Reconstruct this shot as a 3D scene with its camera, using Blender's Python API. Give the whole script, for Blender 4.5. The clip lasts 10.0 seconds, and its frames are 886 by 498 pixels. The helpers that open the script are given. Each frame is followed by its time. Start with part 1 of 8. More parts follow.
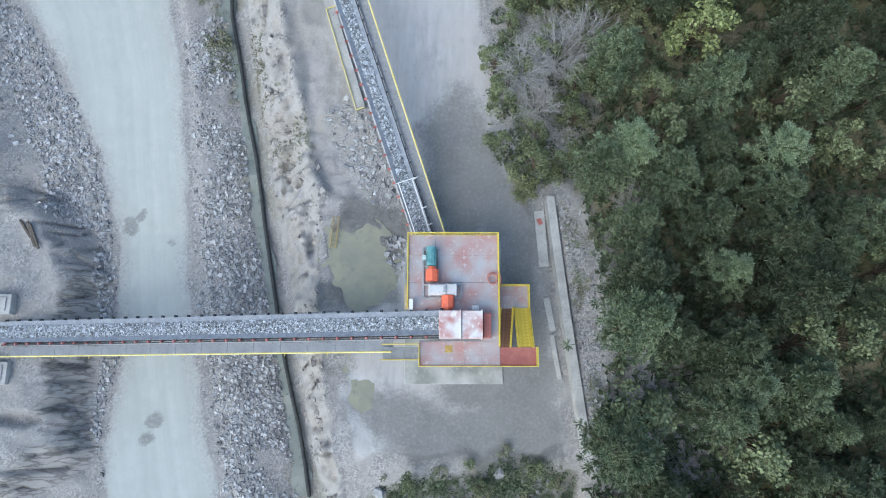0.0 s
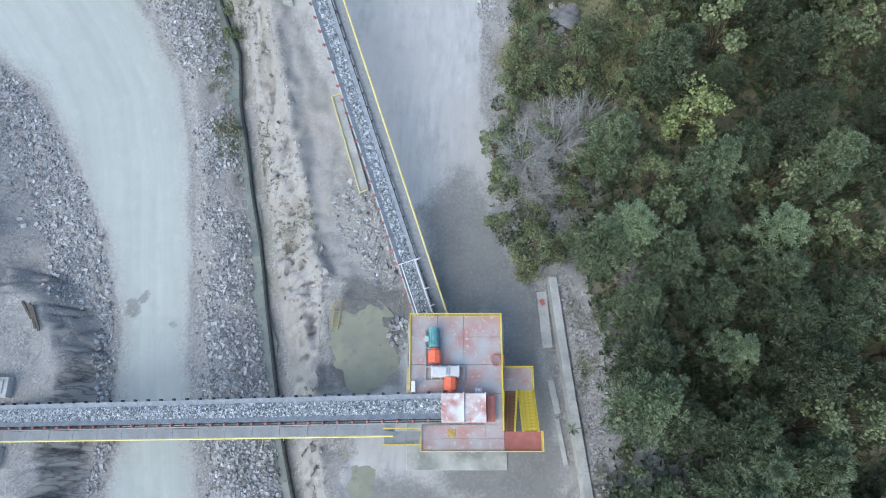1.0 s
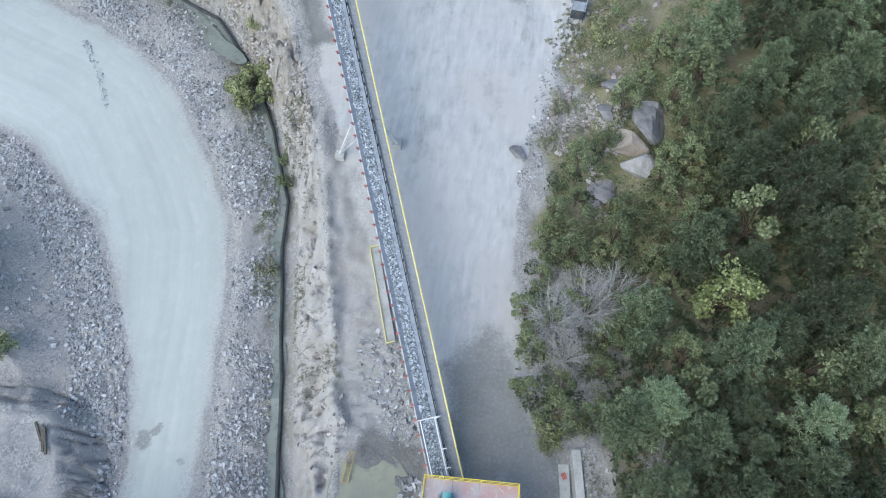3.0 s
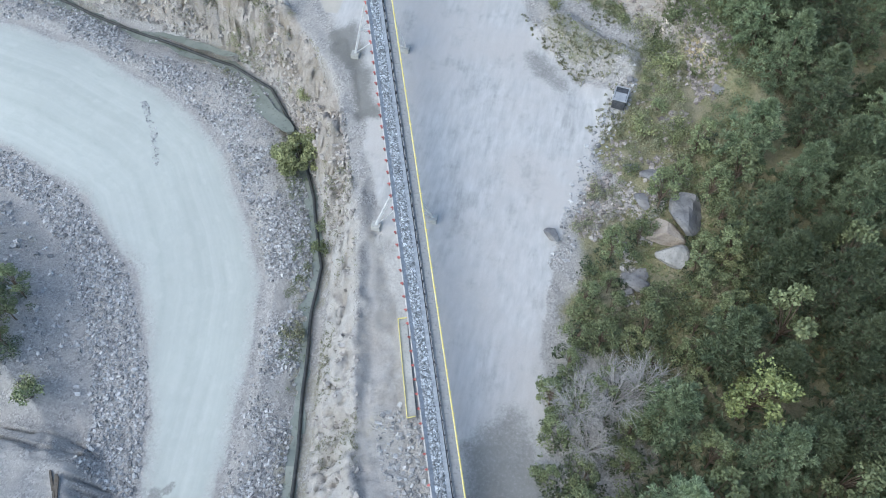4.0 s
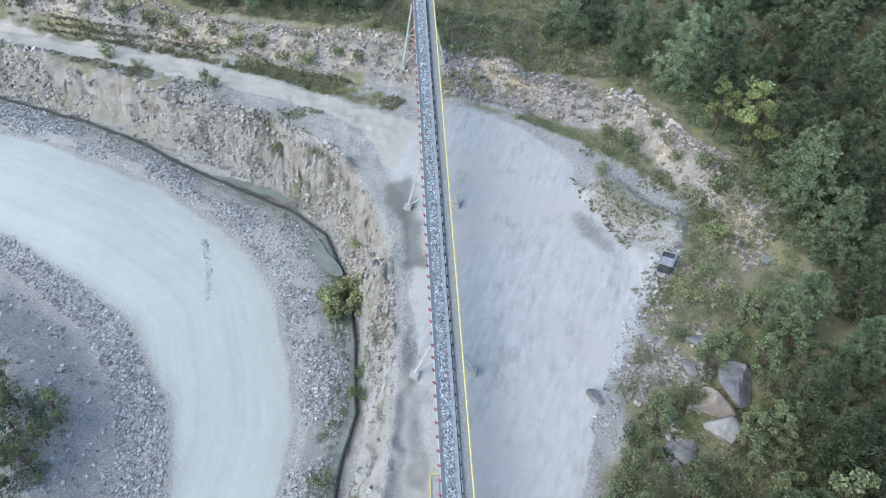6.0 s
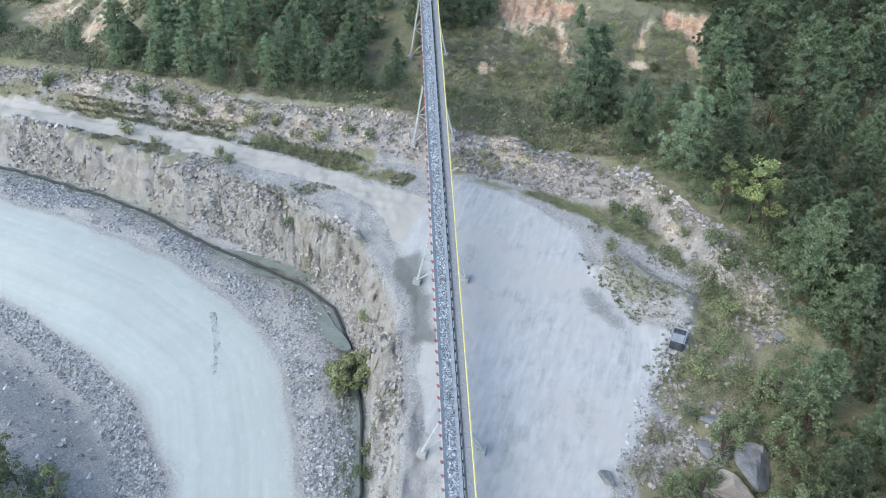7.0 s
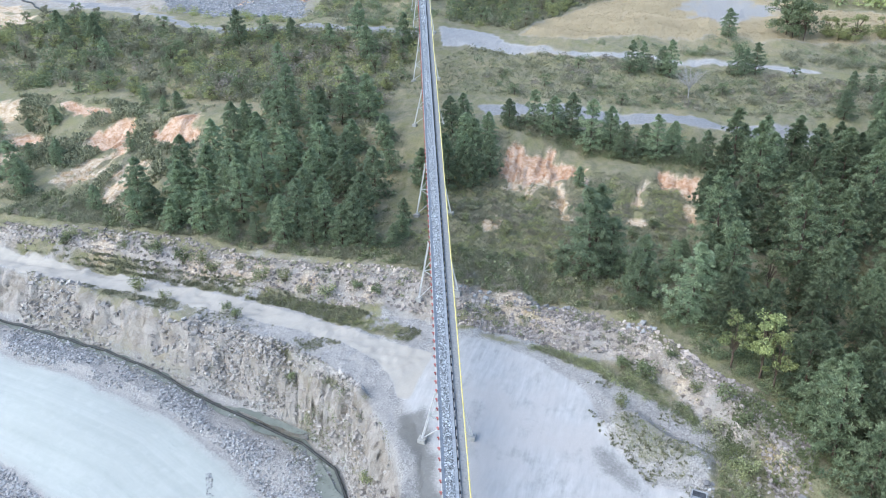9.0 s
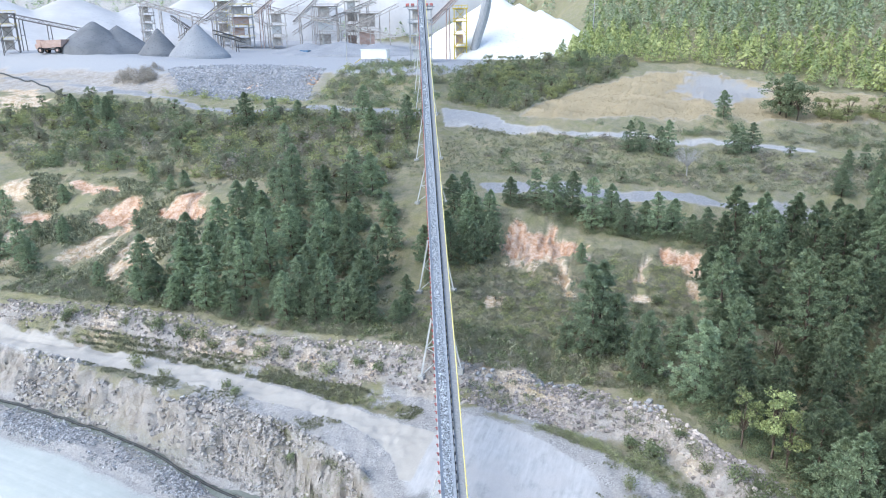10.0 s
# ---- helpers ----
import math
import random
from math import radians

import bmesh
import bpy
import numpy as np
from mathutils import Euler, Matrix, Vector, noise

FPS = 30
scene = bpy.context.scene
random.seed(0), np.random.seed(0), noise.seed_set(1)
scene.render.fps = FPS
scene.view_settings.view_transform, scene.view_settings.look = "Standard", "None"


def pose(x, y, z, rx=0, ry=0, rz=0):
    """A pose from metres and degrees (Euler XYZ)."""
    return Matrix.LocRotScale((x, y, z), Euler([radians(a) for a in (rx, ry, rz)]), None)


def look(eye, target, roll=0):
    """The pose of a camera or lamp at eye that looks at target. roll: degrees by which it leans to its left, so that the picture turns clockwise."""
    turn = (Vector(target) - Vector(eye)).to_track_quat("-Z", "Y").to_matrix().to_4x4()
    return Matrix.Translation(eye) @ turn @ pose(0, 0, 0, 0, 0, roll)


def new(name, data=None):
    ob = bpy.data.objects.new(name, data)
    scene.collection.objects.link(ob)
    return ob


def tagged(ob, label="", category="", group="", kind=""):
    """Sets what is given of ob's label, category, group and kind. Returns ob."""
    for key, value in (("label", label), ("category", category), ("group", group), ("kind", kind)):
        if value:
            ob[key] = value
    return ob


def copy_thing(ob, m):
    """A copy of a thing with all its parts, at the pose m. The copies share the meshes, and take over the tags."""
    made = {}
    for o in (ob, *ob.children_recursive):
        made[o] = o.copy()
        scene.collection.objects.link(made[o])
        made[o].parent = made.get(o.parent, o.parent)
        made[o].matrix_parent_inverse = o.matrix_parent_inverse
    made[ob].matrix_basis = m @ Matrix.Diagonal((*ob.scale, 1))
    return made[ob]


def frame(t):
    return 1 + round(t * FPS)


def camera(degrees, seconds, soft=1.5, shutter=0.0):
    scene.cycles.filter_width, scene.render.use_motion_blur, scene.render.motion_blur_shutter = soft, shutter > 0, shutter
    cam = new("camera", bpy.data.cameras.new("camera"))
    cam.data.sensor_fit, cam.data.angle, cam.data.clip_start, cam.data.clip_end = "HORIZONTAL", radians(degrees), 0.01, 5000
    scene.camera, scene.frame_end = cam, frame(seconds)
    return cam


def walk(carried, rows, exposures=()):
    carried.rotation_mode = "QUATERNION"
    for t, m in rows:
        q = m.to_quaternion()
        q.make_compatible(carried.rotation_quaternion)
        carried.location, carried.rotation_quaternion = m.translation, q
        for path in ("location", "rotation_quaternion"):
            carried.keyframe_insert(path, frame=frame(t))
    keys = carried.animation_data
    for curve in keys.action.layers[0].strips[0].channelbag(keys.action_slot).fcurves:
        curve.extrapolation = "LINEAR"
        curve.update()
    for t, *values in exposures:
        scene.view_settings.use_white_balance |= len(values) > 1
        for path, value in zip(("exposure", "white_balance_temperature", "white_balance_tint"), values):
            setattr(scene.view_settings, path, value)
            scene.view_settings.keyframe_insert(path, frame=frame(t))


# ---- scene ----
EXPOSURES = [(0.0, 0.96, 6540, 3.5), (5.0, 0.98, 6540, 3.8), (8.0, 1.08, 6450, 5), (10.0, 1.31, 6420, 7.5)]
cam = camera(64.78, 10.0, soft=1.0)
EYE = (0.0, 0.0, 60.0)
# seconds, heading, pitch, roll of the hovering camera
PATH = [
    (0.0, 0.000, -80.198, 1.928),
    (0.5, 0.898, -76.906, 0.998),
    (1.0, 1.454, -73.576, 0.384),
    (1.5, 1.878, -70.281, 0.056),
    (2.0, 2.658, -67.047, -0.176),
    (2.5, 4.422, -63.895, -0.176),
    (3.0, 7.531, -60.766, -0.053),
    (4.5, 13.907, -51.466, -0.069),
    (5.0, 15.418, -48.365, -0.148),
    (5.5, 16.587, -45.259, -0.151),
    (7.0, 18.323, -36.071, -0.412),
    (7.5, 18.430, -32.921, -0.472),
    (8.0, 18.521, -29.757, -0.549),
    (8.5, 18.620, -26.583, -0.629),
    (9.0, 18.698, -23.442, -0.715),
    (9.5, 18.760, -20.307, -0.799),
    (10.0, 18.833, -17.174, -0.831),
]
walk(cam, [(t, pose(*EYE, 0, 0, h) @ pose(0, 0, 0, 90 + p) @ pose(0, 0, 0, 0, 0, r)) for t, h, p, r in PATH], EXPOSURES)

# ---- world and sun ----
world = bpy.data.worlds.new("World")
scene.world = world
world.use_nodes = True
SUN_EL, SUN_AZ = radians(46), radians(222)
nt = world.node_tree
sky = nt.nodes.new("ShaderNodeTexSky")
sky.sky_type, sky.sun_disc = "NISHITA", False
sky.sun_elevation, sky.sun_rotation = SUN_EL, SUN_AZ
nt.links.new(sky.outputs[0], nt.nodes["Background"].inputs[0])
nt.nodes["Background"].inputs[1].default_value = 0.15
sun = new("sun", bpy.data.lights.new("sun", "SUN"))
sun.data.energy, sun.data.angle, sun.data.color = 1.0, radians(60), (1.0, 0.96, 0.9)
sun.matrix_world = look((100 * math.sin(SUN_AZ), 100 * math.cos(SUN_AZ), 100 * math.tan(SUN_EL)), (0, 0, 0))

# ---- the lie of the land ----
DIR = (-0.3556, 0.9346)          # the way the inclined conveyor runs
CONV = (-15.11, 43.95, 11.68)    # a place on its left idlers
RISE = 0.2788
PROFILE_A = [-80, 20, 30, 42, 60, 75, 86.2, 88.2, 90.4, 93, 98, 110, 126, 130, 145, 165, 182, 200, 212, 240, 250, 330, 430, 500, 650, 1600]
PROFILE_Z = [0, 0, 1.5, 5, 8.2, 10.6, 11.5, 13.0, 14.8, 15.6, 16.4, 19.5, 24, 27.5, 29.5, 33.5, 38, 41, 42, 48.6, 49, 50, 53, 92, 170, 260]
FOOT = [(-7, -120), (-10.4, -11.8), (-12.6, -2.8), (-14.5, 6), (-16.4, 13.1), (-17.5, 19.7), (-19, 28), (-20.3, 34), (-21, 39), (-25.3, 48.4),
        (-30.3, 56.4), (-35, 62.6), (-41.4, 66), (-49.3, 67.9), (-56.4, 68.7), (-59.8, 68.5), (-70.5, 70.2), (-101.4, 73.9), (-223.2, 85.6)]
TOP = [(-3, -120), (-7.6, -10), (-9.9, 0.3), (-10.5, 5), (-10.6, 9.7), (-10.4, 14.7), (-11.8, 19), (-13.4, 25.8), (-15.1, 32.2), (-17, 38),
       (-18.8, 43.6), (-21, 49), (-23.4, 55), (-27.5, 60), (-31.2, 64.2), (-34.6, 66.7), (-40.4, 68.9), (-46.4, 70.8), (-55.9, 72.3), (-66.1, 73.7), (-76.1, 74.8), (-88.4, 76.7), (-100.3, 78.2), (-229.2, 93.6)]
PIPE = [(-9, -25), (-11.4, -11.8), (-13.7, -2.8), (-15.7, 6.1), (-17.5, 13.1), (-18.6, 19.7), (-20.2, 28), (-21.7, 33.5), (-22.2, 39.1), (-25.5, 47.5),
        (-30.5, 56), (-35.9, 62.5), (-42.2, 65.1), (-60.4, 67.5), (-70.6, 69.5), (-85.6, 71.1), (-101.5, 72.9), (-223.2, 83.7)]
ROAD_R = [(-17, -40), (-19.7, -12.1), (-21.8, -3.1), (-23.9, 7.4), (-25.2, 18.4), (-26, 27), (-28.1, 36), (-32, 43), (-40.2, 53.9), (-48.1, 58.4), (-61.1, 62.2), (-75.2, 63.5), (-92.7, 65.4), (-223.2, 74.4)]
ROAD_L = [(-33, -40), (-29.7, -12.4), (-30.6, -6.4), (-29.8, -0.2), (-31.7, 12.7), (-33.6, 19.2), (-36.3, 25.2), (-42, 33.8), (-52.4, 42.3), (-62.1, 46.2), (-74.5, 49.2), (-93.8, 52.6), (-225.1, 61.9)]
SHELF = [(-38.6, 13), (-36.2, 10), (-34.6, 6.9), (-35.6, -0.4), (-35.7, -5), (-34.4, -7.5), (-38.9, -10), (-90, -14), (-90, 14)]
MOUND = [(-40.5, 19), (-45.5, 29), (-51.5, 35.5), (-58.5, 39.6), (-73.6, 43.8), (-118.2, 46.3), (-120, 14), (-40, 14)]


PAD = [(-2.5, 14), (-6, 24), (-12, 34), (-16.3, 42), (-20, 52), (-24.5, 61), (-27.5, 63.5), (-27, 72), (-25.5, 77), (-23.9, 79.3), (-20.5, 79), (-16.5, 78), (-12.7, 77.3), (-9.3, 75.1), (-5.6, 72.6), (-3.9, 68.2), (-2, 64.9), (2, 62), (5.5, 61.6), (7.6, 59.7), (7.2, 58.1), (5.3, 54.4), (4.6, 51.4), (4, 48),
       (3.2, 45.8), (2.4, 41.4), (2.9, 33), (4, 23), (6, 16), (8.6, 10), (11, -6), (0, -7), (-7, -8), (-8.6, -2), (-6.5, 4), (-3, 10)]
BENCH = [(-26.5, 65), (-28.3, 65.5), (-31, 69), (-33.4, 71), (-39.3, 73.1), (-48.6, 74.3), (-58.5, 75.3), (-69, 76.3), (-79.9, 76.9), (-91, 77.4), (-102.3, 78.4), (-229, 94.5),
         (-229, 98.5), (-107, 82.2), (-94.9, 81.3), (-83, 80.8), (-71.8, 80.3), (-61.1, 79.5), (-50.8, 78.2), (-40.8, 76.4), (-31.7, 74.9), (-26.6, 74.3)]
LEDGE_B, LEDGE_SHIFT = [8, 13.6, 21.2, 28.2, 31.4, 34.8, 39, 45], [0, 3.5, 9.5, 13.5, 21, 28.5, 40, 50]
HUMP = [(-3.6, 67.8), (-2.3, 70.4), (-0.4, 70.8), (2.5, 68.4), (5.9, 66.6), (8.3, 65.6), (7.9, 62.6), (6, 62.8), (2.5, 63.2), (-0.7, 65)]
POND_A = [(-9.8, 11.2), (-8.8, 11.9), (-6.5, 12.1), (-4.9, 11.2), (-4.4, 9.6), (-4.5, 7), (-5.4, 5.6), (-8.7, 5.3), (-9.8, 7.4), (-10, 9.6)]
# an eroded crest of dumped spoil between the belt and the ditch, and a lump of it by the pond
RIDGE = [(-17.5, 42), (-16.4, 37.5), (-15.9, 34.4), (-15, 30.7), (-14, 26.9), (-13.2, 22.3), (-12.3, 17.4), (-10.9, 15)]
SPOIL_STRIP = [(-17, 42), (-14.4, 42), (-10.6, 31), (-7.4, 22), (-4.4, 15), (-9.5, 14.6), (-12, 17), (-14, 27), (-16, 36)]
SPOIL = [(-14.4, 10.6), (-13.4, 8.5), (-12.4, 5.6), (-10.6, 4.9), (-10.4, 6.2), (-11.3, 8.6), (-12.3, 10.8)]
DARK_MUD = [(-9.5, 14.4), (-8.4, 15.6), (-5.6, 14.6), (-3.2, 13.4), (-2.9, 4.8), (-9, 4.4), (-10.3, 7), (-10.2, 12)]
POND_B = [(-7.5, -1.1), (-6, -0.8), (-5.4, -1.8), (-5.7, -3.3), (-6.3, -4), (-7.6, -2.4)]


def near(X, Y, pts):
    """Distance from each place to a line of points."""
    best = np.full(X.shape, 1e9)
    for (ax, ay), (bx, by) in zip(pts, pts[1:]):
        dx, dy = bx - ax, by - ay
        t = np.clip(((X - ax) * dx + (Y - ay) * dy) / (dx * dx + dy * dy), 0, 1)
        best = np.minimum(best, np.hypot(X - ax - t * dx, Y - ay - t * dy))
    return best


def inside(X, Y, poly):
    """Whether each place lies in a polygon."""
    r = np.zeros(X.shape, bool)
    for (ax, ay), (bx, by) in zip(poly, poly[1:] + poly[:1]):
        if ay != by:
            r ^= ((ay > Y) != (by > Y)) & (X < (bx - ax) * (Y - ay) / (by - ay) + ax)
    return r


def waves(X, Y, size, seed, octaves=4):
    """Smooth noise of about -1 to 1 over arrays."""
    rng, out, amp, total = np.random.RandomState(seed), np.zeros(X.shape), 1.0, 0.0
    for k in range(octaves):
        g = rng.rand(64, 64) * 2 - 1
        u, v = X / size + 17.3 * k, Y / size + 9.1 * k
        i, j = np.floor(u).astype(int), np.floor(v).astype(int)
        fu, fv = u - i, v - j
        fu, fv = fu * fu * (3 - 2 * fu), fv * fv * (3 - 2 * fv)
        n = (g[i % 64, j % 64] * (1 - fu) * (1 - fv) + g[(i + 1) % 64, j % 64] * fu * (1 - fv)
             + g[i % 64, (j + 1) % 64] * (1 - fu) * fv + g[(i + 1) % 64, (j + 1) % 64] * fu * fv)
        out, total, amp, size = out + amp * n, total + amp, amp * 0.5, size * 0.5
    return out / total * 1.6


LOWER = FOOT + [(-1600, 92), (-1600, -120)]
UPPER = TOP + [(-1600, 98), (-1600, 1700), (1700, 1700), (1700, -120)]
ROAD = ROAD_R + ROAD_L[::-1]


def smooth(x, a, b):
    t = np.clip((x - a) / (b - a), 0, 1)
    return t * t * (3 - 2 * t)


def signed(X, Y, poly):
    """Distance to a polygon's edge, positive within."""
    return np.where(inside(X, Y, poly), 1, -1) * near(X, Y, poly + poly[:1])


def along(X, Y):
    b = 0.9346 * X + 0.3556 * Y
    return np.where(b < 1.5, 1.07 * Y - 0.57, DIR[0] * X + DIR[1] * Y), b


def height(X, Y, fine=True):
    """The ground's height."""
    X, Y = np.asarray(X, float), np.asarray(Y, float)
    a, b = along(X, Y)
    up = np.interp(a + (1.6 * waves(X, Y, 9, 8) * smooth(a, 78, 86) if fine else 0), PROFILE_A, PROFILE_Z)
    up = up - 0.4 * smooth(-X, 45, 105) * (1 - smooth(a, 86, 90))
    low = np.clip(-6.5 + 0.11 * (Y - 12), -6.5, 0) + 4.2 * smooth(-X, 36, 80) * smooth(Y, 40, 60)
    df = np.where(inside(X, Y, LOWER), 0, near(X, Y, FOOT))
    dt = np.where(inside(X, Y, UPPER), 0, near(X, Y, TOP))
    t = df / np.maximum(df + dt, 1e-6)
    # the ledge swings round the pad's eastern corner
    up = up + 2.4 * smooth(a + np.interp(b, LEDGE_B, LEDGE_SHIFT), 86, 91.5) * (1 - smooth(a, 84, 93)) * smooth(b, 8, 15) * (1 - smooth(b, 38, 46))
    if fine:
        # the ledge breaks down in courses of rock
        e = a + np.interp(b, LEDGE_B, LEDGE_SHIFT)
        face = smooth(e, 84.5, 86.5) * (1 - smooth(e, 92.5, 95)) * (1 - smooth(b, 30, 36))
        w = (up - 11.4 + 0.25 * waves(X, Y, 3.0, 19)) / 0.85
        up = up + face * 0.8 * 0.85 * (np.floor(w) + smooth(w - np.floor(w), 0.62, 0.95) - w)
    # the east side climbs behind the retaining wall, and the hills beyond the fields
    up = up + 0.22 * np.clip(b - 24, 0, 60) * (1 - smooth(a, 85, 125)) * (1 - smooth(Y, 48, 85) * 0.5)
    wall = np.interp(Y, [-9, 15], [12.6, 9.1])
    up = up + 1.2 * smooth(X - wall, 0.0, 0.5) * smooth(Y, -12, -8) * (1 - smooth(Y, 15, 19)) * (1 - smooth(b, 20, 28))
    up = up - 3.5 * (1 - smooth(Y, -13, -6.5)) * (1 - smooth(X, 11, 16))
    up = up + np.clip(0.32 * (Y - 262 + 0.25 * X), 0, 75) * smooth(b, 45, 120)
    up = up + 5.5 * smooth(-X, 130, 260) * smooth(a, 236, 250)
    step = t
    if fine:
        # broken ledges down the bank
        w = t + 4 * t * (1 - t) * 0.22 * waves(X, Y, 4.0, 12)
        k = np.floor(w * 4)
        step = np.clip(0.45 * w + 0.55 * (k + smooth(w * 4 - k, 0.25, 0.75)) / 4, 0, 1)
    z = low + step * (up - low)
    # the low grassy mound past the pad's eastern corner
    z = z + 1.6 * smooth(signed(X, Y, HUMP), -0.9, 1.4)
    z = z + 2.9 * smooth(signed(X, Y, SHELF) + 0.5 * waves(X, Y, 3, 5), -3.6, 0.2)
    z = z + 4.5 * smooth(signed(X, Y, MOUND), -1.0, 9.0)
    if fine:
        bank = 4 * t * (1 - t)
        z = z - bank * 0.9 * (1 - smooth(np.abs(waves(X - 0.9 * Y, Y, 2.6, 14, 2)), 0.0, 0.3))
        z = z + bank * (0.35 + 1.1 * waves(X, Y, 5.0, 3) + 1.0 * np.abs(waves(X, Y, 1.9, 4)) - 0.5 * np.abs(waves(X, Y, 0.9, 15, 2))) * np.clip(up - low, 2, 9) / 6
        # a low berm and rubble between road and ditch
        ditch = near(X, Y, PIPE)
        lowland = (1 - t) * (1 - smooth(signed(X, Y, ROAD), -2.0, -0.5))
        z = z + lowland * (0.25 * waves(X, Y, 2.2, 6) + 0.5 * smooth(ditch, 1.5, 4.5) * (1 - smooth(ditch, 5, 8)) - 0.45 * (1 - smooth(ditch, 0.5, 2.0)))
        s = signed(X, Y, SHELF)
        face = smooth(s, -3.6, -2.2) * (1 - smooth(s, -0.8, 0.4))
        z = z - face * 0.75 * (1 - smooth(np.abs(waves(X * 0.22 + 0.3 * waves(X, Y, 2.0, 24, 2), Y, 1.5, 7, 2)), 0.0, 0.2))
        z = z + t * (1 - smooth(signed(X, Y, PAD), -1.5, 1.0)) * (0.22 * waves(X, Y, 3.0, 9) + 0.1 * waves(X, Y, 0.9, 10, 2)) * (1 - smooth(a, 230, 250))
        z = z + smooth(a, 100, 110) * (1 - smooth(a, 225, 240)) * 0.7 * waves(X, Y, 11, 11)
        ridge = near(X, Y, RIDGE) + 0.35 * waves(X, Y, 1.6, 16, 3)
        z = z + 0.75 * (1 - smooth(ridge, 0.0, 1.3)) + 0.22 * (1 - smooth(ridge, 1.5, 4.0)) * np.abs(waves(X, Y * 1.6, 1.1, 17, 3))
        z = z + 1.1 * smooth(signed(X, Y, SPOIL) + 0.3 * waves(X, Y, 1.4, 18), -0.7, 0.6)
        # a washed-out hollow on the shelf
        z = z - 0.9 * (1 - smooth(np.hypot((X + 37.2) / 2.2, (Y + 5.6) / 0.8), 0.5, 1.0))
        pool = np.maximum(signed(X, Y, POND_A), signed(X, Y, POND_B)) + 0.45 * waves(X, Y, 1.5, 20, 3)
        z = z - 0.3 * smooth(pool, -1.0, 1.2) + 0.05 * waves(X, Y, 0.8, 23, 2) * smooth(pool, -2.0, -0.5)
    return z

# ---- materials ----
def mat(name, c1, c2, scale=4.0, rough=0.8, bump=0.3, metal=0.0, c3=None, fine=6.0, dist=0.02, vary=0.0, spec=0.3):
    """Two tones in broad noise, a third in fine flecks, with relief."""
    m = bpy.data.materials.new(name)
    m.use_nodes = True
    t, p = m.node_tree, m.node_tree.nodes["Principled BSDF"]
    tc = t.nodes.new("ShaderNodeTexCoord")
    n1, n2 = t.nodes.new("ShaderNodeTexNoise"), t.nodes.new("ShaderNodeTexNoise")
    n1.inputs["Scale"].default_value, n1.inputs["Detail"].default_value = scale, 6
    n2.inputs["Scale"].default_value, n2.inputs["Detail"].default_value = scale * fine, 4
    t.links.new(tc.outputs["Object"], n1.inputs["Vector"])
    t.links.new(tc.outputs["Object"], n2.inputs["Vector"])
    r1 = t.nodes.new("ShaderNodeValToRGB")
    r1.color_ramp.elements[0].position, r1.color_ramp.elements[1].position = 0.35, 0.68
    r1.color_ramp.elements[0].color, r1.color_ramp.elements[1].color = (*c1, 1), (*c2, 1)
    t.links.new(n1.outputs["Fac"], r1.inputs["Fac"])
    out = r1.outputs["Color"]
    c3 = c3 or tuple(0.75 * v for v in c1)
    r2 = t.nodes.new("ShaderNodeValToRGB")
    r2.color_ramp.elements[0].position, r2.color_ramp.elements[1].position = 0.55, 0.72
    t.links.new(n2.outputs["Fac"], r2.inputs["Fac"])
    mx = t.nodes.new("ShaderNodeMixRGB")
    mx.inputs[2].default_value = (*c3, 1)
    t.links.new(r2.outputs["Color"], mx.inputs[0])
    t.links.new(out, mx.inputs[1])
    out = mx.outputs[0]
    if vary:
        oi = t.nodes.new("ShaderNodeObjectInfo")
        hs = t.nodes.new("ShaderNodeHueSaturation")
        mr = t.nodes.new("ShaderNodeMapRange")
        mr.inputs["To Min"].default_value, mr.inputs["To Max"].default_value = 1 - vary, 1 + vary
        t.links.new(oi.outputs["Random"], mr.inputs["Value"])
        t.links.new(mr.outputs[0], hs.inputs["Value"])
        t.links.new(out, hs.inputs["Color"])
        out = hs.outputs[0]
    t.links.new(out, p.inputs["Base Color"])
    p.inputs["Roughness"].default_value, p.inputs["Metallic"].default_value = rough, metal
    p.inputs["Specular IOR Level"].default_value = spec
    if bump:
        b = t.nodes.new("ShaderNodeBump")
        b.inputs["Strength"].default_value, b.inputs["Distance"].default_value = bump, dist
        t.links.new(n2.outputs["Fac"], b.inputs["Height"])
        t.links.new(b.outputs[0], p.inputs["Normal"])
    return m


def island(m, amount):
    """Lets each loose piece of a joined mesh take its own tone."""
    t, p = m.node_tree, m.node_tree.nodes["Principled BSDF"]
    src = p.inputs["Base Color"].links[0].from_socket
    g, hs, mr = t.nodes.new("ShaderNodeNewGeometry"), t.nodes.new("ShaderNodeHueSaturation"), t.nodes.new("ShaderNodeMapRange")
    mr.inputs["To Min"].default_value, mr.inputs["To Max"].default_value = 1 - amount, 1 + amount
    t.links.new(g.outputs["Random Per Island"], mr.inputs["Value"])
    t.links.new(mr.outputs[0], hs.inputs["Value"])
    t.links.new(src, hs.inputs["Color"])
    t.links.new(hs.outputs[0], p.inputs["Base Color"])
    return m


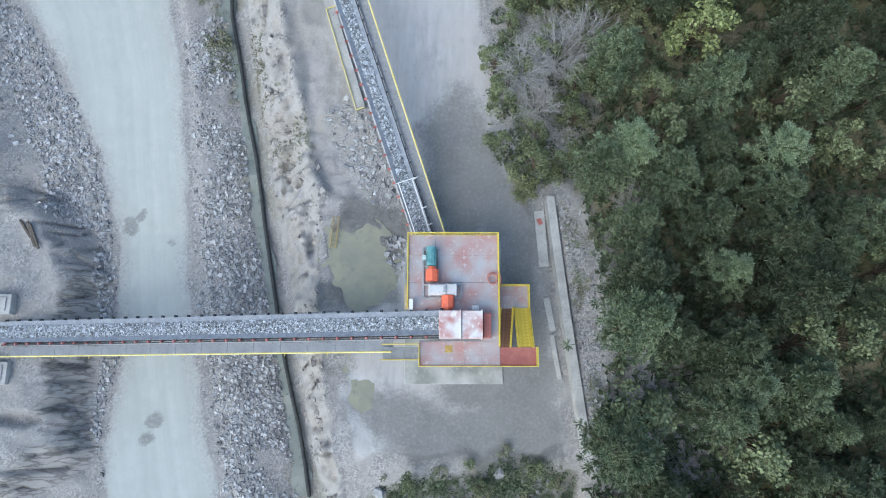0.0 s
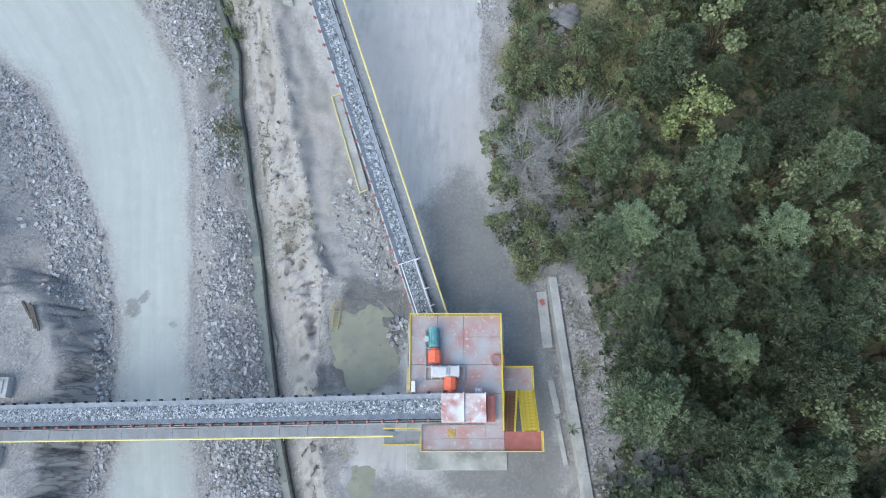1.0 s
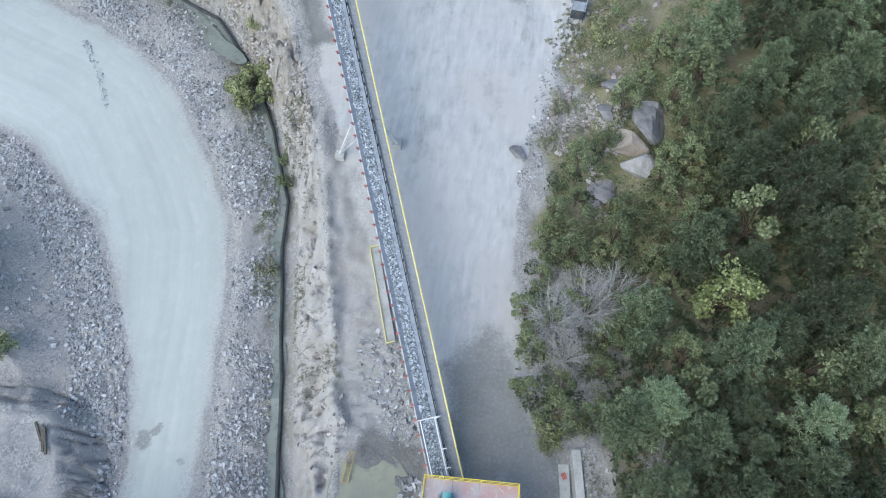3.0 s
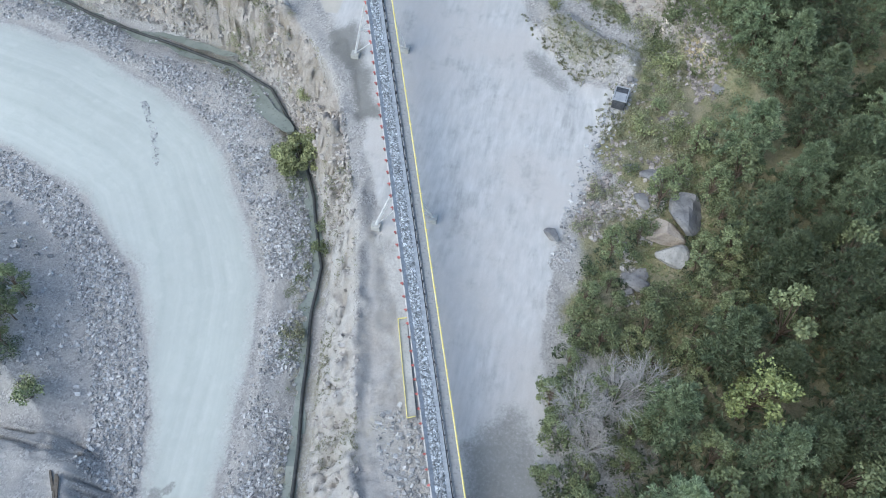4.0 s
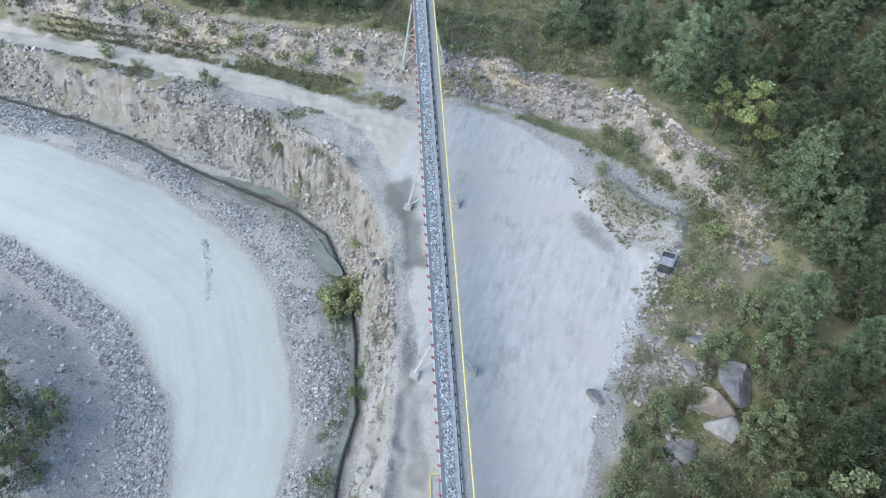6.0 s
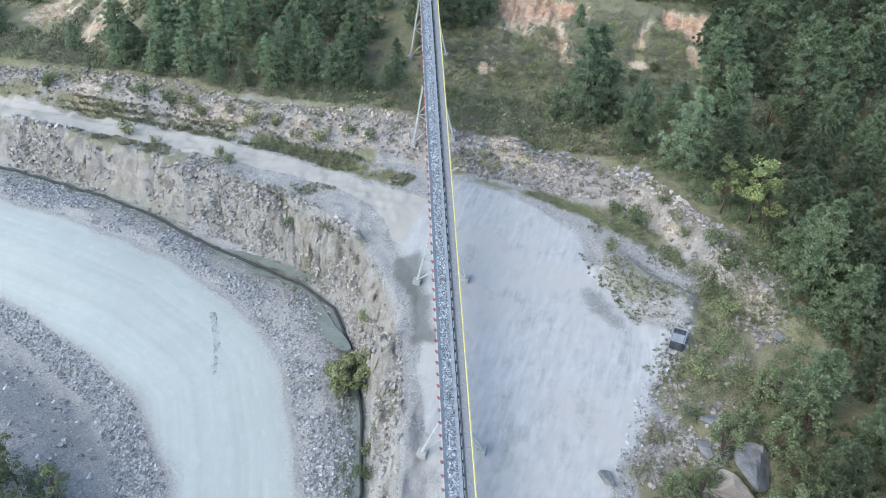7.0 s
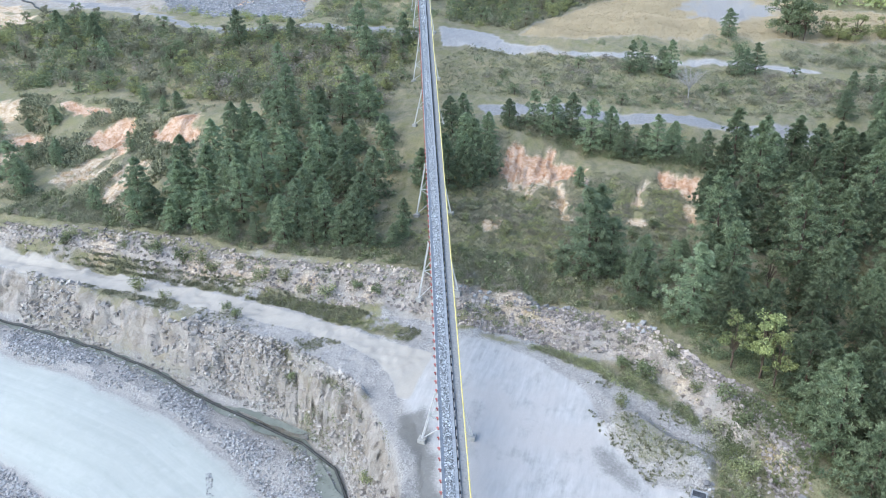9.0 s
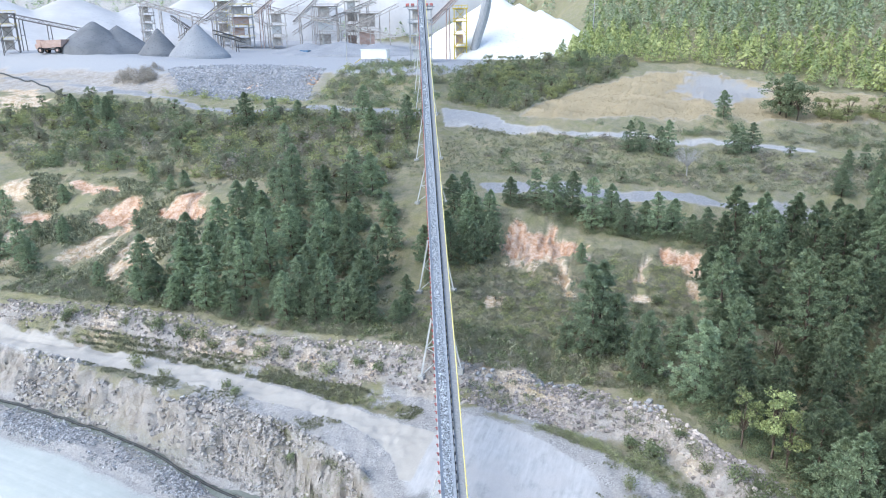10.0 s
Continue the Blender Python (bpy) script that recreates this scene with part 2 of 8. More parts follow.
STEEL = mat("galvanised_steel", (0.36, 0.38, 0.40), (0.48, 0.50, 0.52), 3, 0.5, 0.1, 0.5)
GREY_PAINT = mat("grey_painted_steel", (0.30, 0.32, 0.35), (0.42, 0.44, 0.47), 2, 0.55, 0.15)
LIGHT_STEEL = mat("pale_steel", (0.55, 0.56, 0.57), (0.68, 0.68, 0.68), 2, 0.55, 0.1)
YELLOW = mat("yellow_paint", (0.66, 0.50, 0.06), (0.80, 0.64, 0.12), 3, 0.55, 0.1, c3=(0.45, 0.33, 0.08))
PALE_YELLOW = mat("faded_yellow_paint", (0.70, 0.60, 0.20), (0.80, 0.72, 0.34), 1.2, 0.6, 0.1, c3=(0.55, 0.44, 0.2))
RED = mat("red_paint", (0.46, 0.13, 0.12), (0.58, 0.22, 0.20), 4, 0.5, 0.1, vary=0.3)
ORANGE = mat("orange_paint", (0.78, 0.15, 0.08), (0.86, 0.21, 0.12), 3, 0.45, 0.05, c3=(0.7, 0.2, 0.1))
TEAL = mat("teal_paint", (0.10, 0.30, 0.32), (0.20, 0.42, 0.43), 3, 0.5, 0.1)
RUBBER = mat("belt_rubber", (0.20, 0.225, 0.265), (0.30, 0.33, 0.37), 2.5, 0.75, 0.1)
DARK = mat("dark_steel", (0.05, 0.055, 0.065), (0.10, 0.105, 0.115), 3, 0.6, 0.15)
CONCRETE = mat("weathered_concrete", (0.36, 0.36, 0.35), (0.50, 0.50, 0.48), 0.9, 0.9, 0.4, c3=(0.30, 0.30, 0.29))


# ---- ground ----
def shape_mesh(name, verts, faces, material, smoothed=False):
    me = bpy.data.meshes.new(name)
    me.from_pydata(verts, [], faces)
    me.materials.append(material)
    if smoothed:
        me.polygons.foreach_set("use_smooth", [True] * len(me.polygons))
    me.update()
    return me


CLAY_RED = [[(-28.4, 117.1), (-28.7, 123.4), (-26.4, 126.1), (-24.7, 125.7), (-20.7, 127.5), (-18.6, 124.6), (-13.3, 123.7), (-12.8, 118.5), (-17, 119), (-23, 118), (-27.5, 117)], [(-2.1, 124.5), (-1.1, 127.5), (1.9, 125.5), (5.4, 126.4), (5.2, 121), (2.3, 122.6), (-0.3, 121.6)],
            [(-118.8, 112.6), (-120.6, 118), (-116.2, 120.4), (-111.6, 121.5), (-109.6, 118.2), (-107, 113.6), (-113.1, 112.2)], [(-103.6, 116.4), (-104.2, 119.1), (-99.6, 121.6), (-97, 124.4), (-93, 120), (-92.4, 117.6), (-93.4, 114.6), (-99.4, 114.8)],
            [(-139.4, 112.6), (-136.9, 116), (-132.7, 116), (-128.4, 112.4), (-133.6, 110.4)], [(-136.3, 124.7), (-131.8, 126.2), (-119.3, 124.4), (-117.8, 121.6), (-127.5, 121.6)],
            [(-127.4, 223.5), (-125.5, 230.4), (-114.5, 211.5), (-113.7, 206)], [(-141, 206), (-138, 210), (-134, 205), (-137, 202)]]
CLAY_TAN = [[(-28, 117.8), (-22, 119), (-13, 119.6), (-12.8, 117.5), (-16.6, 117.8), (-15, 108.6), (-15.8, 108.3), (-17.5, 112.5), (-19, 116.2), (-22.8, 116.4), (-23, 113.1), (-24.1, 112), (-26.2, 113.4)],
            [(-5.6, 114.2), (-5.4, 119.9), (-4.3, 123.6), (-2.7, 123.6), (-3.1, 119.7), (-3.9, 114.7)], [(-6.4, 109.8), (-4.9, 113.2), (-3.4, 111.8), (-1.3, 113), (-1.7, 110.2), (-3.2, 108)], [(-14.4, 108.3), (-12.6, 110.3), (-12.3, 108.2)],
            [(2, 122.4), (5.4, 122.6), (4.9, 118.4), (3, 119.8)], [(1.8, 115.3), (3.9, 117.4), (5.6, 114.9), (5.2, 109.6), (3.4, 112)], [(-28.4, 100), (-28.1, 103.2), (-26.3, 106.6), (-25.9, 104), (-26.8, 99.8)],
            [(-113.4, 99.8), (-114, 107.8), (-112.7, 112.2), (-107.1, 114), (-104.6, 109.3), (-106.8, 102.4), (-109.7, 98)], [(-102, 94.4), (-102.4, 100.8), (-103.6, 108.4), (-97.6, 109.6), (-95.6, 105.8), (-96.4, 100.1), (-95.6, 94.6)],
            [(-134.6, 103.4), (-136, 108.6), (-131.6, 108.2), (-131.2, 102.4)], [(-153.6, 121.4), (-152, 127), (-146, 126), (-145, 120.5), (-151.5, 119.4)],
            [(-244.3, 202), (-225.1, 199.5), (-193.9, 179.5), (-193.5, 167.9), (-200.1, 163.2)]]
CLAYS = CLAY_RED + CLAY_TAN
GREY_ROAD = [(-39.3, 140.2), (-22.2, 145.5), (-4.9, 145.4), (10.2, 145.1), (21.6, 146.4), (26.7, 146.9), (23.6, 143.9), (16.4, 141.6), (8.1, 141.3), (-4.6, 140.5), (-21.1, 138.7), (-35.6, 135.9)]
WHITE_ROAD = [(-62.6, 184.3), (-47.2, 183.4), (-42.4, 178), (-27.5, 177), (-0.4, 181), (12.7, 183.5), (25.2, 183), (31.1, 181.7), (24.8, 179.2), (12.6, 180.4), (-2.9, 178.5), (-27, 174.6), (-43.6, 172), (-57, 170)]
UP_ROAD = [(-255.2, 212.7), (-220.7, 206.4), (-175, 195), (-143.1, 180), (-125.7, 174.8), (-95, 178), (-62, 177), (-62, 181), (-95, 182.5), (-127.6, 177.8), (-147.7, 185.2), (-178.2, 200.4), (-225.8, 210.6), (-261.3, 217)]
FIELD = [(-41, 186), (-33.2, 211.5), (-26.9, 226.2), (-11.1, 244.9), (1.2, 250.9), (19.9, 244.2), (37.2, 240.5), (49, 238.3), (75, 228), (90, 210), (50.1, 208.6), (33.3, 203), (13.1, 198.7), (-7.7, 192), (-28.5, 185)]
FIELD_PALE = [(-3.2, 224.6), (0.3, 250.6), (8.2, 246.4), (28.6, 233.1), (18.3, 217.5), (9.2, 211.4)]
STONE_FILL = [(-185, 224), (-142.1, 240), (-119, 226), (-115.2, 208.7), (-107, 190), (-136.4, 192), (-160, 199)]
MUD = [(-4.9, 63.9), (-3.6, 61.3), (-0.9, 58.9), (1.4, 58.6), (2.5, 60.2), (1.2, 62.2), (-1.8, 64.3), (-3.9, 64.9)]
MUD_STRIP = [(-15.9, 38), (-13, 38.5), (-10.2, 31.8), (-12.7, 30)]
STAINS = ((-30.2, 12.6, 1.1), (-29.3, 13.4, 0.6), (-26.6, 11.2, 0.7), (-26.2, -5.6, 1.0), (-26.6, -7.0, 0.8), )
SOUTH = [(-4.6, -9), (3, -8.5), (6, -6.6), (9, -7), (11.6, -8), (11.6, -30), (-8, -30)]
MUD_WEST = [(-27.4, 62.6), (-24, 66.4), (-20.6, 57.6), (-18, 51.9), (-20.5, 51), (-23.6, 57), (-26, 59)]
VERGE = [(-107, 82.6), (-95, 81.8), (-83, 81.3), (-71.8, 80.8), (-61, 80), (-50.8, 78.7), (-40.8, 77), (-31, 75.4), (-29.5, 78.4), (-41, 81), (-51, 82), (-61, 82.6), (-72, 83.2), (-83, 83.6), (-95, 84), (-107, 84.8)]
CREST = BENCH[4:11] + [(x, y - 0.6) for x, y in TOP[22:15:-1]]
STRIP_EAST = [(-22, 80.6), (-14, 79.8), (-9, 79.2), (-3, 79.4), (1, 77.6), (4, 74), (6, 71), (1.5, 72.6), (-3, 75.4), (-8, 77.2), (-14, 78.8), (-22, 79.8)]
FAR_BANK = [(-265, 222), (-225, 213), (-182, 204), (-180, 220), (-200, 228), (-265, 236)]
SOUTH_PAD = [(-8, -0.5), (0, -1.5), (11.3, -2), (11.8, -7.5), (3, -8.5), (-5, -8.5), (-8.5, -4)]
HOSE_FAR = [(-262, 218), (-235, 208), (-218, 200), (-207, 193), (-196, 188)]
DARK_PAD = [(-2, 12), (-4, 22), (1, 27), (5, 20), (9, 12), (11, -5), (-1, -5), (-2, 1), (4.6, 1), (4.6, 11)]


def spread(start, stop, step):
    return list(np.arange(start, stop, step))


def grow(start, stop, step, factor):
    out, v = [], start
    while v < stop:
        v, step = v + step, step * factor
        out.append(v)
    return out


gx = sorted([-v for v in grow(112, 1500, 0.7, 1.022)]) + spread(-112, -46, 0.4) + spread(-46, -4, 0.23) + spread(-4, 33, 0.4) + grow(33, 1500, 0.6, 1.04)
gy = sorted([-v for v in grow(16, 1500, 1.0, 1.12)]) + spread(-16, 26, 0.23) + spread(26, 96, 0.34) + grow(96, 1600, 0.5, 1.02)
GX, GY = np.meshgrid(np.array(gx), np.array(gy))
GZ = height(GX, GY)

N6, N2 = waves(GX, GY, 6.0, 21), waves(GX, GY, 1.6, 22)


def zone(poly, soft=1.0, ragged=0.8):
    """A patch of the plan with a ragged edge, 0 to 1 over the ground's grid."""
    return smooth(signed(GX, GY, poly) + ragged * (N6 * 0.9 + N2 * 0.6), -soft, soft)


def cover():
    """How much of each kind of ground lies where: road, pad, green, clay; then rock, wet, straw, stones."""
    a, b = along(GX, GY)
    east = a + np.interp(b, LEDGE_B, LEDGE_SHIFT)
    road = zone(ROAD, 0.5, 0.4) * (1 - 0.42 * (1 - smooth(signed(GX, GY, ROAD) + 0.8 * N6, 0.4, 2.4)))
    pad = np.maximum(zone(PAD), zone(BENCH, 0.35, 0.3))
    far = smooth(a, 100, 104)
    plant = smooth(a + 4 * N6, 233, 239) * (1 - smooth(a, 420, 440)) * (1 - smooth(b, 20, 34))
    pad = np.maximum.reduce([pad, plant, zone(WHITE_ROAD, 0.6, 0.25), zone(UP_ROAD, 0.8, 0.4), zone(GREY_ROAD, 0.8, 0.3)])
    wild = (1 - pad) * (1 - road)
    green = smooth(np.maximum(b - np.interp(a, [0, 30, 48, 60, 98], [18, 18, 24, 36, 40]) - 3.0 * N6, (east - 91.8 - 1.6 * N6) * 0.8), -2, 2.5)
    df_ = np.where(inside(GX, GY, LOWER), 0, near(GX, GY, FOOT))
    dt_ = np.where(inside(GX, GY, UPPER), 0, near(GX, GY, TOP))
    bank_ = smooth(4 * df_ * dt_ / np.maximum(df_ + dt_, 1e-6) ** 2, 0.05, 0.5)
    # weeds on banks, verges and along the ditch
    grass = np.maximum.reduce([zone(VERGE, 0.7, 0.8) * 0.85 * smooth(N6 + 0.5 * N2, -0.7, 0.1), zone(CREST, 0.5, 0.9) * 0.66 * smooth(N6 + 0.5 * N2, -0.3, 0.5), zone(STRIP_EAST, 1.0, 1.0) * 0.8, zone(HUMP, 1.0, 1.2) * 0.5])
    weeds = smooth(waves(GX, GY, 5, 31) + 0.3 * N2, 0.15, 0.75) * (1 - smooth(-GX, 31, 34) * (1 - smooth(GY, 22, 34))) * smooth(GY, 12, 20)
    verge = np.maximum(smooth(1 - np.abs(a - 85.5) / 2.4, 0, 0.5) * 0.85, smooth(3.2 - near(GX, GY, PIPE), 0, 2) * 0.45)
    green = np.maximum.reduce([green * (1 - zone(FIELD, 1.5, 2)) * (1 - smooth(a + 3 * N6, 203, 214) * (1 - smooth(b, -45, -15)) * 0.75), zone(SOUTH, 2, 1.5) * 0.9, weeds * 0.32 * (1 - 0.7 * bank_), grass, verge * smooth(N6 + N2 * 0.5, -0.35, 0.4)]) * wild
    red = np.maximum.reduce([zone(c, 0.8, 1.7) for c in CLAY_RED])
    clay = np.maximum(red, np.maximum.reduce([zone(c, 0.8, 1.7) for c in CLAY_TAN]))
    clay = clay * (1 - 0.75 * smooth(waves(GX, GY, 3.4, 46, 3), 0.25, 0.6) * (1 - red))
    # thin raw soil shows through the grass round the clay
    clay = np.maximum(clay, smooth(a, 93, 97) * (1 - smooth(a, 122, 130)) * (1 - smooth(GX, -93, -88)) * smooth(waves(GX, GY, 8, 47), -0.1, 0.6) * 0.5)
    clay = np.maximum(clay, smooth(1 - np.abs(east - 90) / 3.5, 0, 0.4) * smooth(waves(GX, GY, 7, 44), -0.1, 0.6) * 0.55)
    df = np.where(inside(GX, GY, LOWER), 0, near(GX, GY, FOOT))
    dt = np.where(inside(GX, GY, UPPER), 0, near(GX, GY, TOP))
    t = df / np.maximum(df + dt, 1e-6)
    rock = np.maximum(smooth(4 * t * (1 - t), 0.1, 0.6), smooth(1 - np.abs(east - 89.6) / 4.4, 0, 0.4) * (0.75 + 0.3 * N2))
    rock = np.maximum.reduce([rock, zone(FAR_BANK, 2, 2), zone(SPOIL_STRIP, 1.0, 0.8) * 0.85])
    rock = np.maximum(rock, smooth(a + 3 * N6, 205, 214) * (1 - smooth(a, 238, 242)) * (1 - smooth(b, -40, -10)) * 0.8)
    wet = np.maximum.reduce([zone(POND_A, 1.6, 0.6), zone(DARK_MUD, 1.0, 1.2) * 0.7, zone(SOUTH, 2.0, 1.5) * 0.9, zone(POND_B, 1.2, 0.5), zone(DARK_PAD, 2.0, 1.2) * 0.74, zone(SOUTH_PAD, 1.5, 1.2) * 0.72, zone(MUD, 1.2, 0.8) * 0.62, zone(MUD_WEST, 1.0, 0.6) * 0.8, zone(MUD_STRIP, 0.6, 0.6) * 0.42, *[(1 - smooth(np.hypot(GX - x, GY - y) + 0.5 * N2, r * 0.5, r * 1.2)) * 0.62 for x, y, r in STAINS], smooth(1.5 - near(GX, GY, PIPE), 0, 1) * 0.4])
    straw = np.maximum(zone(FIELD, 1.5, 2), smooth(waves(GX, GY, 16, 45) + 0.4 * N6, 0.1, 0.7) * far * 0.45)
    stones = np.maximum.reduce([zone(STONE_FILL, 2, 3), zone(GREY_ROAD, 0.8, 0.6), zone(UP_ROAD, 0.8, 0.8), zone(WHITE_ROAD, 0.6, 0.8) * 0.55])
    pale = np.maximum(zone(FIELD_PALE, 5, 5) * 0.55, plant)
    return (road, pad, green, clay), (rock * (1 - road), wet, straw * (1 - pale), stones), pale, red


# gullies worn into the clay banks
raw = np.maximum.reduce([zone(c, 0.8, 0.8) for c in CLAYS])
GZ = GZ - raw * (0.25 + 0.9 * (1 - smooth(np.abs(waves(GX, GY * 0.22, 1.7, 61, 3)), 0.0, 0.35)))
me = bpy.data.meshes.new("ground")
ny, nx = GX.shape
me.vertices.add(nx * ny)
# the steep bank juts and recedes sideways too
DF = np.where(inside(GX, GY, LOWER), 0, near(GX, GY, FOOT))
DT = np.where(inside(GX, GY, UPPER), 0, near(GX, GY, TOP))
jut = smooth(4 * DF * DT / np.maximum(DF + DT, 1e-6) ** 2, 0.1, 0.7) * smooth(GY, 20, 45)
PX = GX + jut * (0.38 * waves(GX + GZ, GY - 1.2 * GZ, 2.6, 71) + 0.25 * waves(GX - GZ, GY + 2 * GZ, 0.9, 72, 2))
PY = GY + jut * (0.4 * waves(GX - GZ, GY + 1.4 * GZ, 2.4, 73) + 0.28 * waves(GX + 2 * GZ, GY - GZ, 0.9, 74, 2))
me.vertices.foreach_set("co", np.stack([PX, PY, GZ], -1).ravel())
idx = np.arange(nx * ny).reshape(ny, nx)
quads = np.stack([idx[:-1, :-1], idx[:-1, 1:], idx[1:, 1:], idx[1:, :-1]], -1).reshape(-1, 4)
me.loops.add(quads.size)
me.loops.foreach_set("vertex_index", quads.ravel())
me.polygons.add(len(quads))
me.polygons.foreach_set("loop_start", np.arange(0, quads.size, 4))
me.update(calc_edges=True)
me.polygons.foreach_set("use_smooth", np.ones(len(quads), bool))
one, two, three, reddish = cover()
# where the shelf's face takes the painted groove shade
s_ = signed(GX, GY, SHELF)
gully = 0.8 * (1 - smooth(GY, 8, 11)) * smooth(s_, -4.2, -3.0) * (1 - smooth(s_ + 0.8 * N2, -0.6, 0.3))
lane = near(GX, GY, ROAD_R) / 20
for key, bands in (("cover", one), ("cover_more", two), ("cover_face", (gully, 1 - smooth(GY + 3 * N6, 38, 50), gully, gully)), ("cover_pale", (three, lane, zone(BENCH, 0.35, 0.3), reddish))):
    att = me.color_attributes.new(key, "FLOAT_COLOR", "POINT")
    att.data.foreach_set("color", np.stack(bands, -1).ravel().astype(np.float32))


def ground_material():
    m = bpy.data.materials.new("quarry_ground")
    m.use_nodes = True
    t, p = m.node_tree, m.node_tree.nodes["Principled BSDF"]
    p.inputs["Roughness"].default_value = 0.95
    p.inputs["Specular IOR Level"].default_value = 0.15
    tc = t.nodes.new("ShaderNodeTexCoord")

    def noise_tex(scale, detail=6, rough=0.6):
        n = t.nodes.new("ShaderNodeTexNoise")
        n.inputs["Scale"].default_value, n.inputs["Detail"].default_value, n.inputs["Roughness"].default_value = scale, detail, rough
        t.links.new(tc.outputs["Object"], n.inputs["Vector"])
        return n.outputs["Fac"]

    def ramp(fac, *stops):
        r = t.nodes.new("ShaderNodeValToRGB")
        els = r.color_ramp.elements
        while len(els) < len(stops):
            els.new(0.5)
        for e, (pos, c) in zip(els, stops):
            e.position, e.color = pos, (*c, 1)
        t.links.new(fac, r.inputs["Fac"])
        return r.outputs["Color"]

    def mix(fac, a, b):
        x = t.nodes.new("ShaderNodeMixRGB")
        t.links.new(fac, x.inputs[0])
        t.links.new(a, x.inputs[1])
        t.links.new(b, x.inputs[2])
        return x.outputs[0]

    def bands(name):
        at = t.nodes.new("ShaderNodeVertexColor")
        at.layer_name = name
        sep = t.nodes.new("ShaderNodeSeparateColor")
        t.links.new(at.outputs["Color"], sep.inputs[0])
        return (*sep.outputs[:3], at.outputs["Alpha"])

    big, mid, small = noise_tex(0.10), noise_tex(0.7), noise_tex(3.5, 8, 0.75)
    grit, dust = noise_tex(11.0, 5, 0.75), noise_tex(0.3, 8, 0.65)
    # wheel tracks drawn along the way of the roads
    mp = t.nodes.new("ShaderNodeMapping")
    mp.inputs["Rotation"].default_value, mp.inputs["Scale"].default_value = (0, 0, -heading), (1.0, 0.14, 1.0)
    t.links.new(tc.outputs["Object"], mp.inputs["Vector"])
    streak = t.nodes.new("ShaderNodeTexNoise")
    streak.inputs["Scale"].default_value, streak.inputs["Detail"].default_value, streak.inputs["Roughness"].default_value = 1.6, 7, 0.65
    t.links.new(mp.outputs[0], streak.inputs["Vector"])
    streak = streak.outputs["Fac"]
    vor = t.nodes.new("ShaderNodeTexVoronoi")
    vor.inputs["Scale"].default_value, vor.inputs["Randomness"].default_value = 3.2, 1.0
    t.links.new(tc.outputs["Object"], vor.inputs["Vector"])
    fine_vor = t.nodes.new("ShaderNodeTexVoronoi")
    fine_vor.inputs["Scale"].default_value = 6.5
    t.links.new(tc.outputs["Object"], fine_vor.inputs["Vector"])
    gravel = ramp(fine_vor.outputs["Color"], (0.2, (0.25, 0.245, 0.245)), (0.5, (0.39, 0.382, 0.377)), (0.85, (0.62, 0.612, 0.605)))
    pl = bands("cover_pale")
    across = t.nodes.new("ShaderNodeCombineXYZ")
    t.links.new(pl[1], across.inputs[0])
    sway = t.nodes.new("ShaderNodeMath")
    sway.operation = "MULTIPLY"
    sway.inputs[1].default_value = 0.16
    t.links.new(dust, sway.inputs[0])
    t.links.new(sway.outputs[0], across.inputs[1])
    lanes = t.nodes.new("ShaderNodeTexNoise")
    lanes.inputs["Scale"].default_value, lanes.inputs["Detail"].default_value, lanes.inputs["Roughness"].default_value = 15.0, 6, 0.62
    t.links.new(across.outputs[0], lanes.inputs["Vector"])
    lanes = lanes.outputs["Fac"]
    pebble = mix(dust, ramp(vor.outputs["Color"], (0.25, (0.23, 0.235, 0.245)), (0.75, (0.35, 0.355, 0.365))), ramp(small, (0.3, (0.24, 0.245, 0.255)), (0.7, (0.33, 0.335, 0.345))))
    soil = mix(dust, ramp(small, (0.32, (0.28, 0.268, 0.262)), (0.68, (0.56, 0.54, 0.525))), ramp(grit, (0.35, (0.35, 0.338, 0.33)), (0.62, (0.60, 0.585, 0.57))))
    soil = mix(ramp(mid, (0.38, (0.1, 0.1, 0.1)), (0.6, (0.75, 0.75, 0.75))), soil, gravel)
    road = mix(ramp(dust, (0.3, (0, 0, 0)), (0.7, (0.7, 0.7, 0.7))), ramp(lanes, (0.30, (0.385, 0.415, 0.395)), (0.70, (0.52, 0.55, 0.525))), ramp(mid, (0.30, (0.42, 0.445, 0.425)), (0.7, (0.50, 0.525, 0.50))))
    road = mix(ramp(big, (0.40, (0.55, 0.55, 0.55)), (0.56, (0, 0, 0))), road, ramp(lanes, (0.3, (0.37, 0.395, 0.38)), (0.7, (0.47, 0.495, 0.475))))
    pad = mix(dust, ramp(streak, (0.34, (0.33, 0.335, 0.34)), (0.66, (0.57, 0.57, 0.57))), ramp(mid, (0.30, (0.42, 0.42, 0.425)), (0.7, (0.52, 0.52, 0.52))))
    pad = mix(ramp(big, (0.42, (0, 0, 0)), (0.60, (0.8, 0.8, 0.8))), pad, ramp(grit, (0.3, (0.41, 0.39, 0.38)), (0.7, (0.55, 0.53, 0.515))))
    pad = mix(ramp(dust, (0.30, (0.7, 0.7, 0.7)), (0.46, (0, 0, 0))), pad, ramp(streak, (0.35, (0.27, 0.27, 0.27)), (0.65, (0.42, 0.42, 0.42))))
    green = mix(ramp(mid, (0.4, (0, 0, 0)), (0.6, (1, 1, 1))), ramp(small, (0.32, (0.15, 0.152, 0.10)), (0.66, (0.33, 0.32, 0.22))), ramp(grit, (0.3, (0.21, 0.195, 0.135)), (0.7, (0.44, 0.40, 0.295))))
    green = mix(ramp(dust, (0.42, (0, 0, 0)), (0.62, (0.7, 0.7, 0.7))), green, ramp(small, (0.3, (0.185, 0.19, 0.095)), (0.7, (0.33, 0.325, 0.17))))
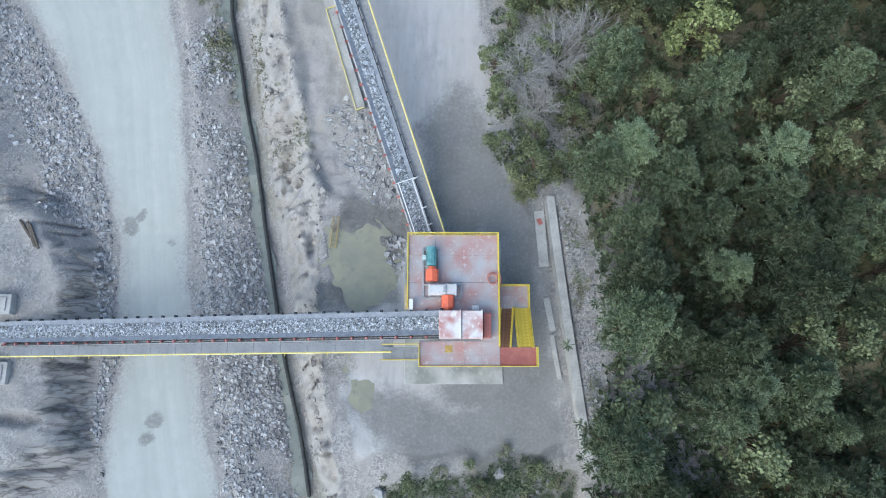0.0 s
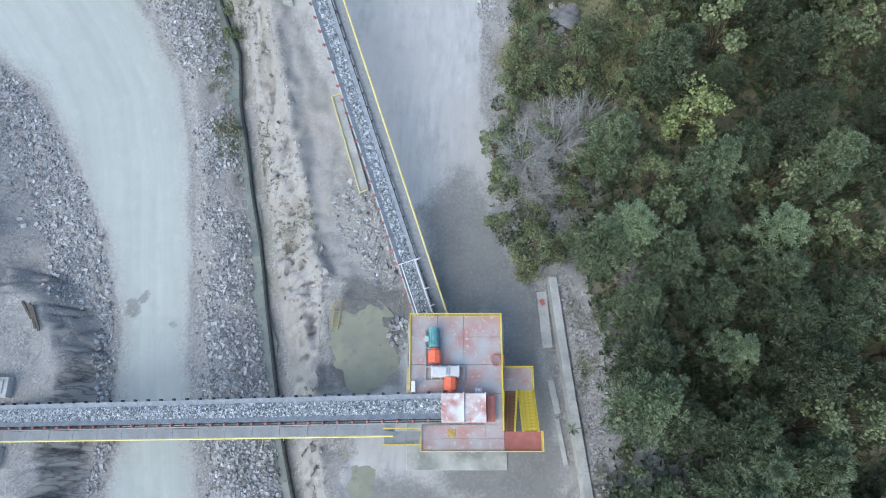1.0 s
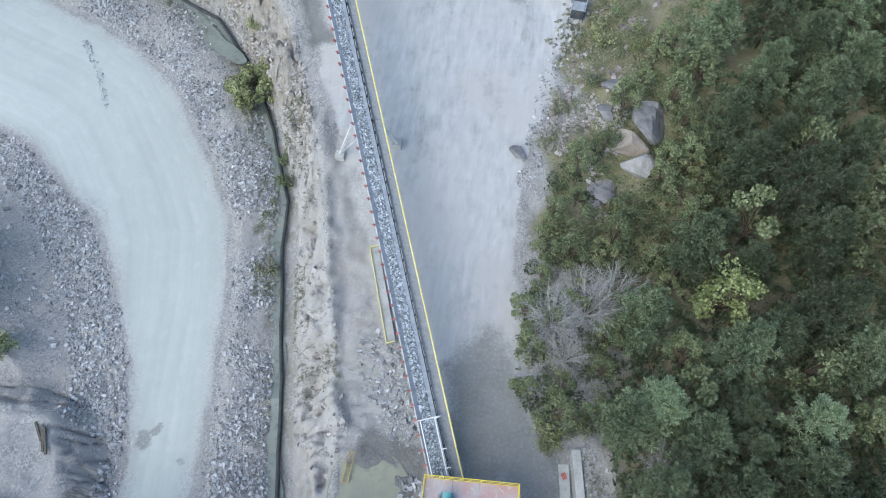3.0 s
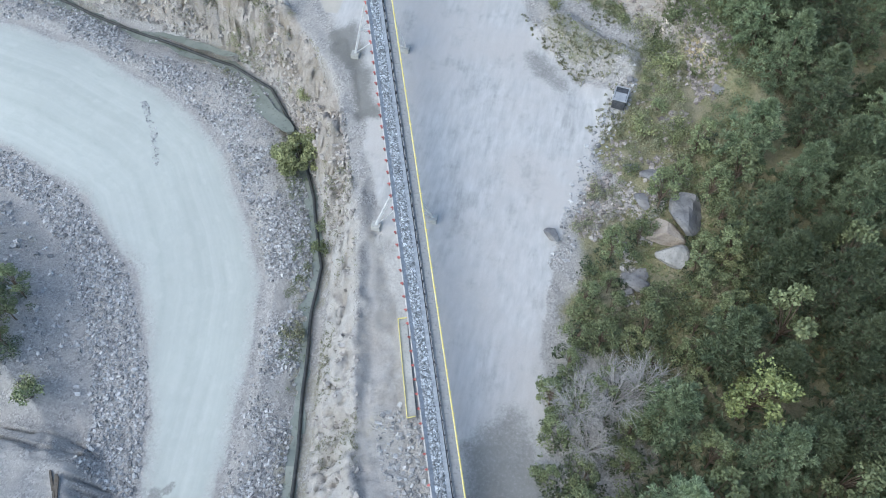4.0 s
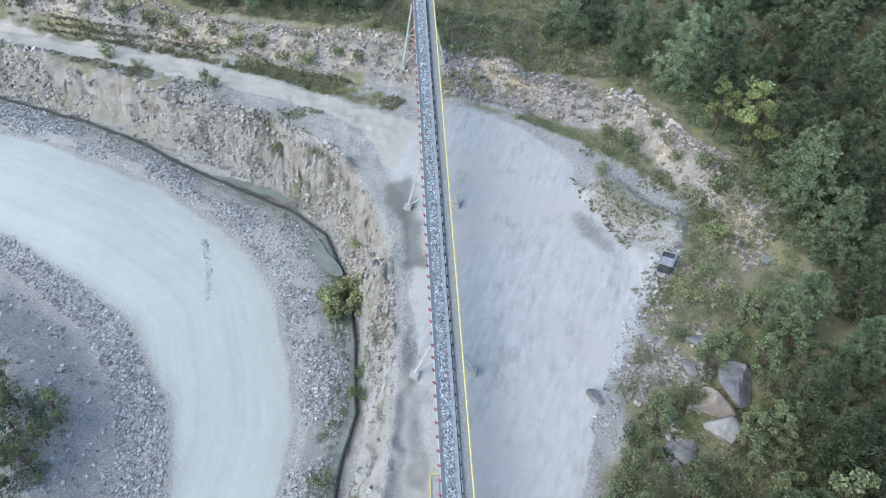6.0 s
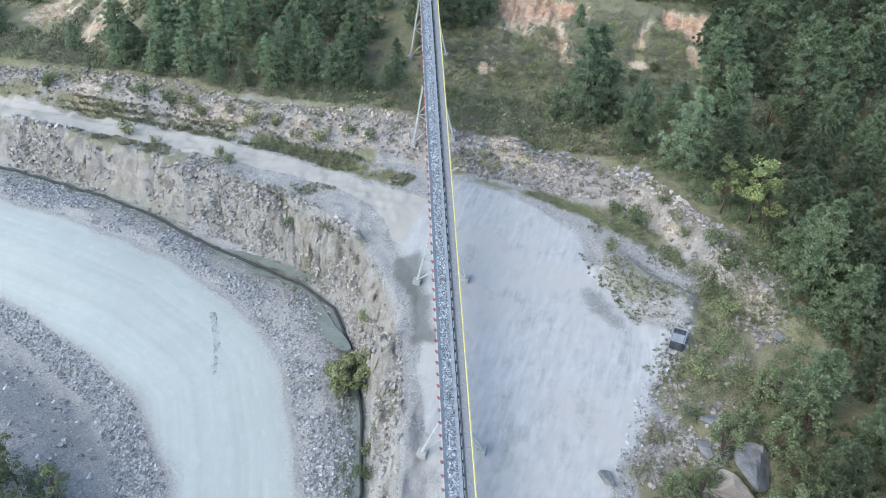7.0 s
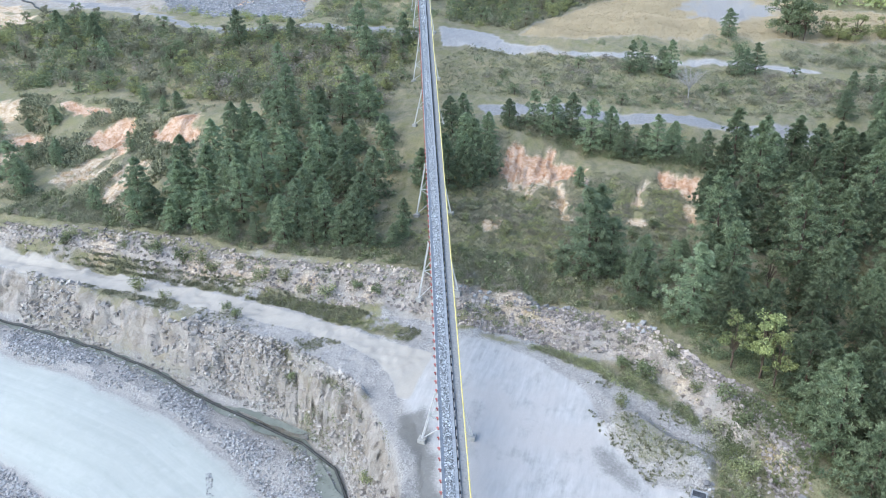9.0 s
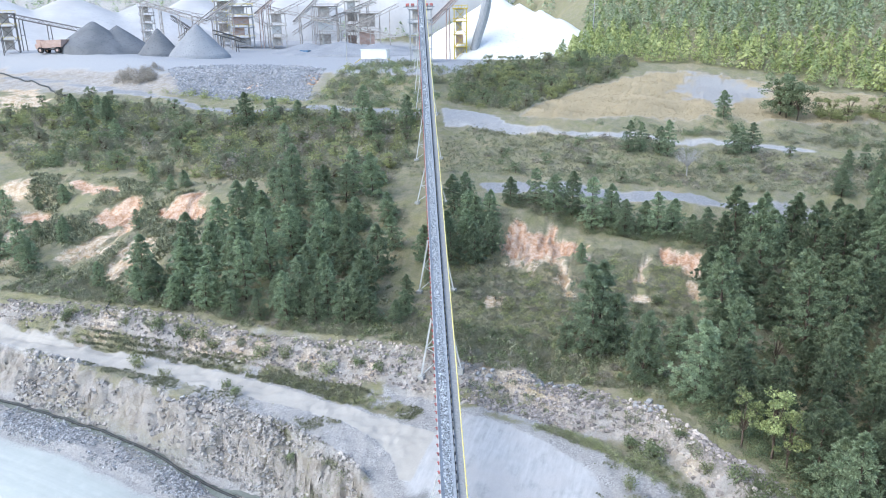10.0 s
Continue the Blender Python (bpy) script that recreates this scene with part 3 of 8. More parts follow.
    clay = mix(ramp(small, (0.36, (0, 0, 0)), (0.60, (1, 1, 1))), ramp(mid, (0.36, (0.45, 0.20, 0.10)), (0.62, (0.65, 0.39, 0.25))), ramp(mid, (0.34, (0.56, 0.35, 0.22)), (0.60, (0.82, 0.68, 0.56))))
    tan = mix(ramp(small, (0.36, (0, 0, 0)), (0.60, (1, 1, 1))), ramp(mid, (0.36, (0.38, 0.24, 0.13)), (0.62, (0.58, 0.41, 0.24))), ramp(mid, (0.34, (0.60, 0.44, 0.28)), (0.60, (0.84, 0.77, 0.66))))
    rock = mix(mid, ramp(small, (0.3, (0.38, 0.368, 0.36)), (0.7, (0.66, 0.645, 0.63))), ramp(grit, (0.3, (0.40, 0.388, 0.38)), (0.68, (0.66, 0.645, 0.63))))
    rock = mix(ramp(dust, (0.46, (0, 0, 0)), (0.60, (0.75, 0.75, 0.75))), rock, ramp(small, (0.3, (0.36, 0.335, 0.31)), (0.7, (0.56, 0.53, 0.50))))
    spoil = rock
    rock = mix(mid, ramp(small, (0.3, (0.30, 0.275, 0.258)), (0.7, (0.60, 0.56, 0.525))), ramp(grit, (0.3, (0.33, 0.305, 0.288)), (0.68, (0.60, 0.56, 0.525))))
    rock = mix(ramp(dust, (0.44, (0, 0, 0)), (0.58, (0.8, 0.8, 0.8))), rock, ramp(small, (0.3, (0.27, 0.235, 0.19)), (0.7, (0.46, 0.41, 0.345))))
    crack = t.nodes.new("ShaderNodeTexVoronoi")
    crack.feature = "DISTANCE_TO_EDGE"
    crack.inputs["Scale"].default_value = 0.9
    warp = t.nodes.new("ShaderNodeVectorMath")
    wn = t.nodes.new("ShaderNodeTexNoise")
    wn.inputs["Scale"].default_value, wn.inputs["Detail"].default_value = 0.8, 4
    t.links.new(tc.outputs["Object"], wn.inputs["Vector"])
    sc = t.nodes.new("ShaderNodeVectorMath")
    sc.operation = "SCALE"
    sc.inputs["Scale"].default_value = 1.6
    t.links.new(wn.outputs["Color"], sc.inputs[0])
    t.links.new(tc.outputs["Object"], warp.inputs[0])
    t.links.new(sc.outputs[0], warp.inputs[1])
    t.links.new(warp.outputs[0], crack.inputs["Vector"])
    faces = t.nodes.new("ShaderNodeTexVoronoi")
    faces.inputs["Scale"].default_value = 0.9
    t.links.new(warp.outputs[0], faces.inputs["Vector"])
    rock = mix(ramp(mid, (0.4, (0.1, 0.1, 0.1)), (0.6, (0.5, 0.5, 0.5))), rock, ramp(faces.outputs["Color"], (0.2, (0.31, 0.285, 0.265)), (0.55, (0.46, 0.43, 0.405)), (0.9, (0.62, 0.59, 0.56))))
    rock = mix(ramp(crack.outputs["Distance"], (0.0, (0.3, 0.3, 0.3)), (0.07, (0.0, 0.0, 0.0))), rock, ramp(small, (0.3, (0.13, 0.12, 0.11)), (0.7, (0.26, 0.24, 0.22))))
    wet = mix(mid, ramp(dust, (0.3, (0.15, 0.152, 0.15)), (0.7, (0.27, 0.272, 0.268))), ramp(small, (0.3, (0.18, 0.18, 0.172)), (0.7, (0.28, 0.278, 0.265))))
    straw = mix(small, ramp(grit, (0.3, (0.38, 0.31, 0.20)), (0.7, (0.52, 0.44, 0.30))), ramp(big, (0.35, (0.36, 0.30, 0.19)), (0.65, (0.54, 0.45, 0.30))))
    bench = mix(dust, ramp(small, (0.3, (0.40, 0.375, 0.34)), (0.7, (0.48, 0.455, 0.415))), ramp(mid, (0.3, (0.41, 0.385, 0.35)), (0.7, (0.48, 0.455, 0.42))))
    pale = ramp(small, (0.3, (0.30, 0.315, 0.34)), (0.7, (0.42, 0.43, 0.45)))
    def ragged(mask):
        """Breaks a patch's edge with the grain of the ground."""
        u = t.nodes.new("ShaderNodeMath")
        u.operation = "MULTIPLY_ADD"
        u.inputs[1].default_value = 1.1
        t.links.new(small, u.inputs[0])
        t.links.new(mask, u.inputs[2])
        r = t.nodes.new("ShaderNodeMapRange")
        r.interpolation_type = "SMOOTHSTEP"
        r.inputs["From Min"].default_value, r.inputs["From Max"].default_value = 0.75, 1.4
        t.links.new(u.outputs[0], r.inputs["Value"])
        return r.outputs[0]

    k, q = [ragged(v) for v in bands("cover")], [ragged(v) for v in bands("cover_more")]
    pl = (ragged(pl[0]), pl[1], ragged(pl[2]), pl[3])
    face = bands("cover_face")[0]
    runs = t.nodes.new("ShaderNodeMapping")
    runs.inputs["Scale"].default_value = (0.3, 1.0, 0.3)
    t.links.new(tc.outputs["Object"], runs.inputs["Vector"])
    rill_shade = t.nodes.new("ShaderNodeTexNoise")
    rill_shade.inputs["Scale"].default_value, rill_shade.inputs["Detail"].default_value, rill_shade.inputs["Roughness"].default_value = 1.5, 4, 0.5
    t.links.new(runs.outputs[0], rill_shade.inputs["Vector"])
    rill_shade = rill_shade.outputs["Fac"]
    # dark lines in the soil colour stand for shade in the grooves
    soil = mix(face, soil, ramp(rill_shade, (0.42, (0.40, 0.388, 0.38)), (0.49, (0.15, 0.145, 0.142)), (0.56, (0.44, 0.428, 0.42))))
    rock = mix(bands("cover_face")[1], rock, spoil)
    c = mix(q[0], soil, rock)
    c = mix(k[1], c, pad)
    c = mix(pl[2], c, bench)
    c = mix(k[0], c, road)
    c = mix(k[2], c, green)
    c = mix(q[2], c, straw)
    c = mix(q[3], c, pebble)
    c = mix(k[3], c, mix(pl[3], tan, clay))
    c = mix(pl[0], c, pale)
    c = mix(q[1], c, wet)
    t.links.new(c, p.inputs["Base Color"])
    add = t.nodes.new("ShaderNodeMath")
    t.links.new(small, add.inputs[0])
    t.links.new(grit, add.inputs[1])
    smoothness = t.nodes.new("ShaderNodeMath")
    smoothness.operation = "MAXIMUM"
    t.links.new(k[0], smoothness.inputs[0])
    t.links.new(k[1], smoothness.inputs[1])
    amount = t.nodes.new("ShaderNodeMapRange")
    amount.inputs["To Min"].default_value, amount.inputs["To Max"].default_value = 1.0, 0.15
    t.links.new(smoothness.outputs[0], amount.inputs["Value"])
    bp = t.nodes.new("ShaderNodeBump")
    bp.inputs["Distance"].default_value = 0.16
    t.links.new(amount.outputs[0], bp.inputs["Strength"])
    t.links.new(add.outputs[0], bp.inputs["Height"])
    t.links.new(bp.outputs[0], p.inputs["Normal"])
    return m


heading = math.atan2(-DIR[0], DIR[1])
me.materials.append(ground_material())
tagged(new("ground", me), "pale dusty quarry ground with gravel, clay banks and scrub", "ground", kind="structure")


# ---- mesh helpers ----
def part(name, bm, material, parent=None, label=""):
    """One mesh object out of a bmesh, under a thing or a part."""
    me = bpy.data.meshes.new(name)
    bm.to_mesh(me)
    bm.free()
    me.materials.append(material)
    ob = new(name, me)
    if parent:
        ob.parent = parent
    return tagged(ob, label)


def box(bm, x0, y0, z0, x1, y1, z1, bevel=0.0):
    r = bmesh.ops.create_cube(bm, size=1, matrix=Matrix.Translation(((x0 + x1) / 2, (y0 + y1) / 2, (z0 + z1) / 2)) @ Matrix.Diagonal((abs(x1 - x0), abs(y1 - y0), abs(z1 - z0), 1)))
    if bevel:
        bmesh.ops.bevel(bm, geom=list({e for v in r["verts"] for e in v.link_edges}), offset=bevel, segments=1, affect="EDGES")


def beam(bm, a, b, w, h=None, sides=4):
    """A bar from a to b: square, or round with more sides."""
    a, b = Vector(a), Vector(b)
    d = b - a
    q = d.to_track_quat("Z", "Y").to_matrix().to_4x4()
    h = h or w
    if sides == 4:
        bmesh.ops.create_cube(bm, size=1, matrix=Matrix.Translation((a + b) / 2) @ q @ Matrix.Diagonal((w, h, d.length, 1)))
    else:
        bmesh.ops.create_cone(bm, cap_ends=True, segments=sides, radius1=w / 2, radius2=w / 2, depth=d.length, matrix=Matrix.Translation((a + b) / 2) @ q)


def B():
    return bmesh.new()


def thing(name, label, category, group="", m=None):
    ob = tagged(new(name), label, category, group)
    if m is not None:
        ob.matrix_world = m
    return ob


# ---- the inclined conveyor ----
slope = math.atan(RISE)
heading = math.atan2(-DIR[0], DIR[1])
# local x to the right, y up the belt, z square to it; the origin lies on the left idlers
CM = Matrix.Translation(CONV) @ Matrix.Rotation(heading, 4, "Z") @ Matrix.Rotation(slope, 4, "X")


def repeat(first, places):
    """Objects of their own on one mesh, under the same parent, set along a line."""
    for m in places:
        o = first.copy()
        scene.collection.objects.link(o)
        o.parent = first.parent
        o.matrix_basis = m
    bpy.data.objects.remove(first)


def two_tone(name, bm, materials, parent):
    ob = part(name, bm, materials[0], parent)
    for m in materials[1:]:
        ob.data.materials.append(m)
    return ob


CUBE_V = np.array([(-1, -1, -1), (1, -1, -1), (1, 1, -1), (-1, 1, -1), (-1, -1, 1), (1, -1, 1), (1, 1, 1), (-1, 1, 1)]) * 0.5
CUBE_F = np.array([(0, 3, 2, 1), (4, 5, 6, 7), (0, 1, 5, 4), (1, 2, 6, 5), (2, 3, 7, 6), (3, 0, 4, 7)])


def rubble(name, places, sizes, material, rng, flat=0.75, parent=None):
    """Many broken stones, joined: each a box with its corners pushed about and turned at random."""
    n = len(places)
    v = CUBE_V[None] + rng.uniform(-0.24, 0.24, (n, 8, 3))
    v = v * np.stack([np.ones(n), rng.uniform(0.55, 1, n), flat * rng.uniform(0.6, 1, n)], -1)[:, None]
    ang = rng.uniform(0, 6.283, (n, 3))
    ang[:, :2] = rng.uniform(-0.5, 0.5, (n, 2))
    c, s = np.cos(ang), np.sin(ang)
    z, o = np.zeros(n), np.ones(n)
    rx = np.stack([o, z, z, z, c[:, 0], -s[:, 0], z, s[:, 0], c[:, 0]], -1).reshape(n, 3, 3)
    ry = np.stack([c[:, 1], z, s[:, 1], z, o, z, -s[:, 1], z, c[:, 1]], -1).reshape(n, 3, 3)
    rz = np.stack([c[:, 2], -s[:, 2], z, s[:, 2], c[:, 2], z, z, z, o], -1).reshape(n, 3, 3)
    v = np.einsum("nij,nkj->nki", rz @ ry @ rx, v) * np.asarray(sizes)[:, None, None] + np.asarray(places)[:, None]
    f = (CUBE_F[None] + (np.arange(n) * 8)[:, None, None]).reshape(-1, 4)
    ob = new(name, shape_mesh(name, v.reshape(-1, 3).tolist(), f.tolist(), material))
    ob.parent = parent
    return ob


ORE = island(mat("crushed_grey_stone", (0.27, 0.30, 0.33), (0.47, 0.50, 0.54), 3, 0.9, 0.3), 0.7)
FINES = mat("stone_fines", (0.13, 0.145, 0.16), (0.30, 0.325, 0.35), 7, 0.95, 0.6, fine=3)
COVER_PLATE = mat("dusty_plate", (0.28, 0.29, 0.305), (0.38, 0.39, 0.40), 0.8, 0.75, 0.1)


def conveyor(name, label, matrix, y0, y1, gauge, walk_x, rail_x, seed, dense_to, walk_end, red_end=0.0):
    """A trough belt on idlers with stringers, a walkway and a handrail on its right. x 0 is the left idler end."""
    rng = np.random.RandomState(seed)
    c = thing(name, label, "conveyor", m=matrix)
    # belt: a trough with rolled-up sides
    xs = [0.07, 0.20, 0.42, 0.62, gauge - 0.62, gauge - 0.42, gauge - 0.20, gauge - 0.07]
    zs = [0.10, 0.04, -0.08, -0.16, -0.16, -0.08, 0.04, 0.10]
    n = max(2, int((y1 - y0) / 1.2))
    ys = np.linspace(y0, y1, n)
    v = [(x, y, z - 0.012 * (i % 2)) for i, y in enumerate(ys) for x, z in zip(xs, zs)]
    v += [(x, y, z - 0.03) for y in ys for x, z in zip(xs, zs)]
    k, f = len(xs), []
    for i in range(n - 1):
        for j in range(k - 1):
            p = i * k + j
            f += [(p, p + 1, p + k + 1, p + k)]
            q = p + n * k
            f += [(q, q + k, q + k + 1, q + 1)]
    belt = new("belt", shape_mesh("belt", v, f, RUBBER, True))
    belt.parent = c
    tagged(belt, "grey dusty rubber trough belt")
    bm = B()
    for x in (0.5, gauge - 0.5):
        beam(bm, (x, y0, -0.62), (x, y1, -0.62), 0.03, 0.02)
    box(bm, 0.3, y0, -0.62, gauge - 0.3, y1, -0.60)
    part("return_belt", bm, RUBBER, c)
    # the load: a heap of stones on the belt
    def load(ya, yb, per, s0, s1, tag):
        m = int((yb - ya) * per)
        x = rng.uniform(0.24 * gauge, 0.76 * gauge, m)
        top = 0.12 * (1 - ((x - gauge / 2) / (gauge / 2 - 0.3)) ** 2)
        o = rubble("stone_load", np.stack([x, rng.uniform(ya, yb, m), -0.12 + top * rng.uniform(0.3, 1.0, m)], -1), s0 + (s1 - s0) * rng.rand(m) ** 1.8, ORE, rng, parent=c)
        tagged(o, "crushed grey stone heaped along the belt", kind="stuff")
    load(y0, dense_to, 74 * gauge, 0.06, 0.18, "near")
    if y1 > dense_to:
        load(dense_to, y1, 18, 0.14, 0.34, "far")
    bm = B()
    box(bm, 0.26 * gauge, y0, -0.13, 0.74 * gauge, y1, -0.06)
    part("stone_bed", bm, FINES, c)
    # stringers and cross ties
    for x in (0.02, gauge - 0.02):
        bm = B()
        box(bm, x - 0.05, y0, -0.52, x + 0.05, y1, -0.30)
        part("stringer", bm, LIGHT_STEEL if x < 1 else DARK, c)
    bm = B()
    for x in (0.05, gauge - 0.05):
        beam(bm, (x, y0, -1.25), (x, y1, -1.25), 0.10)
        y, flip = y0, False
        while y < y1 - 1.8:
            beam(bm, (x, y, -1.25 if flip else -0.5), (x, y + 1.8, -0.5 if flip else -1.25), 0.05)
            y, flip = y + 1.8, not flip
    part("truss", bm, GREY_PAINT, c)
    # idlers
    bm = B()
    beam(bm, (0.0, 0, -0.38), (gauge, 0, -0.38), 0.07)
    w = gauge - 1.16
    beam(bm, (0.58, 0, -0.28), (0.58 + w, 0, -0.28), 0.12, sides=8)
    beam(bm, (0.06, 0, -0.06), (0.55, 0, -0.26), 0.12, sides=8)
    beam(bm, (gauge - 0.06, 0, -0.06), (gauge - 0.55, 0, -0.26), 0.12, sides=8)
    plain = set(bm.faces)
    for s in (red_end,):
        out = -1 if s == 0 else 1
        box(bm, min(s, s + out * 0.14), -0.09, -0.30, max(s, s + out * 0.14), 0.09, 0.0)
        box(bm, min(s, s + out * 0.24), -0.06, -0.02, max(s, s + out * 0.18), 0.06, 0.08)
    for fc in bm.faces:
        fc.material_index = 0 if fc in plain else 1
    s = gauge - red_end
    box(bm, s - 0.12, -0.07, -0.30, s + 0.12, 0.07, 0.04)
    idler = two_tone("idler", bm, (DARK, RED), c)
    repeat(idler, [pose(0, y, 0) for y in np.arange(y0 + 0.6, y1, 1.22)][:290])
    # walkway of plates, with its edge angle
    bm = B()
    box(bm, walk_x + 0.02, -1.19, -0.46, rail_x - 0.04, 1.19, -0.41)
    box(bm, walk_x + 0.02, -1.19, -0.52, walk_x + 0.08, 1.19, -0.41)
    plate = part("walkway_plate", bm, COVER_PLATE, c)
    repeat(plate, [pose(0, y, 0) for y in np.arange(y0 + 1.2, walk_end, 2.4)])
    bm = B()
    for x in (walk_x, rail_x):
        box(bm, x - 0.03, y0, -0.56, x + 0.03, walk_end, -0.36)
    part("walkway_edge", bm, STEEL, c)
    bm = B()
    box(bm, gauge + 0.1, y0, -0.26, walk_x - 0.05, y1, -0.18)
    part("cable_tray", bm, DARK, c)
    # handrail
    # the lower rail's grey stands for the shadow line along the handrail
    for z, r, m in ((0.62, 0.15, PALE_YELLOW), (0.12, 0.05, GREY_PAINT)):
        bm = B()
        beam(bm, (rail_x, y0, z), (rail_x, walk_end, z), r, sides=6)
        part("rail", bm, m, c)
    bm = B()
    beam(bm, (rail_x, 0, -0.45), (rail_x, 0, 0.64), 0.06)
    beam(bm, (rail_x, 0, -0.5), (rail_x + 0.22, 0, -0.42), 0.05)
    post = part("rail_post", bm, PALE_YELLOW, c)
    repeat(post, [pose(0, y, 0) for y in np.arange(y0 + 0.3, walk_end, 1.85)])
    return c


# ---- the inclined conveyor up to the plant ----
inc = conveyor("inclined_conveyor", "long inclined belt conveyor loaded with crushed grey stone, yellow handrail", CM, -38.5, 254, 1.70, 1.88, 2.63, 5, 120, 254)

# ---- the conveyor that comes up from the pit and feeds it ----
LA, LB = Vector((0.4, 4.60, 5.85)), Vector((-38.6, 3.05, -3.25))
ld = LB - LA
LM = Matrix.Translation(LA) @ Matrix.Rotation(math.atan2(-ld.x, ld.y) + math.pi, 4, "Z") @ Matrix.Rotation(-math.atan2(ld.z, math.hypot(ld.x, ld.y)), 4, "X")
pit = conveyor("pit_conveyor", "belt conveyor rising out of the pit with crushed stone", LM, -62, 0, 2.0, 2.25, 3.2, 6, 0, -4.2, 2.0)


# ---- the transfer platform ----
DECK = mat("dusty_red_deck", (0.46, 0.47, 0.49), (0.47, 0.27, 0.245), 0.75, 0.75, 0.15, c3=(0.54, 0.53, 0.54), fine=4)
HOOD = mat("worn_red_and_white_paint", (0.74, 0.73, 0.73), (0.50, 0.22, 0.195), 0.9, 0.7, 0.15, c3=(0.8, 0.79, 0.79), fine=3)
LANDING = mat("red_landing_paint", (0.38, 0.13, 0.11), (0.46, 0.18, 0.15), 1.5, 0.7, 0.2)
RUST = mat("rusty_tread", (0.22, 0.12, 0.08), (0.36, 0.22, 0.16), 3, 0.85, 0.3)
WHITE = mat("white_paint", (0.70, 0.71, 0.72), (0.80, 0.80, 0.80), 2, 0.5, 0.05)
HOSE = mat("pink_hose_rubber", (0.62, 0.24, 0.20), (0.70, 0.34, 0.28), 6, 0.5, 0.0)
PM = Matrix.Translation((-2.86, 10.60, 0)) @ Matrix.Rotation(radians(1.9), 4, "Z")


def rail_run(points, parent, top=1.07, gap=1.5, kick=True):
    """A yellow handrail along a line of floor points: posts, two rails and a toe board."""
    pts = [Vector(p) for p in points]
    for a, b in zip(pts, pts[1:]):
        up = Vector((0, 0, 1))
        for h, r in ((top, 0.075), (top * 0.52, 0.05)):
            bm = B()
            beam(bm, a + up * h, b + up * h, r, sides=6)
            part("rail", bm, YELLOW, parent)
        if kick:
            bm = B()
            beam(bm, a + up * 0.07, b + up * 0.07, 0.03, 0.14)
            part("toe_board", bm, YELLOW, parent)
        n = max(1, round((b - a).length / gap))
        for i in range(n + (b == pts[-1])):
            p = a.lerp(b, i / n)
            bm = B()
            beam(bm, p, p + up * top, 0.06)
            part("rail_post", bm, YELLOW, parent)


plat = thing("transfer_platform", "steel transfer platform with worn red deck and yellow handrails", "platform", m=PM)
for x0, y0, x1, y1 in ((0, -1.75, 2.2, 0), (2.2, -1.75, 4.25, 0), (4.25, -1.75, 7.25, 0), (0, -3.9, 2.2, -1.75), (2.2, -3.9, 4.25, -1.75), (4.25, -3.9, 7.25, -1.75),
                       (0, -6.15, 2.2, -3.9), (2.2, -6.15, 4.25, -3.9), (4.25, -6.15, 7.25, -3.9), (5.9, -8.5, 7.25, -6.15), (0.97, -9.5, 3.1, -8.5), (3.1, -9.5, 4.5, -8.5),
                       (4.5, -9.5, 5.85, -8.5), (5.85, -9.5, 7.25, -8.5), (0.97, -10.47, 3.1, -9.5), (3.1, -10.47, 4.5, -9.5), (4.5, -10.47, 5.85, -9.5), (5.85, -10.47, 7.25, -9.5)):
    bm = B()
    box(bm, x0 + 0.012, y0 + 0.012, 4.93, x1 - 0.012, y1 - 0.012, 5.0, 0.006)
    part("deck_plate", bm, DECK, plat)
for x0, y0, x1, y1 in ((0, -0.12, 7.25, 0), (0, -6.2, 0.12, 0), (7.13, -10.47, 7.25, 0), (0.97, -10.47, 7.25, -10.35), (0, -3.96, 7.25, -3.84), (0.97, -8.56, 7.25, -8.44), (0.97, -10.47, 1.09, -8.5), (3.6, -10.4, 3.72, 0)):
    bm = B()
    box(bm, x0, y0, 4.6, x1, y1, 4.925)
    part("deck_beam", bm, GREY_PAINT, plat)
for x in (0.2, 3.66, 7.05):
    for y in (-0.3, -5.0, -10.2):
        if (x, y) == (0.2, -10.2):
            x = 1.1
        bm = B()
        beam(bm, (x, y, 0), (x, y, 4.6), 0.26)
        box(bm, x - 0.25, y - 0.25, -0.02, x + 0.25, y + 0.25, 0.06)
        part("leg", bm, GREY_PAINT, plat)
for a, b in (((0.2, -0.3, 0.2), (0.2, -5, 4.5)), ((7.05, -0.3, 0.2), (7.05, -5, 4.5)), ((7.05, -10.2, 0.2), (7.05, -5, 4.5)), ((1.1, -10.2, 0.2), (3.66, -10.2, 4.5))):
    bm = B()
    beam(bm, a, b, 0.12)
    part("brace", bm, GREY_PAINT, plat)
rail_run([(0.06, -5.9, 5), (0.06, -0.06, 5), (7.19, -0.06, 5), (7.19, -8.9, 5)], plat)
rail_run([(0.98, -8.9, 5), (0.98, -10.44, 5), (7.25, -10.44, 5)], plat)
bm = B()
box(bm, 2.99, -9.38, 5.004, 3.56, -8.82, 5.05, 0.01)
part("hatch", bm, mat("rusty_yellow_paint", (0.42, 0.28, 0.10), (0.55, 0.42, 0.14), 4, 0.8, 0.2), plat, "small rusty yellow deck hatch")
bm = B()
box(bm, -0.23, -6.08, 4.94, -0.02, -4.06, 5.0)
part("plank", bm, mat("weathered_plank", (0.42, 0.34, 0.22), (0.52, 0.44, 0.30), 3, 0.9, 0.4), plat)

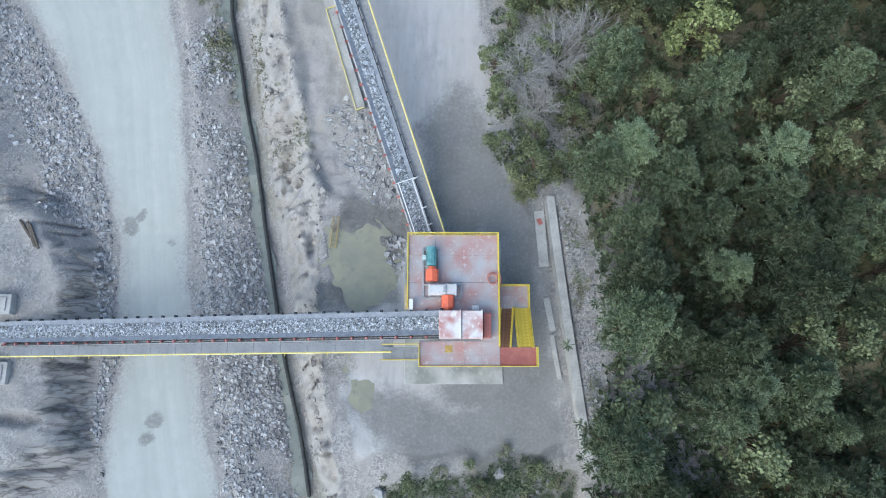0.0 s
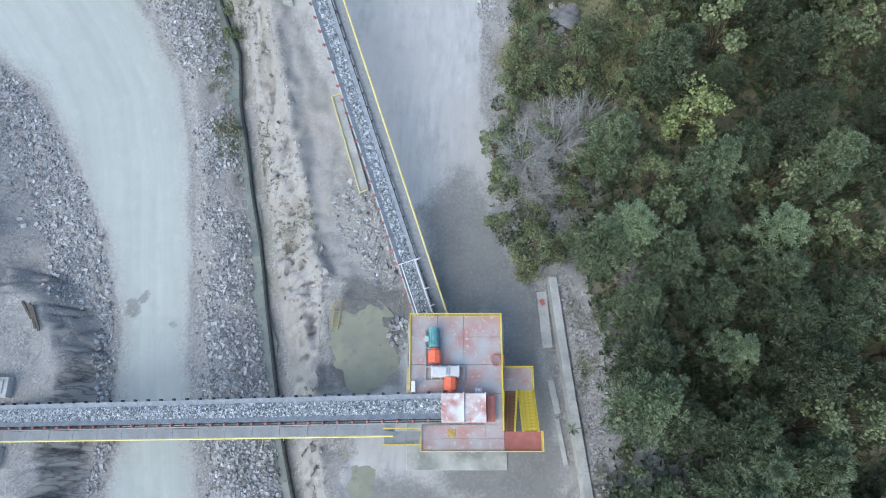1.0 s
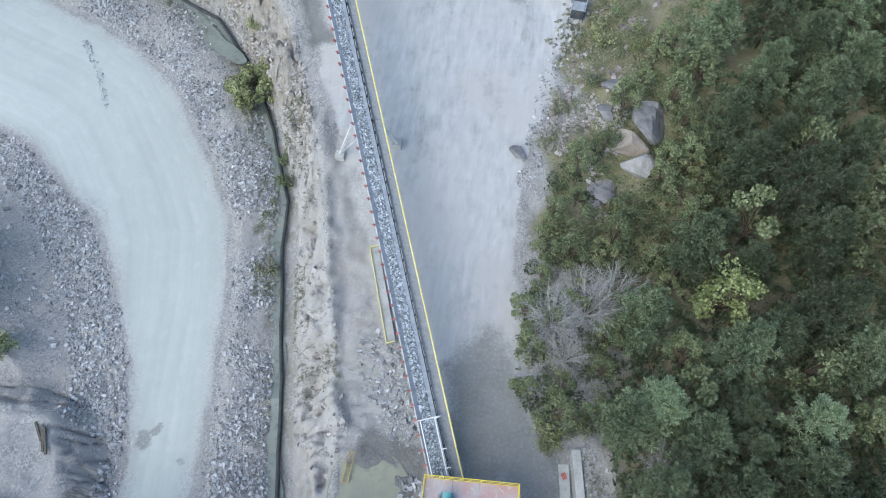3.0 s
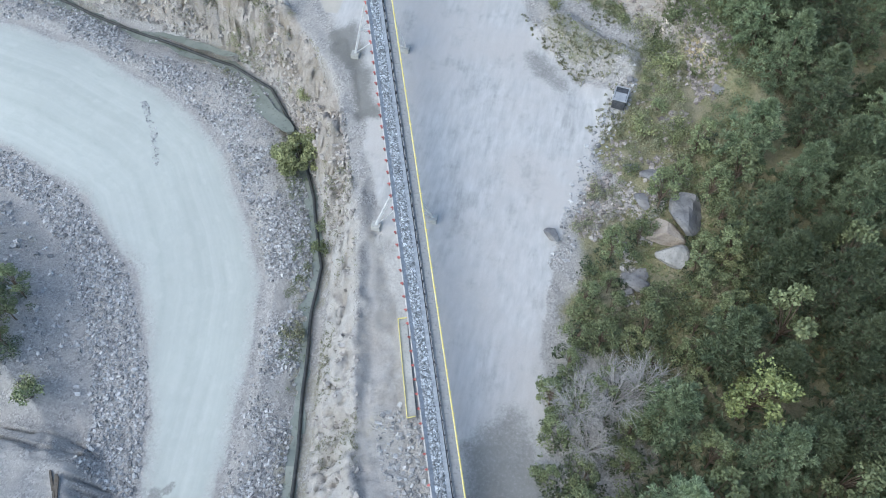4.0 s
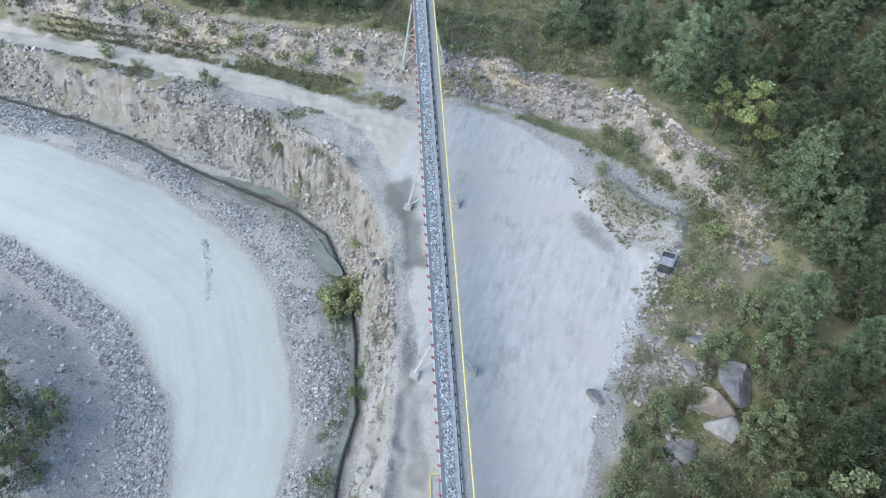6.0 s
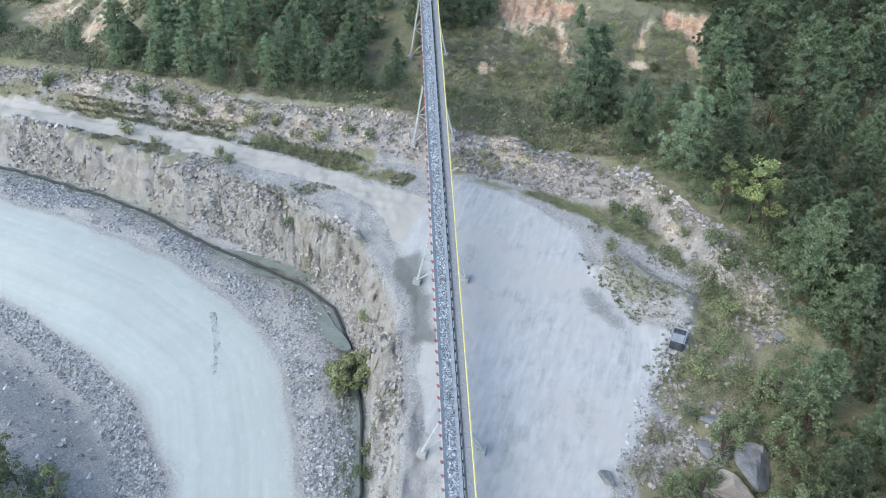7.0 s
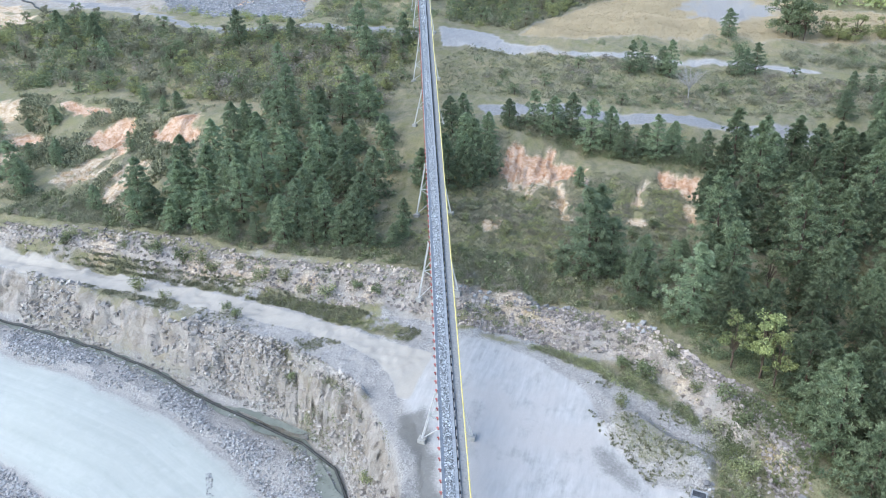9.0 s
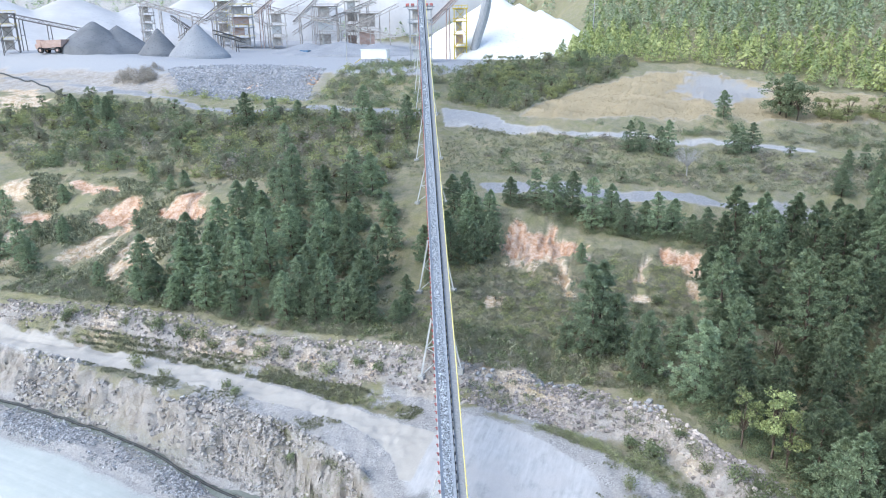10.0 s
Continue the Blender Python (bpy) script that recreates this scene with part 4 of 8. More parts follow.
stairs = thing("stair_tower", "yellow steel stairs of two flights with landings and handrails", "stairs", m=PM)
bm = B(); box(bm, 7.28, -10.47, 4.93, 10.12, -8.99, 5.0); part("upper_landing", bm, LANDING, stairs, "dark red painted landing")
bm = B(); box(bm, 7.56, -5.73, 2.63, 9.85, -3.87, 2.7); part("middle_landing", bm, DECK, stairs)
for k in range(12):
    u = (k + 0.5) / 12
    bm = B(); box(bm, 8.73, -0.14, -0.025, 9.80, 0.14, 0.025, 0.008)
    o = part("tread", bm, YELLOW, stairs); o.location = (0, -8.95 + u * 3.22, 4.9 - u * 2.2)
    bm = B(); box(bm, 7.56, -0.14, -0.025, 8.50, 0.14, 0.025, 0.008)
    o = part("tread", bm, RUST, stairs, "rusty brown stair tread"); o.location = (0, -5.75 - u * 3.1, 2.6 - u * 2.5)
for x, za, ya, zb, yb in ((8.70, 4.95, -8.97, 2.65, -5.73), (9.83, 4.95, -8.97, 2.65, -5.73), (7.53, 2.65, -5.73, 0.02, -8.95), (8.53, 2.65, -5.73, 0.02, -8.95)):
    bm = B(); beam(bm, (x, ya, za), (x, yb, zb), 0.07, 0.26); part("stringer", bm, YELLOW, stairs)
    rail_run([(x, ya, za), (x, yb, zb)], stairs, kick=False)
rail_run([(7.25, -10.44, 5), (10.1, -10.44, 5), (10.1, -9.0, 5)], stairs)
rail_run([(7.56, -3.9, 2.7), (9.82, -3.9, 2.7), (9.82, -5.7, 2.7)], stairs)
for x, y, z in ((10.0, -10.3, 4.93), (10.0, -9.1, 4.93), (9.75, -4.0, 2.63), (7.65, -4.0, 2.63), (9.75, -5.6, 2.63)):
    bm = B(); beam(bm, (x, y, 0), (x, y, z), 0.14); part("leg", bm, GREY_PAINT, stairs)

# drive of the feeding belt
drive = thing("conveyor_drive", "teal motor and grey gearbox with orange coupling guards", "drive unit", m=PM)
bm = B()
for x in (1.25, 2.5):
    box(bm, x - 0.07, -5.2, 5.0, x + 0.07, -1.2, 5.22)
for y in (-5.15, -4.1, -2.6, -1.3):
    box(bm, 1.2, y - 0.06, 5.02, 4.35, y + 0.06, 5.2) if y < -4 else box(bm, 1.2, y - 0.06, 5.02, 2.55, y + 0.06, 5.2)
box(bm, 4.2, -5.2, 5.0, 4.34, -4.0, 5.22)
part("base_frame", bm, GREY_PAINT, drive)
bm = B()
beam(bm, (1.9, -2.66, 5.72), (1.9, -1.35, 5.72), 0.74, sides=14)
fins = []
for k in range(12):
    a = 6.2832 * k / 12
    fins.append((a, (1.9 + 0.39 * math.cos(a), -2.5, 5.72 + 0.39 * math.sin(a)), (1.9 + 0.39 * math.cos(a), -1.5, 5.72 + 0.39 * math.sin(a))))
box(bm, 1.55, -2.5, 5.2, 2.25, -1.5, 5.42)
motor = part("motor", bm, TEAL, drive, "teal finned electric motor")
for a, p, q in fins:
    bm = B(); beam(bm, p, q, 0.035, 0.07); part("fin", bm, TEAL, motor)
bm = B(); beam(bm, (1.9, -1.36, 5.72), (1.9, -1.16, 5.72), 0.80, sides=14); part("fan_cowl", bm, TEAL, motor)
bm = B(); box(bm, 1.2, -2.2, 5.55, 1.52, -1.8, 5.9, 0.02); part("terminal_box", bm, mat("pale_teal_paint", (0.42, 0.58, 0.58), (0.50, 0.64, 0.64), 4, 0.5, 0.05), motor)
bm = B(); beam(bm, (1.97, -3.86, 5.72), (1.97, -2.95, 5.72), 1.02, sides=8); beam(bm, (1.97, -2.97, 5.72), (1.97, -2.72, 5.72), 0.6, sides=8); part("coupling_guard", bm, ORANGE, drive, "orange coupling guard")
bm = B(); beam(bm, (3.2, -5.96, 5.66), (3.2, -4.98, 5.66), 1.0, sides=8); beam(bm, (3.2, -6.12, 5.66), (3.2, -5.94, 5.66), 0.6, sides=8); part("coupling_guard", bm, ORANGE, drive, "orange coupling guard")
bm = B()
box(bm, 1.68, -4.95, 5.2, 3.9, -4.12, 6.0, 0.05)
box(bm, 1.78, -4.85, 6.0, 3.1, -4.22, 6.12, 0.03)
for x in (1.75, 2.4, 3.1, 3.8):
    box(bm, x - 0.06, -5.02, 5.2, x + 0.06, -4.05, 5.9, 0.01)
gear = part("gearbox", bm, LIGHT_STEEL, drive, "pale grey gearbox housing")
bm = B(); box(bm, 2.85, -4.78, 6.12, 3.0, -4.3, 6.16); part("inspection_cover", bm, GREY_PAINT, gear)

hood = thing("chute_hood", "worn red and white painted steel chute hood over the belt end", "hood", m=PM)
for x0, x1, h in ((2.5, 4.2, 6.85), (4.22, 5.84, 6.7)):
    bm = B(); box(bm, x0, -8.36, 5.2, x1, -6.24, h, 0.05); part("hood_panel", bm, HOOD, hood)
    bm = B(); box(bm, x1 - 0.10, -8.42, 5.2, x1, -6.18, h + 0.05, 0.01); part("flange", bm, HOOD, hood)
bm = B(); box(bm, 5.92, -8.29, 5.004, 6.54, -6.38, 6.0, 0.04); part("chute_end", bm, LANDING, hood, "dark red chute end plate")
bm = B(); box(bm, 2.6, -8.3, 1.9, 5.8, -6.3, 5.2); part("chute", bm, GREY_PAINT, hood)
bm = B(); box(bm, 5.1, -6.16, 5.0, 5.6, -5.75, 5.6, 0.03); box(bm, 5.25, -6.05, 5.6, 5.45, -5.85, 5.85, 0.02)
tagged(part("switch_box", bm, WHITE), "small white switch box beside the chute hood", "switch box").matrix_world = PM
bm = B(); box(bm, 0.2, -6.05, 5.0, 0.5, -5.28, 6.1, 0.02)
tagged(part("control_cabinet", bm, WHITE), "narrow white control cabinet on the deck edge", "cabinet").matrix_world = PM
cur = bpy.data.curves.new("hose", "CURVE")
cur.dimensions, cur.bevel_depth = "3D", 0.035
sp = cur.splines.new("POLY")
pts = [(6.75 + 0.45 * math.cos(k * 0.6) * (1 - k * 0.006), -3.5 + 0.42 * math.sin(k * 0.6) - k * 0.006, 5.04 + 0.012 * k) for k in range(34)] + [(7.2, -3.2, 6.1), (7.4, -3.6, 5.4), (7.35, -4.3, 4.2)]
sp.points.add(len(pts) - 1)
for p, c in zip(sp.points, pts):
    p.co = (*c, 1)
cur.materials.append(HOSE)
tagged(new("hose", cur), "pinkish rubber hose coiled on the deck by the handrail", "hose").matrix_world = PM

# slab and small walk down to the belt
bm = B()
box(bm, -0.40, -11.9, -0.4, 7.9, 0.3, 0.0, 0.03)
slab = tagged(part("concrete_slab", bm, mat("stained_concrete", (0.27, 0.285, 0.26), (0.56, 0.56, 0.54), 0.45, 0.9, 0.3, c3=(0.48, 0.48, 0.46))), "pale concrete foundation slab with wet stains", "slab")
slab.matrix_world = PM @ Matrix.Translation((0, 0, 0.12))
step = thing("access_walk", "short yellow steel walkway beside the belt", "walkway", m=PM)
bm = B(); box(bm, -1.9, -9.9, 4.62, 0.95, -8.95, 4.68); part("walkway_plate", bm, COVER_PLATE, step)
rail_run([(-2.0, -9.95, 4.6), (0.95, -9.95, 4.9)], step)
rail_run([(-1.9, -8.75, 4.6), (0.95, -8.75, 4.9)], step, kick=False)
bm = B(); beam(bm, (0.6, -9.5, 0.1), (0.6, -9.5, 4.62), 0.12); part("leg", bm, GREY_PAINT, step)

# chute frame where the inclined belt starts
fr = thing("skirt_frame", "white tubular steel frame over the loading end of the belt", "frame", m=CM)
for a, b in (((0.25, -36.5, 0.45), (0.25, -31.9, 0.45)), ((1.45, -36.5, 0.45), (1.45, -31.9, 0.45)), ((0.05, -31.9, 0.45), (1.8, -31.9, 0.45)), ((1.45, -34.5, 0.45), (1.9, -34.5, 0.45)), ((1.45, -36.0, 0.45), (1.9, -36.0, 0.45)), ((1.45, -32, 0.45), (2.0, -31.9, 0.45))):
    bm = B(); beam(bm, a, b, 0.09); part("bar", bm, WHITE, fr)
for x, y in ((0.25, -32), (0.25, -36), (1.45, -32), (1.45, -36)):
    bm = B(); beam(bm, (x, y, -0.4), (x, y, 0.45), 0.08); part("post", bm, WHITE, fr)


# ---- conveyor supports ----
def conv_point(a, x=0.0, z=0.0):
    """A place under the inclined belt, a metres along its way from under the camera."""
    return CM @ Vector((x, (a - 46.45) * math.sqrt(1 + RISE * RISE), z))


def support(a, splay=1.6):
    """A braced bent: two splayed legs on concrete piers, a cap beam and lacing."""
    l, r = conv_point(a, -0.15, -1.3), conv_point(a, 2.3, -1.3)
    out = (r - l).normalized()
    fl, fr_ = l - out * splay, r + out * splay
    fl.z, fr_.z = float(height(fl.x, fl.y)) + 0.4, float(height(fr_.x, fr_.y)) + 0.4
    s = thing("conveyor_support", "pale steel A-frame conveyor support on concrete piers", "support", "supports of the inclined conveyor")
    for p, q in ((fl, l), (fr_, r)):
        bm = B(); beam(bm, p, q, 0.22); part("leg", bm, LIGHT_STEEL, s)
        bm = B(); box(bm, p.x - 0.45, p.y - 0.45, p.z - 1.2, p.x + 0.45, p.y + 0.45, p.z + 0.05, 0.04); part("pier", bm, CONCRETE, s, "square concrete pier")
    bm = B(); beam(bm, l - out * 0.2, r + out * 0.2, 0.2); part("cap_beam", bm, LIGHT_STEEL, s)
    n = max(1, round((l.z - fl.z) / 3.5))
    for i in range(n):
        u, w = i / n, (i + 1) / n
        for p, q in ((fl.lerp(l, u), fr_.lerp(r, w)), (fr_.lerp(r, u), fl.lerp(l, w))):
            bm = B(); beam(bm, p, q, 0.09); part("brace", bm, LIGHT_STEEL, s)
        bm = B(); beam(bm, fl.lerp(l, w), fr_.lerp(r, w), 0.1); part("tie", bm, LIGHT_STEEL, s)


for a in (42, 63.5, 89, 108.5, 134, 160, 189, 215, 240):
    support(a)
for x in (-8.0, -19.5, -33.0):
    p, q = LM @ Vector((-0.1, x - 0.2, -1.3)), LM @ Vector((2.4, x - 0.2, -1.3))
    s = thing("conveyor_support", "grey steel trestle under the pit conveyor", "support", "supports of the pit conveyor")
    for w in (p, q):
        g = float(height(w.x, w.y))
        bm = B(); beam(bm, (w.x, w.y, g - 0.2), w, 0.22); part("leg", bm, GREY_PAINT, s)
    bm = B(); beam(bm, p, q, 0.2); part("cap_beam", bm, GREY_PAINT, s)


# ---- trees ----
def thin_leaf(m, amount):
    """Leaves let part of the light through."""
    t, p = m.node_tree, m.node_tree.nodes["Principled BSDF"]
    tr, mx = t.nodes.new("ShaderNodeBsdfTranslucent"), t.nodes.new("ShaderNodeMixShader")
    t.links.new(p.inputs["Base Color"].links[0].from_socket, tr.inputs["Color"])
    mx.inputs[0].default_value = amount
    t.links.new(p.outputs[0], mx.inputs[1])
    t.links.new(tr.outputs[0], mx.inputs[2])
    t.links.new(mx.outputs[0], t.nodes["Material Output"].inputs["Surface"])
    return m


def leaf_mat(name, c1, c2, vary=0.25, piece=0.35, rough=0.6, glow=0.0):
    m = island(mat(name, c1, c2, 0.6, rough, 0.0, vary=vary, c3=tuple(0.6 * v for v in c1), spec=0.25), piece)
    return thin_leaf(m, glow) if glow else m


PINE = leaf_mat("pine_needles", (0.088, 0.124, 0.074), (0.172, 0.212, 0.130), 0.4)
# needles paled in colour for the haze over the farther slopes
PINE_HAZED = leaf_mat("hazed_pine_needles", (0.240, 0.310, 0.205), (0.400, 0.475, 0.310), piece=0.25, glow=0.45)
PINE_MID = leaf_mat("green_pine_needles", (0.112, 0.156, 0.095), (0.210, 0.258, 0.156), 0.4)
LEAF = leaf_mat("green_leaves", (0.135, 0.170, 0.092), (0.245, 0.280, 0.152))
LIME = leaf_mat("yellow_green_leaves", (0.208, 0.236, 0.120), (0.335, 0.355, 0.188))
GOLD = leaf_mat("yellowing_leaves", (0.20, 0.245, 0.10), (0.325, 0.37, 0.165))
OLIVE = leaf_mat("dull_scrub_leaves", (0.212, 0.224, 0.145), (0.365, 0.365, 0.245))
GRASS = leaf_mat("dry_grass", (0.34, 0.28, 0.17), (0.48, 0.40, 0.27), 0.1, 0.2)
SCRUB_DULL = leaf_mat("dull_far_scrub", (0.25, 0.255, 0.185), (0.40, 0.40, 0.295), 0.1, 0.13, glow=0.4)
SCRUB_GREEN = leaf_mat("green_far_scrub", (0.19, 0.24, 0.145), (0.32, 0.375, 0.225), 0.1, 0.13, glow=0.4)
SCRUB_YELLOW = leaf_mat("yellow_green_far_scrub", (0.31, 0.34, 0.17), (0.47, 0.495, 0.25), 0.1, 0.13, glow=0.4)
SCRUB_BROWN = leaf_mat("brownish_far_scrub", (0.29, 0.265, 0.225), (0.43, 0.395, 0.345), 0.1, 0.13, glow=0.4)
BRIGHT = leaf_mat("bright_leaves", (0.27, 0.31, 0.12), (0.42, 0.45, 0.20))
BARK = mat("bark", (0.10, 0.075, 0.055), (0.19, 0.15, 0.12), 5, 0.95, 0.5)
TWIG = mat("grey_twigs", (0.38, 0.37, 0.36), (0.54, 0.525, 0.51), 5, 0.95, 0.3)


def tube(points, radii, sides=5):
    """A tapering round limb through points."""
    v, f = [], []
    pts = [Vector(p) for p in points]
    for i, p in enumerate(pts):
        d = (pts[min(i + 1, len(pts) - 1)] - pts[max(i - 1, 0)]).normalized()
        q = d.to_track_quat("Z", "Y")
        for k in range(sides):
            a = 6.2832 * k / sides
            v.append(tuple(p + q @ Vector((math.cos(a) * radii[i], math.sin(a) * radii[i], 0))))
    for i in range(len(pts) - 1):
        for k in range(sides):
            j = (k + 1) % sides
            f.append((i * sides + k, i * sides + j, (i + 1) * sides + j, (i + 1) * sides + k))
    return v, f


def joined(pieces):
    v, f = [], []
    for pv, pf in pieces:
        n = len(v)
        v += pv
        f += [tuple(i + n for i in q) for q in pf]
    return v, f


def blades(centres, axes, rng, count, length, width, spread_out=1.0):
    """Tufts of narrow leaves: at each centre, count blades fanning out round its axis."""
    n = len(centres)
    c = np.repeat(np.asarray(centres, float), count, 0)
    a = np.repeat(np.asarray(axes, float), count, 0)
    d = rng.normal(0, 1, (n * count, 3))
    d /= np.linalg.norm(d, axis=1, keepdims=True)
    d = d * spread_out + a
    d /= np.maximum(np.linalg.norm(d, axis=1, keepdims=True), 1e-6)
    side = np.cross(d, rng.normal(0, 1, d.shape))
    side /= np.maximum(np.linalg.norm(side, axis=1, keepdims=True), 1e-6)
    ln = (length * rng.uniform(0.6, 1.15, n * count))[:, None]
    w = width * 0.5
    tip = c + d * ln
    v = np.stack([c, tip + side * w, tip - side * w], 1).reshape(-1, 3)
    f = np.arange(n * count * 3).reshape(-1, 3)
    return v, f


def leaf_cards(centres, rng, size, tilt=1.0):
    """Single small leaves, each a folded diamond."""
    n = len(centres)
    d = rng.normal(0, 1, (n, 3))
    d[:, 2] *= 0.6 * tilt
    d /= np.linalg.norm(d, axis=1, keepdims=True)
    e = rng.normal(0, 1, (n, 3))
    e[:, 2] /= tilt
    s = np.cross(d, e)
    s /= np.linalg.norm(s, axis=1, keepdims=True)
    ln = (size * rng.uniform(0.6, 1.3, n))[:, None]
    c = np.asarray(centres)
    v = np.stack([c - d * ln * 0.5, c + s * ln * 0.34, c + d * ln * 0.5, c - s * ln * 0.34], 1).reshape(-1, 3)
    return v, np.arange(n * 4).reshape(-1, 4)


def tree_thing(name, label, category, group, trunk, crown, bark, leaves, crown_name="crown"):
    ob = thing(name, label, category, group)
    t = new("trunk", shape_mesh("trunk", *trunk, bark, True))
    c = new(crown_name, shape_mesh(crown_name, crown[0].tolist(), crown[1].tolist(), leaves))
    t.parent = c.parent = ob
    return ob


def pine(seed, tall, wide, whorls, per, tufts, count, length, width, group, label, top=0.25, needles=None, low=0.24):
    rng = np.random.RandomState(seed)
    pieces = [tube([(0, 0, -0.4), (0.1, 0, tall * 0.35), (0.05, 0.1, tall * 0.7), (0, 0, tall)], [0.02 * tall, 0.016 * tall, 0.009 * tall, 0.02])]
    cen, axs = [], []
    for k in range(whorls):
        u = k / (whorls - 1)
        z = tall * (low + (0.98 - low) * u)
        reach = wide * (top + (1 - top) * (1 - u ** 1.8) ** 0.85) * min(1, 0.7 + u * 2.2)
        for j in range(per):
            ang = 6.2832 * (j + rng.uniform(-0.3, 0.3)) / per + k * 1.1
            r = reach * rng.uniform(0.55, 1.18)
            z = tall * (low + (0.98 - low) * min(1, max(0, u + rng.uniform(-0.55, 0.55) / whorls)))
            end = Vector((math.cos(ang) * r, math.sin(ang) * r, z + r * rng.uniform(-0.05, 0.35)))
            pieces.append(tube([(0, 0, z), tuple(end * 0.6 + Vector((0, 0, z * 0.4))), tuple(end)], [0.035, 0.025, 0.012], 3))
            for q in range(tufts):
                w = (q + rng.uniform(0.3, 1.0)) / tufts
                s = Vector((0, 0, z)).lerp(end, 0.3 + 0.7 * w)
                off = Vector((rng.normal(0, 0.15), rng.normal(0, 0.15), rng.normal(0.05, 0.06))) * reach * 0.8
                cen.append(tuple(s + off))
                axs.append((math.cos(ang) * 0.5, math.sin(ang) * 0.5, 0.75))
    for q in range(4):
        cen.append((rng.normal(0, 0.08), rng.normal(0, 0.08), tall - 0.15 * q))
        axs.append((0, 0, 0.9))
    return tree_thing("pine_tree", label, "tree", group, joined(pieces), blades(cen, axs, rng, count, length, width), BARK, needles or PINE)


def broadleaf(seed, tall, wide, lobes, leaves, size, material, group, label, name="broadleaf_tree", base=0.36):
    rng = np.random.RandomState(seed)
    fork = tall * 0.32
    pieces = [tube([(0, 0, -0.4), (0.1, 0.05, fork * 0.6), (0, 0.1, fork)], [0.022 * tall, 0.018 * tall, 0.014 * tall])]
    pts = []
    for k in range(lobes):
        u, ang = rng.uniform(0.0, 1.0), rng.uniform(0, 6.2832)
        r = wide * math.sqrt(rng.uniform(0.02, 1)) * (0.35 + 0.75 * math.sin(math.pi * (0.18 + 0.72 * u)))
        c = Vector((math.cos(ang) * r, math.sin(ang) * r, tall * (base + (0.94 - base) * u)))
        pieces.append(tube([(0, 0.1, fork * rng.uniform(0.7, 1.1)), tuple(c * 0.5 + Vector((0, 0, fork * 0.7))), tuple(c)], [0.06, 0.04, 0.012], 4))
        rad = wide * rng.uniform(0.22, 0.40)
        p = rng.normal(0, 1, (leaves, 3))
        p /= np.linalg.norm(p, axis=1, keepdims=True)
        p *= (rng.uniform(0.25, 1, leaves) ** 0.45)[:, None] * np.array([rad, rad, rad * 0.7])
        pts.append(p + np.array(c))
    return tree_thing(name, label, "tree", group, joined(pieces), leaf_cards(np.concatenate(pts), rng, size), BARK, material)


def shrub(seed, tall, wide, leaves, size, material, label):
    rng = np.random.RandomState(seed)
    pieces, pts = [], []
    for k in range(7):
        ang, r = rng.uniform(0, 6.2832), wide * rng.uniform(0.2, 0.75)
        c = Vector((math.cos(ang) * r, math.sin(ang) * r, tall * rng.uniform(0.4, 0.8)))
        pieces.append(tube([(0, 0, -0.2), tuple(c * 0.5), tuple(c)], [0.03, 0.02, 0.008], 3))
        p = rng.normal(0, 1, (leaves // 7, 3)) * np.array([wide, wide, tall]) * 0.19
        p = p + np.array(c)
        p[:, 2] = np.abs(p[:, 2])
        pts.append(p)
    ob = thing("shrub", label, "shrub", "shrubs on the quarry banks")
    t = new("stem", shape_mesh("stem", *joined(pieces), BARK, True))
    v, f = leaf_cards(np.concatenate(pts), rng, size)
    c = new("foliage", shape_mesh("foliage", v.tolist(), f.tolist(), material))
    t.parent = c.parent = ob
    return ob


def bare_tree(seed, tall, wide):
    rng = np.random.RandomState(seed)
    limbs, twigs = [tube([(0, 0, -0.3), (0.1, 0, tall * 0.3)], [0.14, 0.10])], []
    for k in range(19):
        ang = 6.2832 * k / 19 + rng.uniform(-0.2, 0.2)
        end = Vector((math.cos(ang) * wide * rng.uniform(0.4, 1), math.sin(ang) * wide * rng.uniform(0.4, 1), tall * rng.uniform(0.55, 1)))
        a = Vector((0.1, 0, tall * 0.3))
        limbs.append(tube([tuple(a), tuple(a.lerp(end, 0.5) + Vector((0, 0, 0.2))), tuple(end)], [0.04, 0.025, 0.01], 4))
        for j in range(34):
            s = a.lerp(end, rng.uniform(0.3, 1))
            e = s + Vector((rng.normal(0, 0.5) + math.cos(ang) * 0.5, rng.normal(0, 0.5) + math.sin(ang) * 0.5, rng.uniform(0, 0.7)))
            twigs.append(tube([tuple(s), tuple((s + e) / 2 + Vector((0, 0, 0.08))), tuple(e)], [0.014, 0.011, 0.006], 3))
    ob = thing("bare_tree", "leafless grey tree with fine bare twigs in the wood", "tree", "bare trees")
    for nm, ps in (("trunk", limbs), ("crown", twigs)):
        o = new(nm, shape_mesh(nm, *joined(ps), TWIG, True))
        o.parent = ob
    return ob


def scatter(poly, gap, seed, keep=lambda x, y: True):
    """Places in a polygon that keep their distance from one another."""
    rng = np.random.RandomState(seed)
    xs, ys = [p[0] for p in poly], [p[1] for p in poly]
    n = int((max(xs) - min(xs)) * (max(ys) - min(ys)) / gap ** 2 * 3)
    X, Y = rng.uniform(min(xs), max(xs), n), rng.uniform(min(ys), max(ys), n)
    ok = inside(X, Y, poly)
    cells, out = {}, []
    for x, y in zip(X[ok], Y[ok]):
        i, j = int(x // gap), int(y // gap)
        if keep(x, y) and all((x - u) ** 2 + (y - v) ** 2 > gap * gap for a in (-1, 0, 1) for b in (-1, 0, 1) for u, v in cells.get((i + a, j + b), ())):
            cells.setdefault((i, j), []).append((x, y))
            out.append((x, y))
    return out


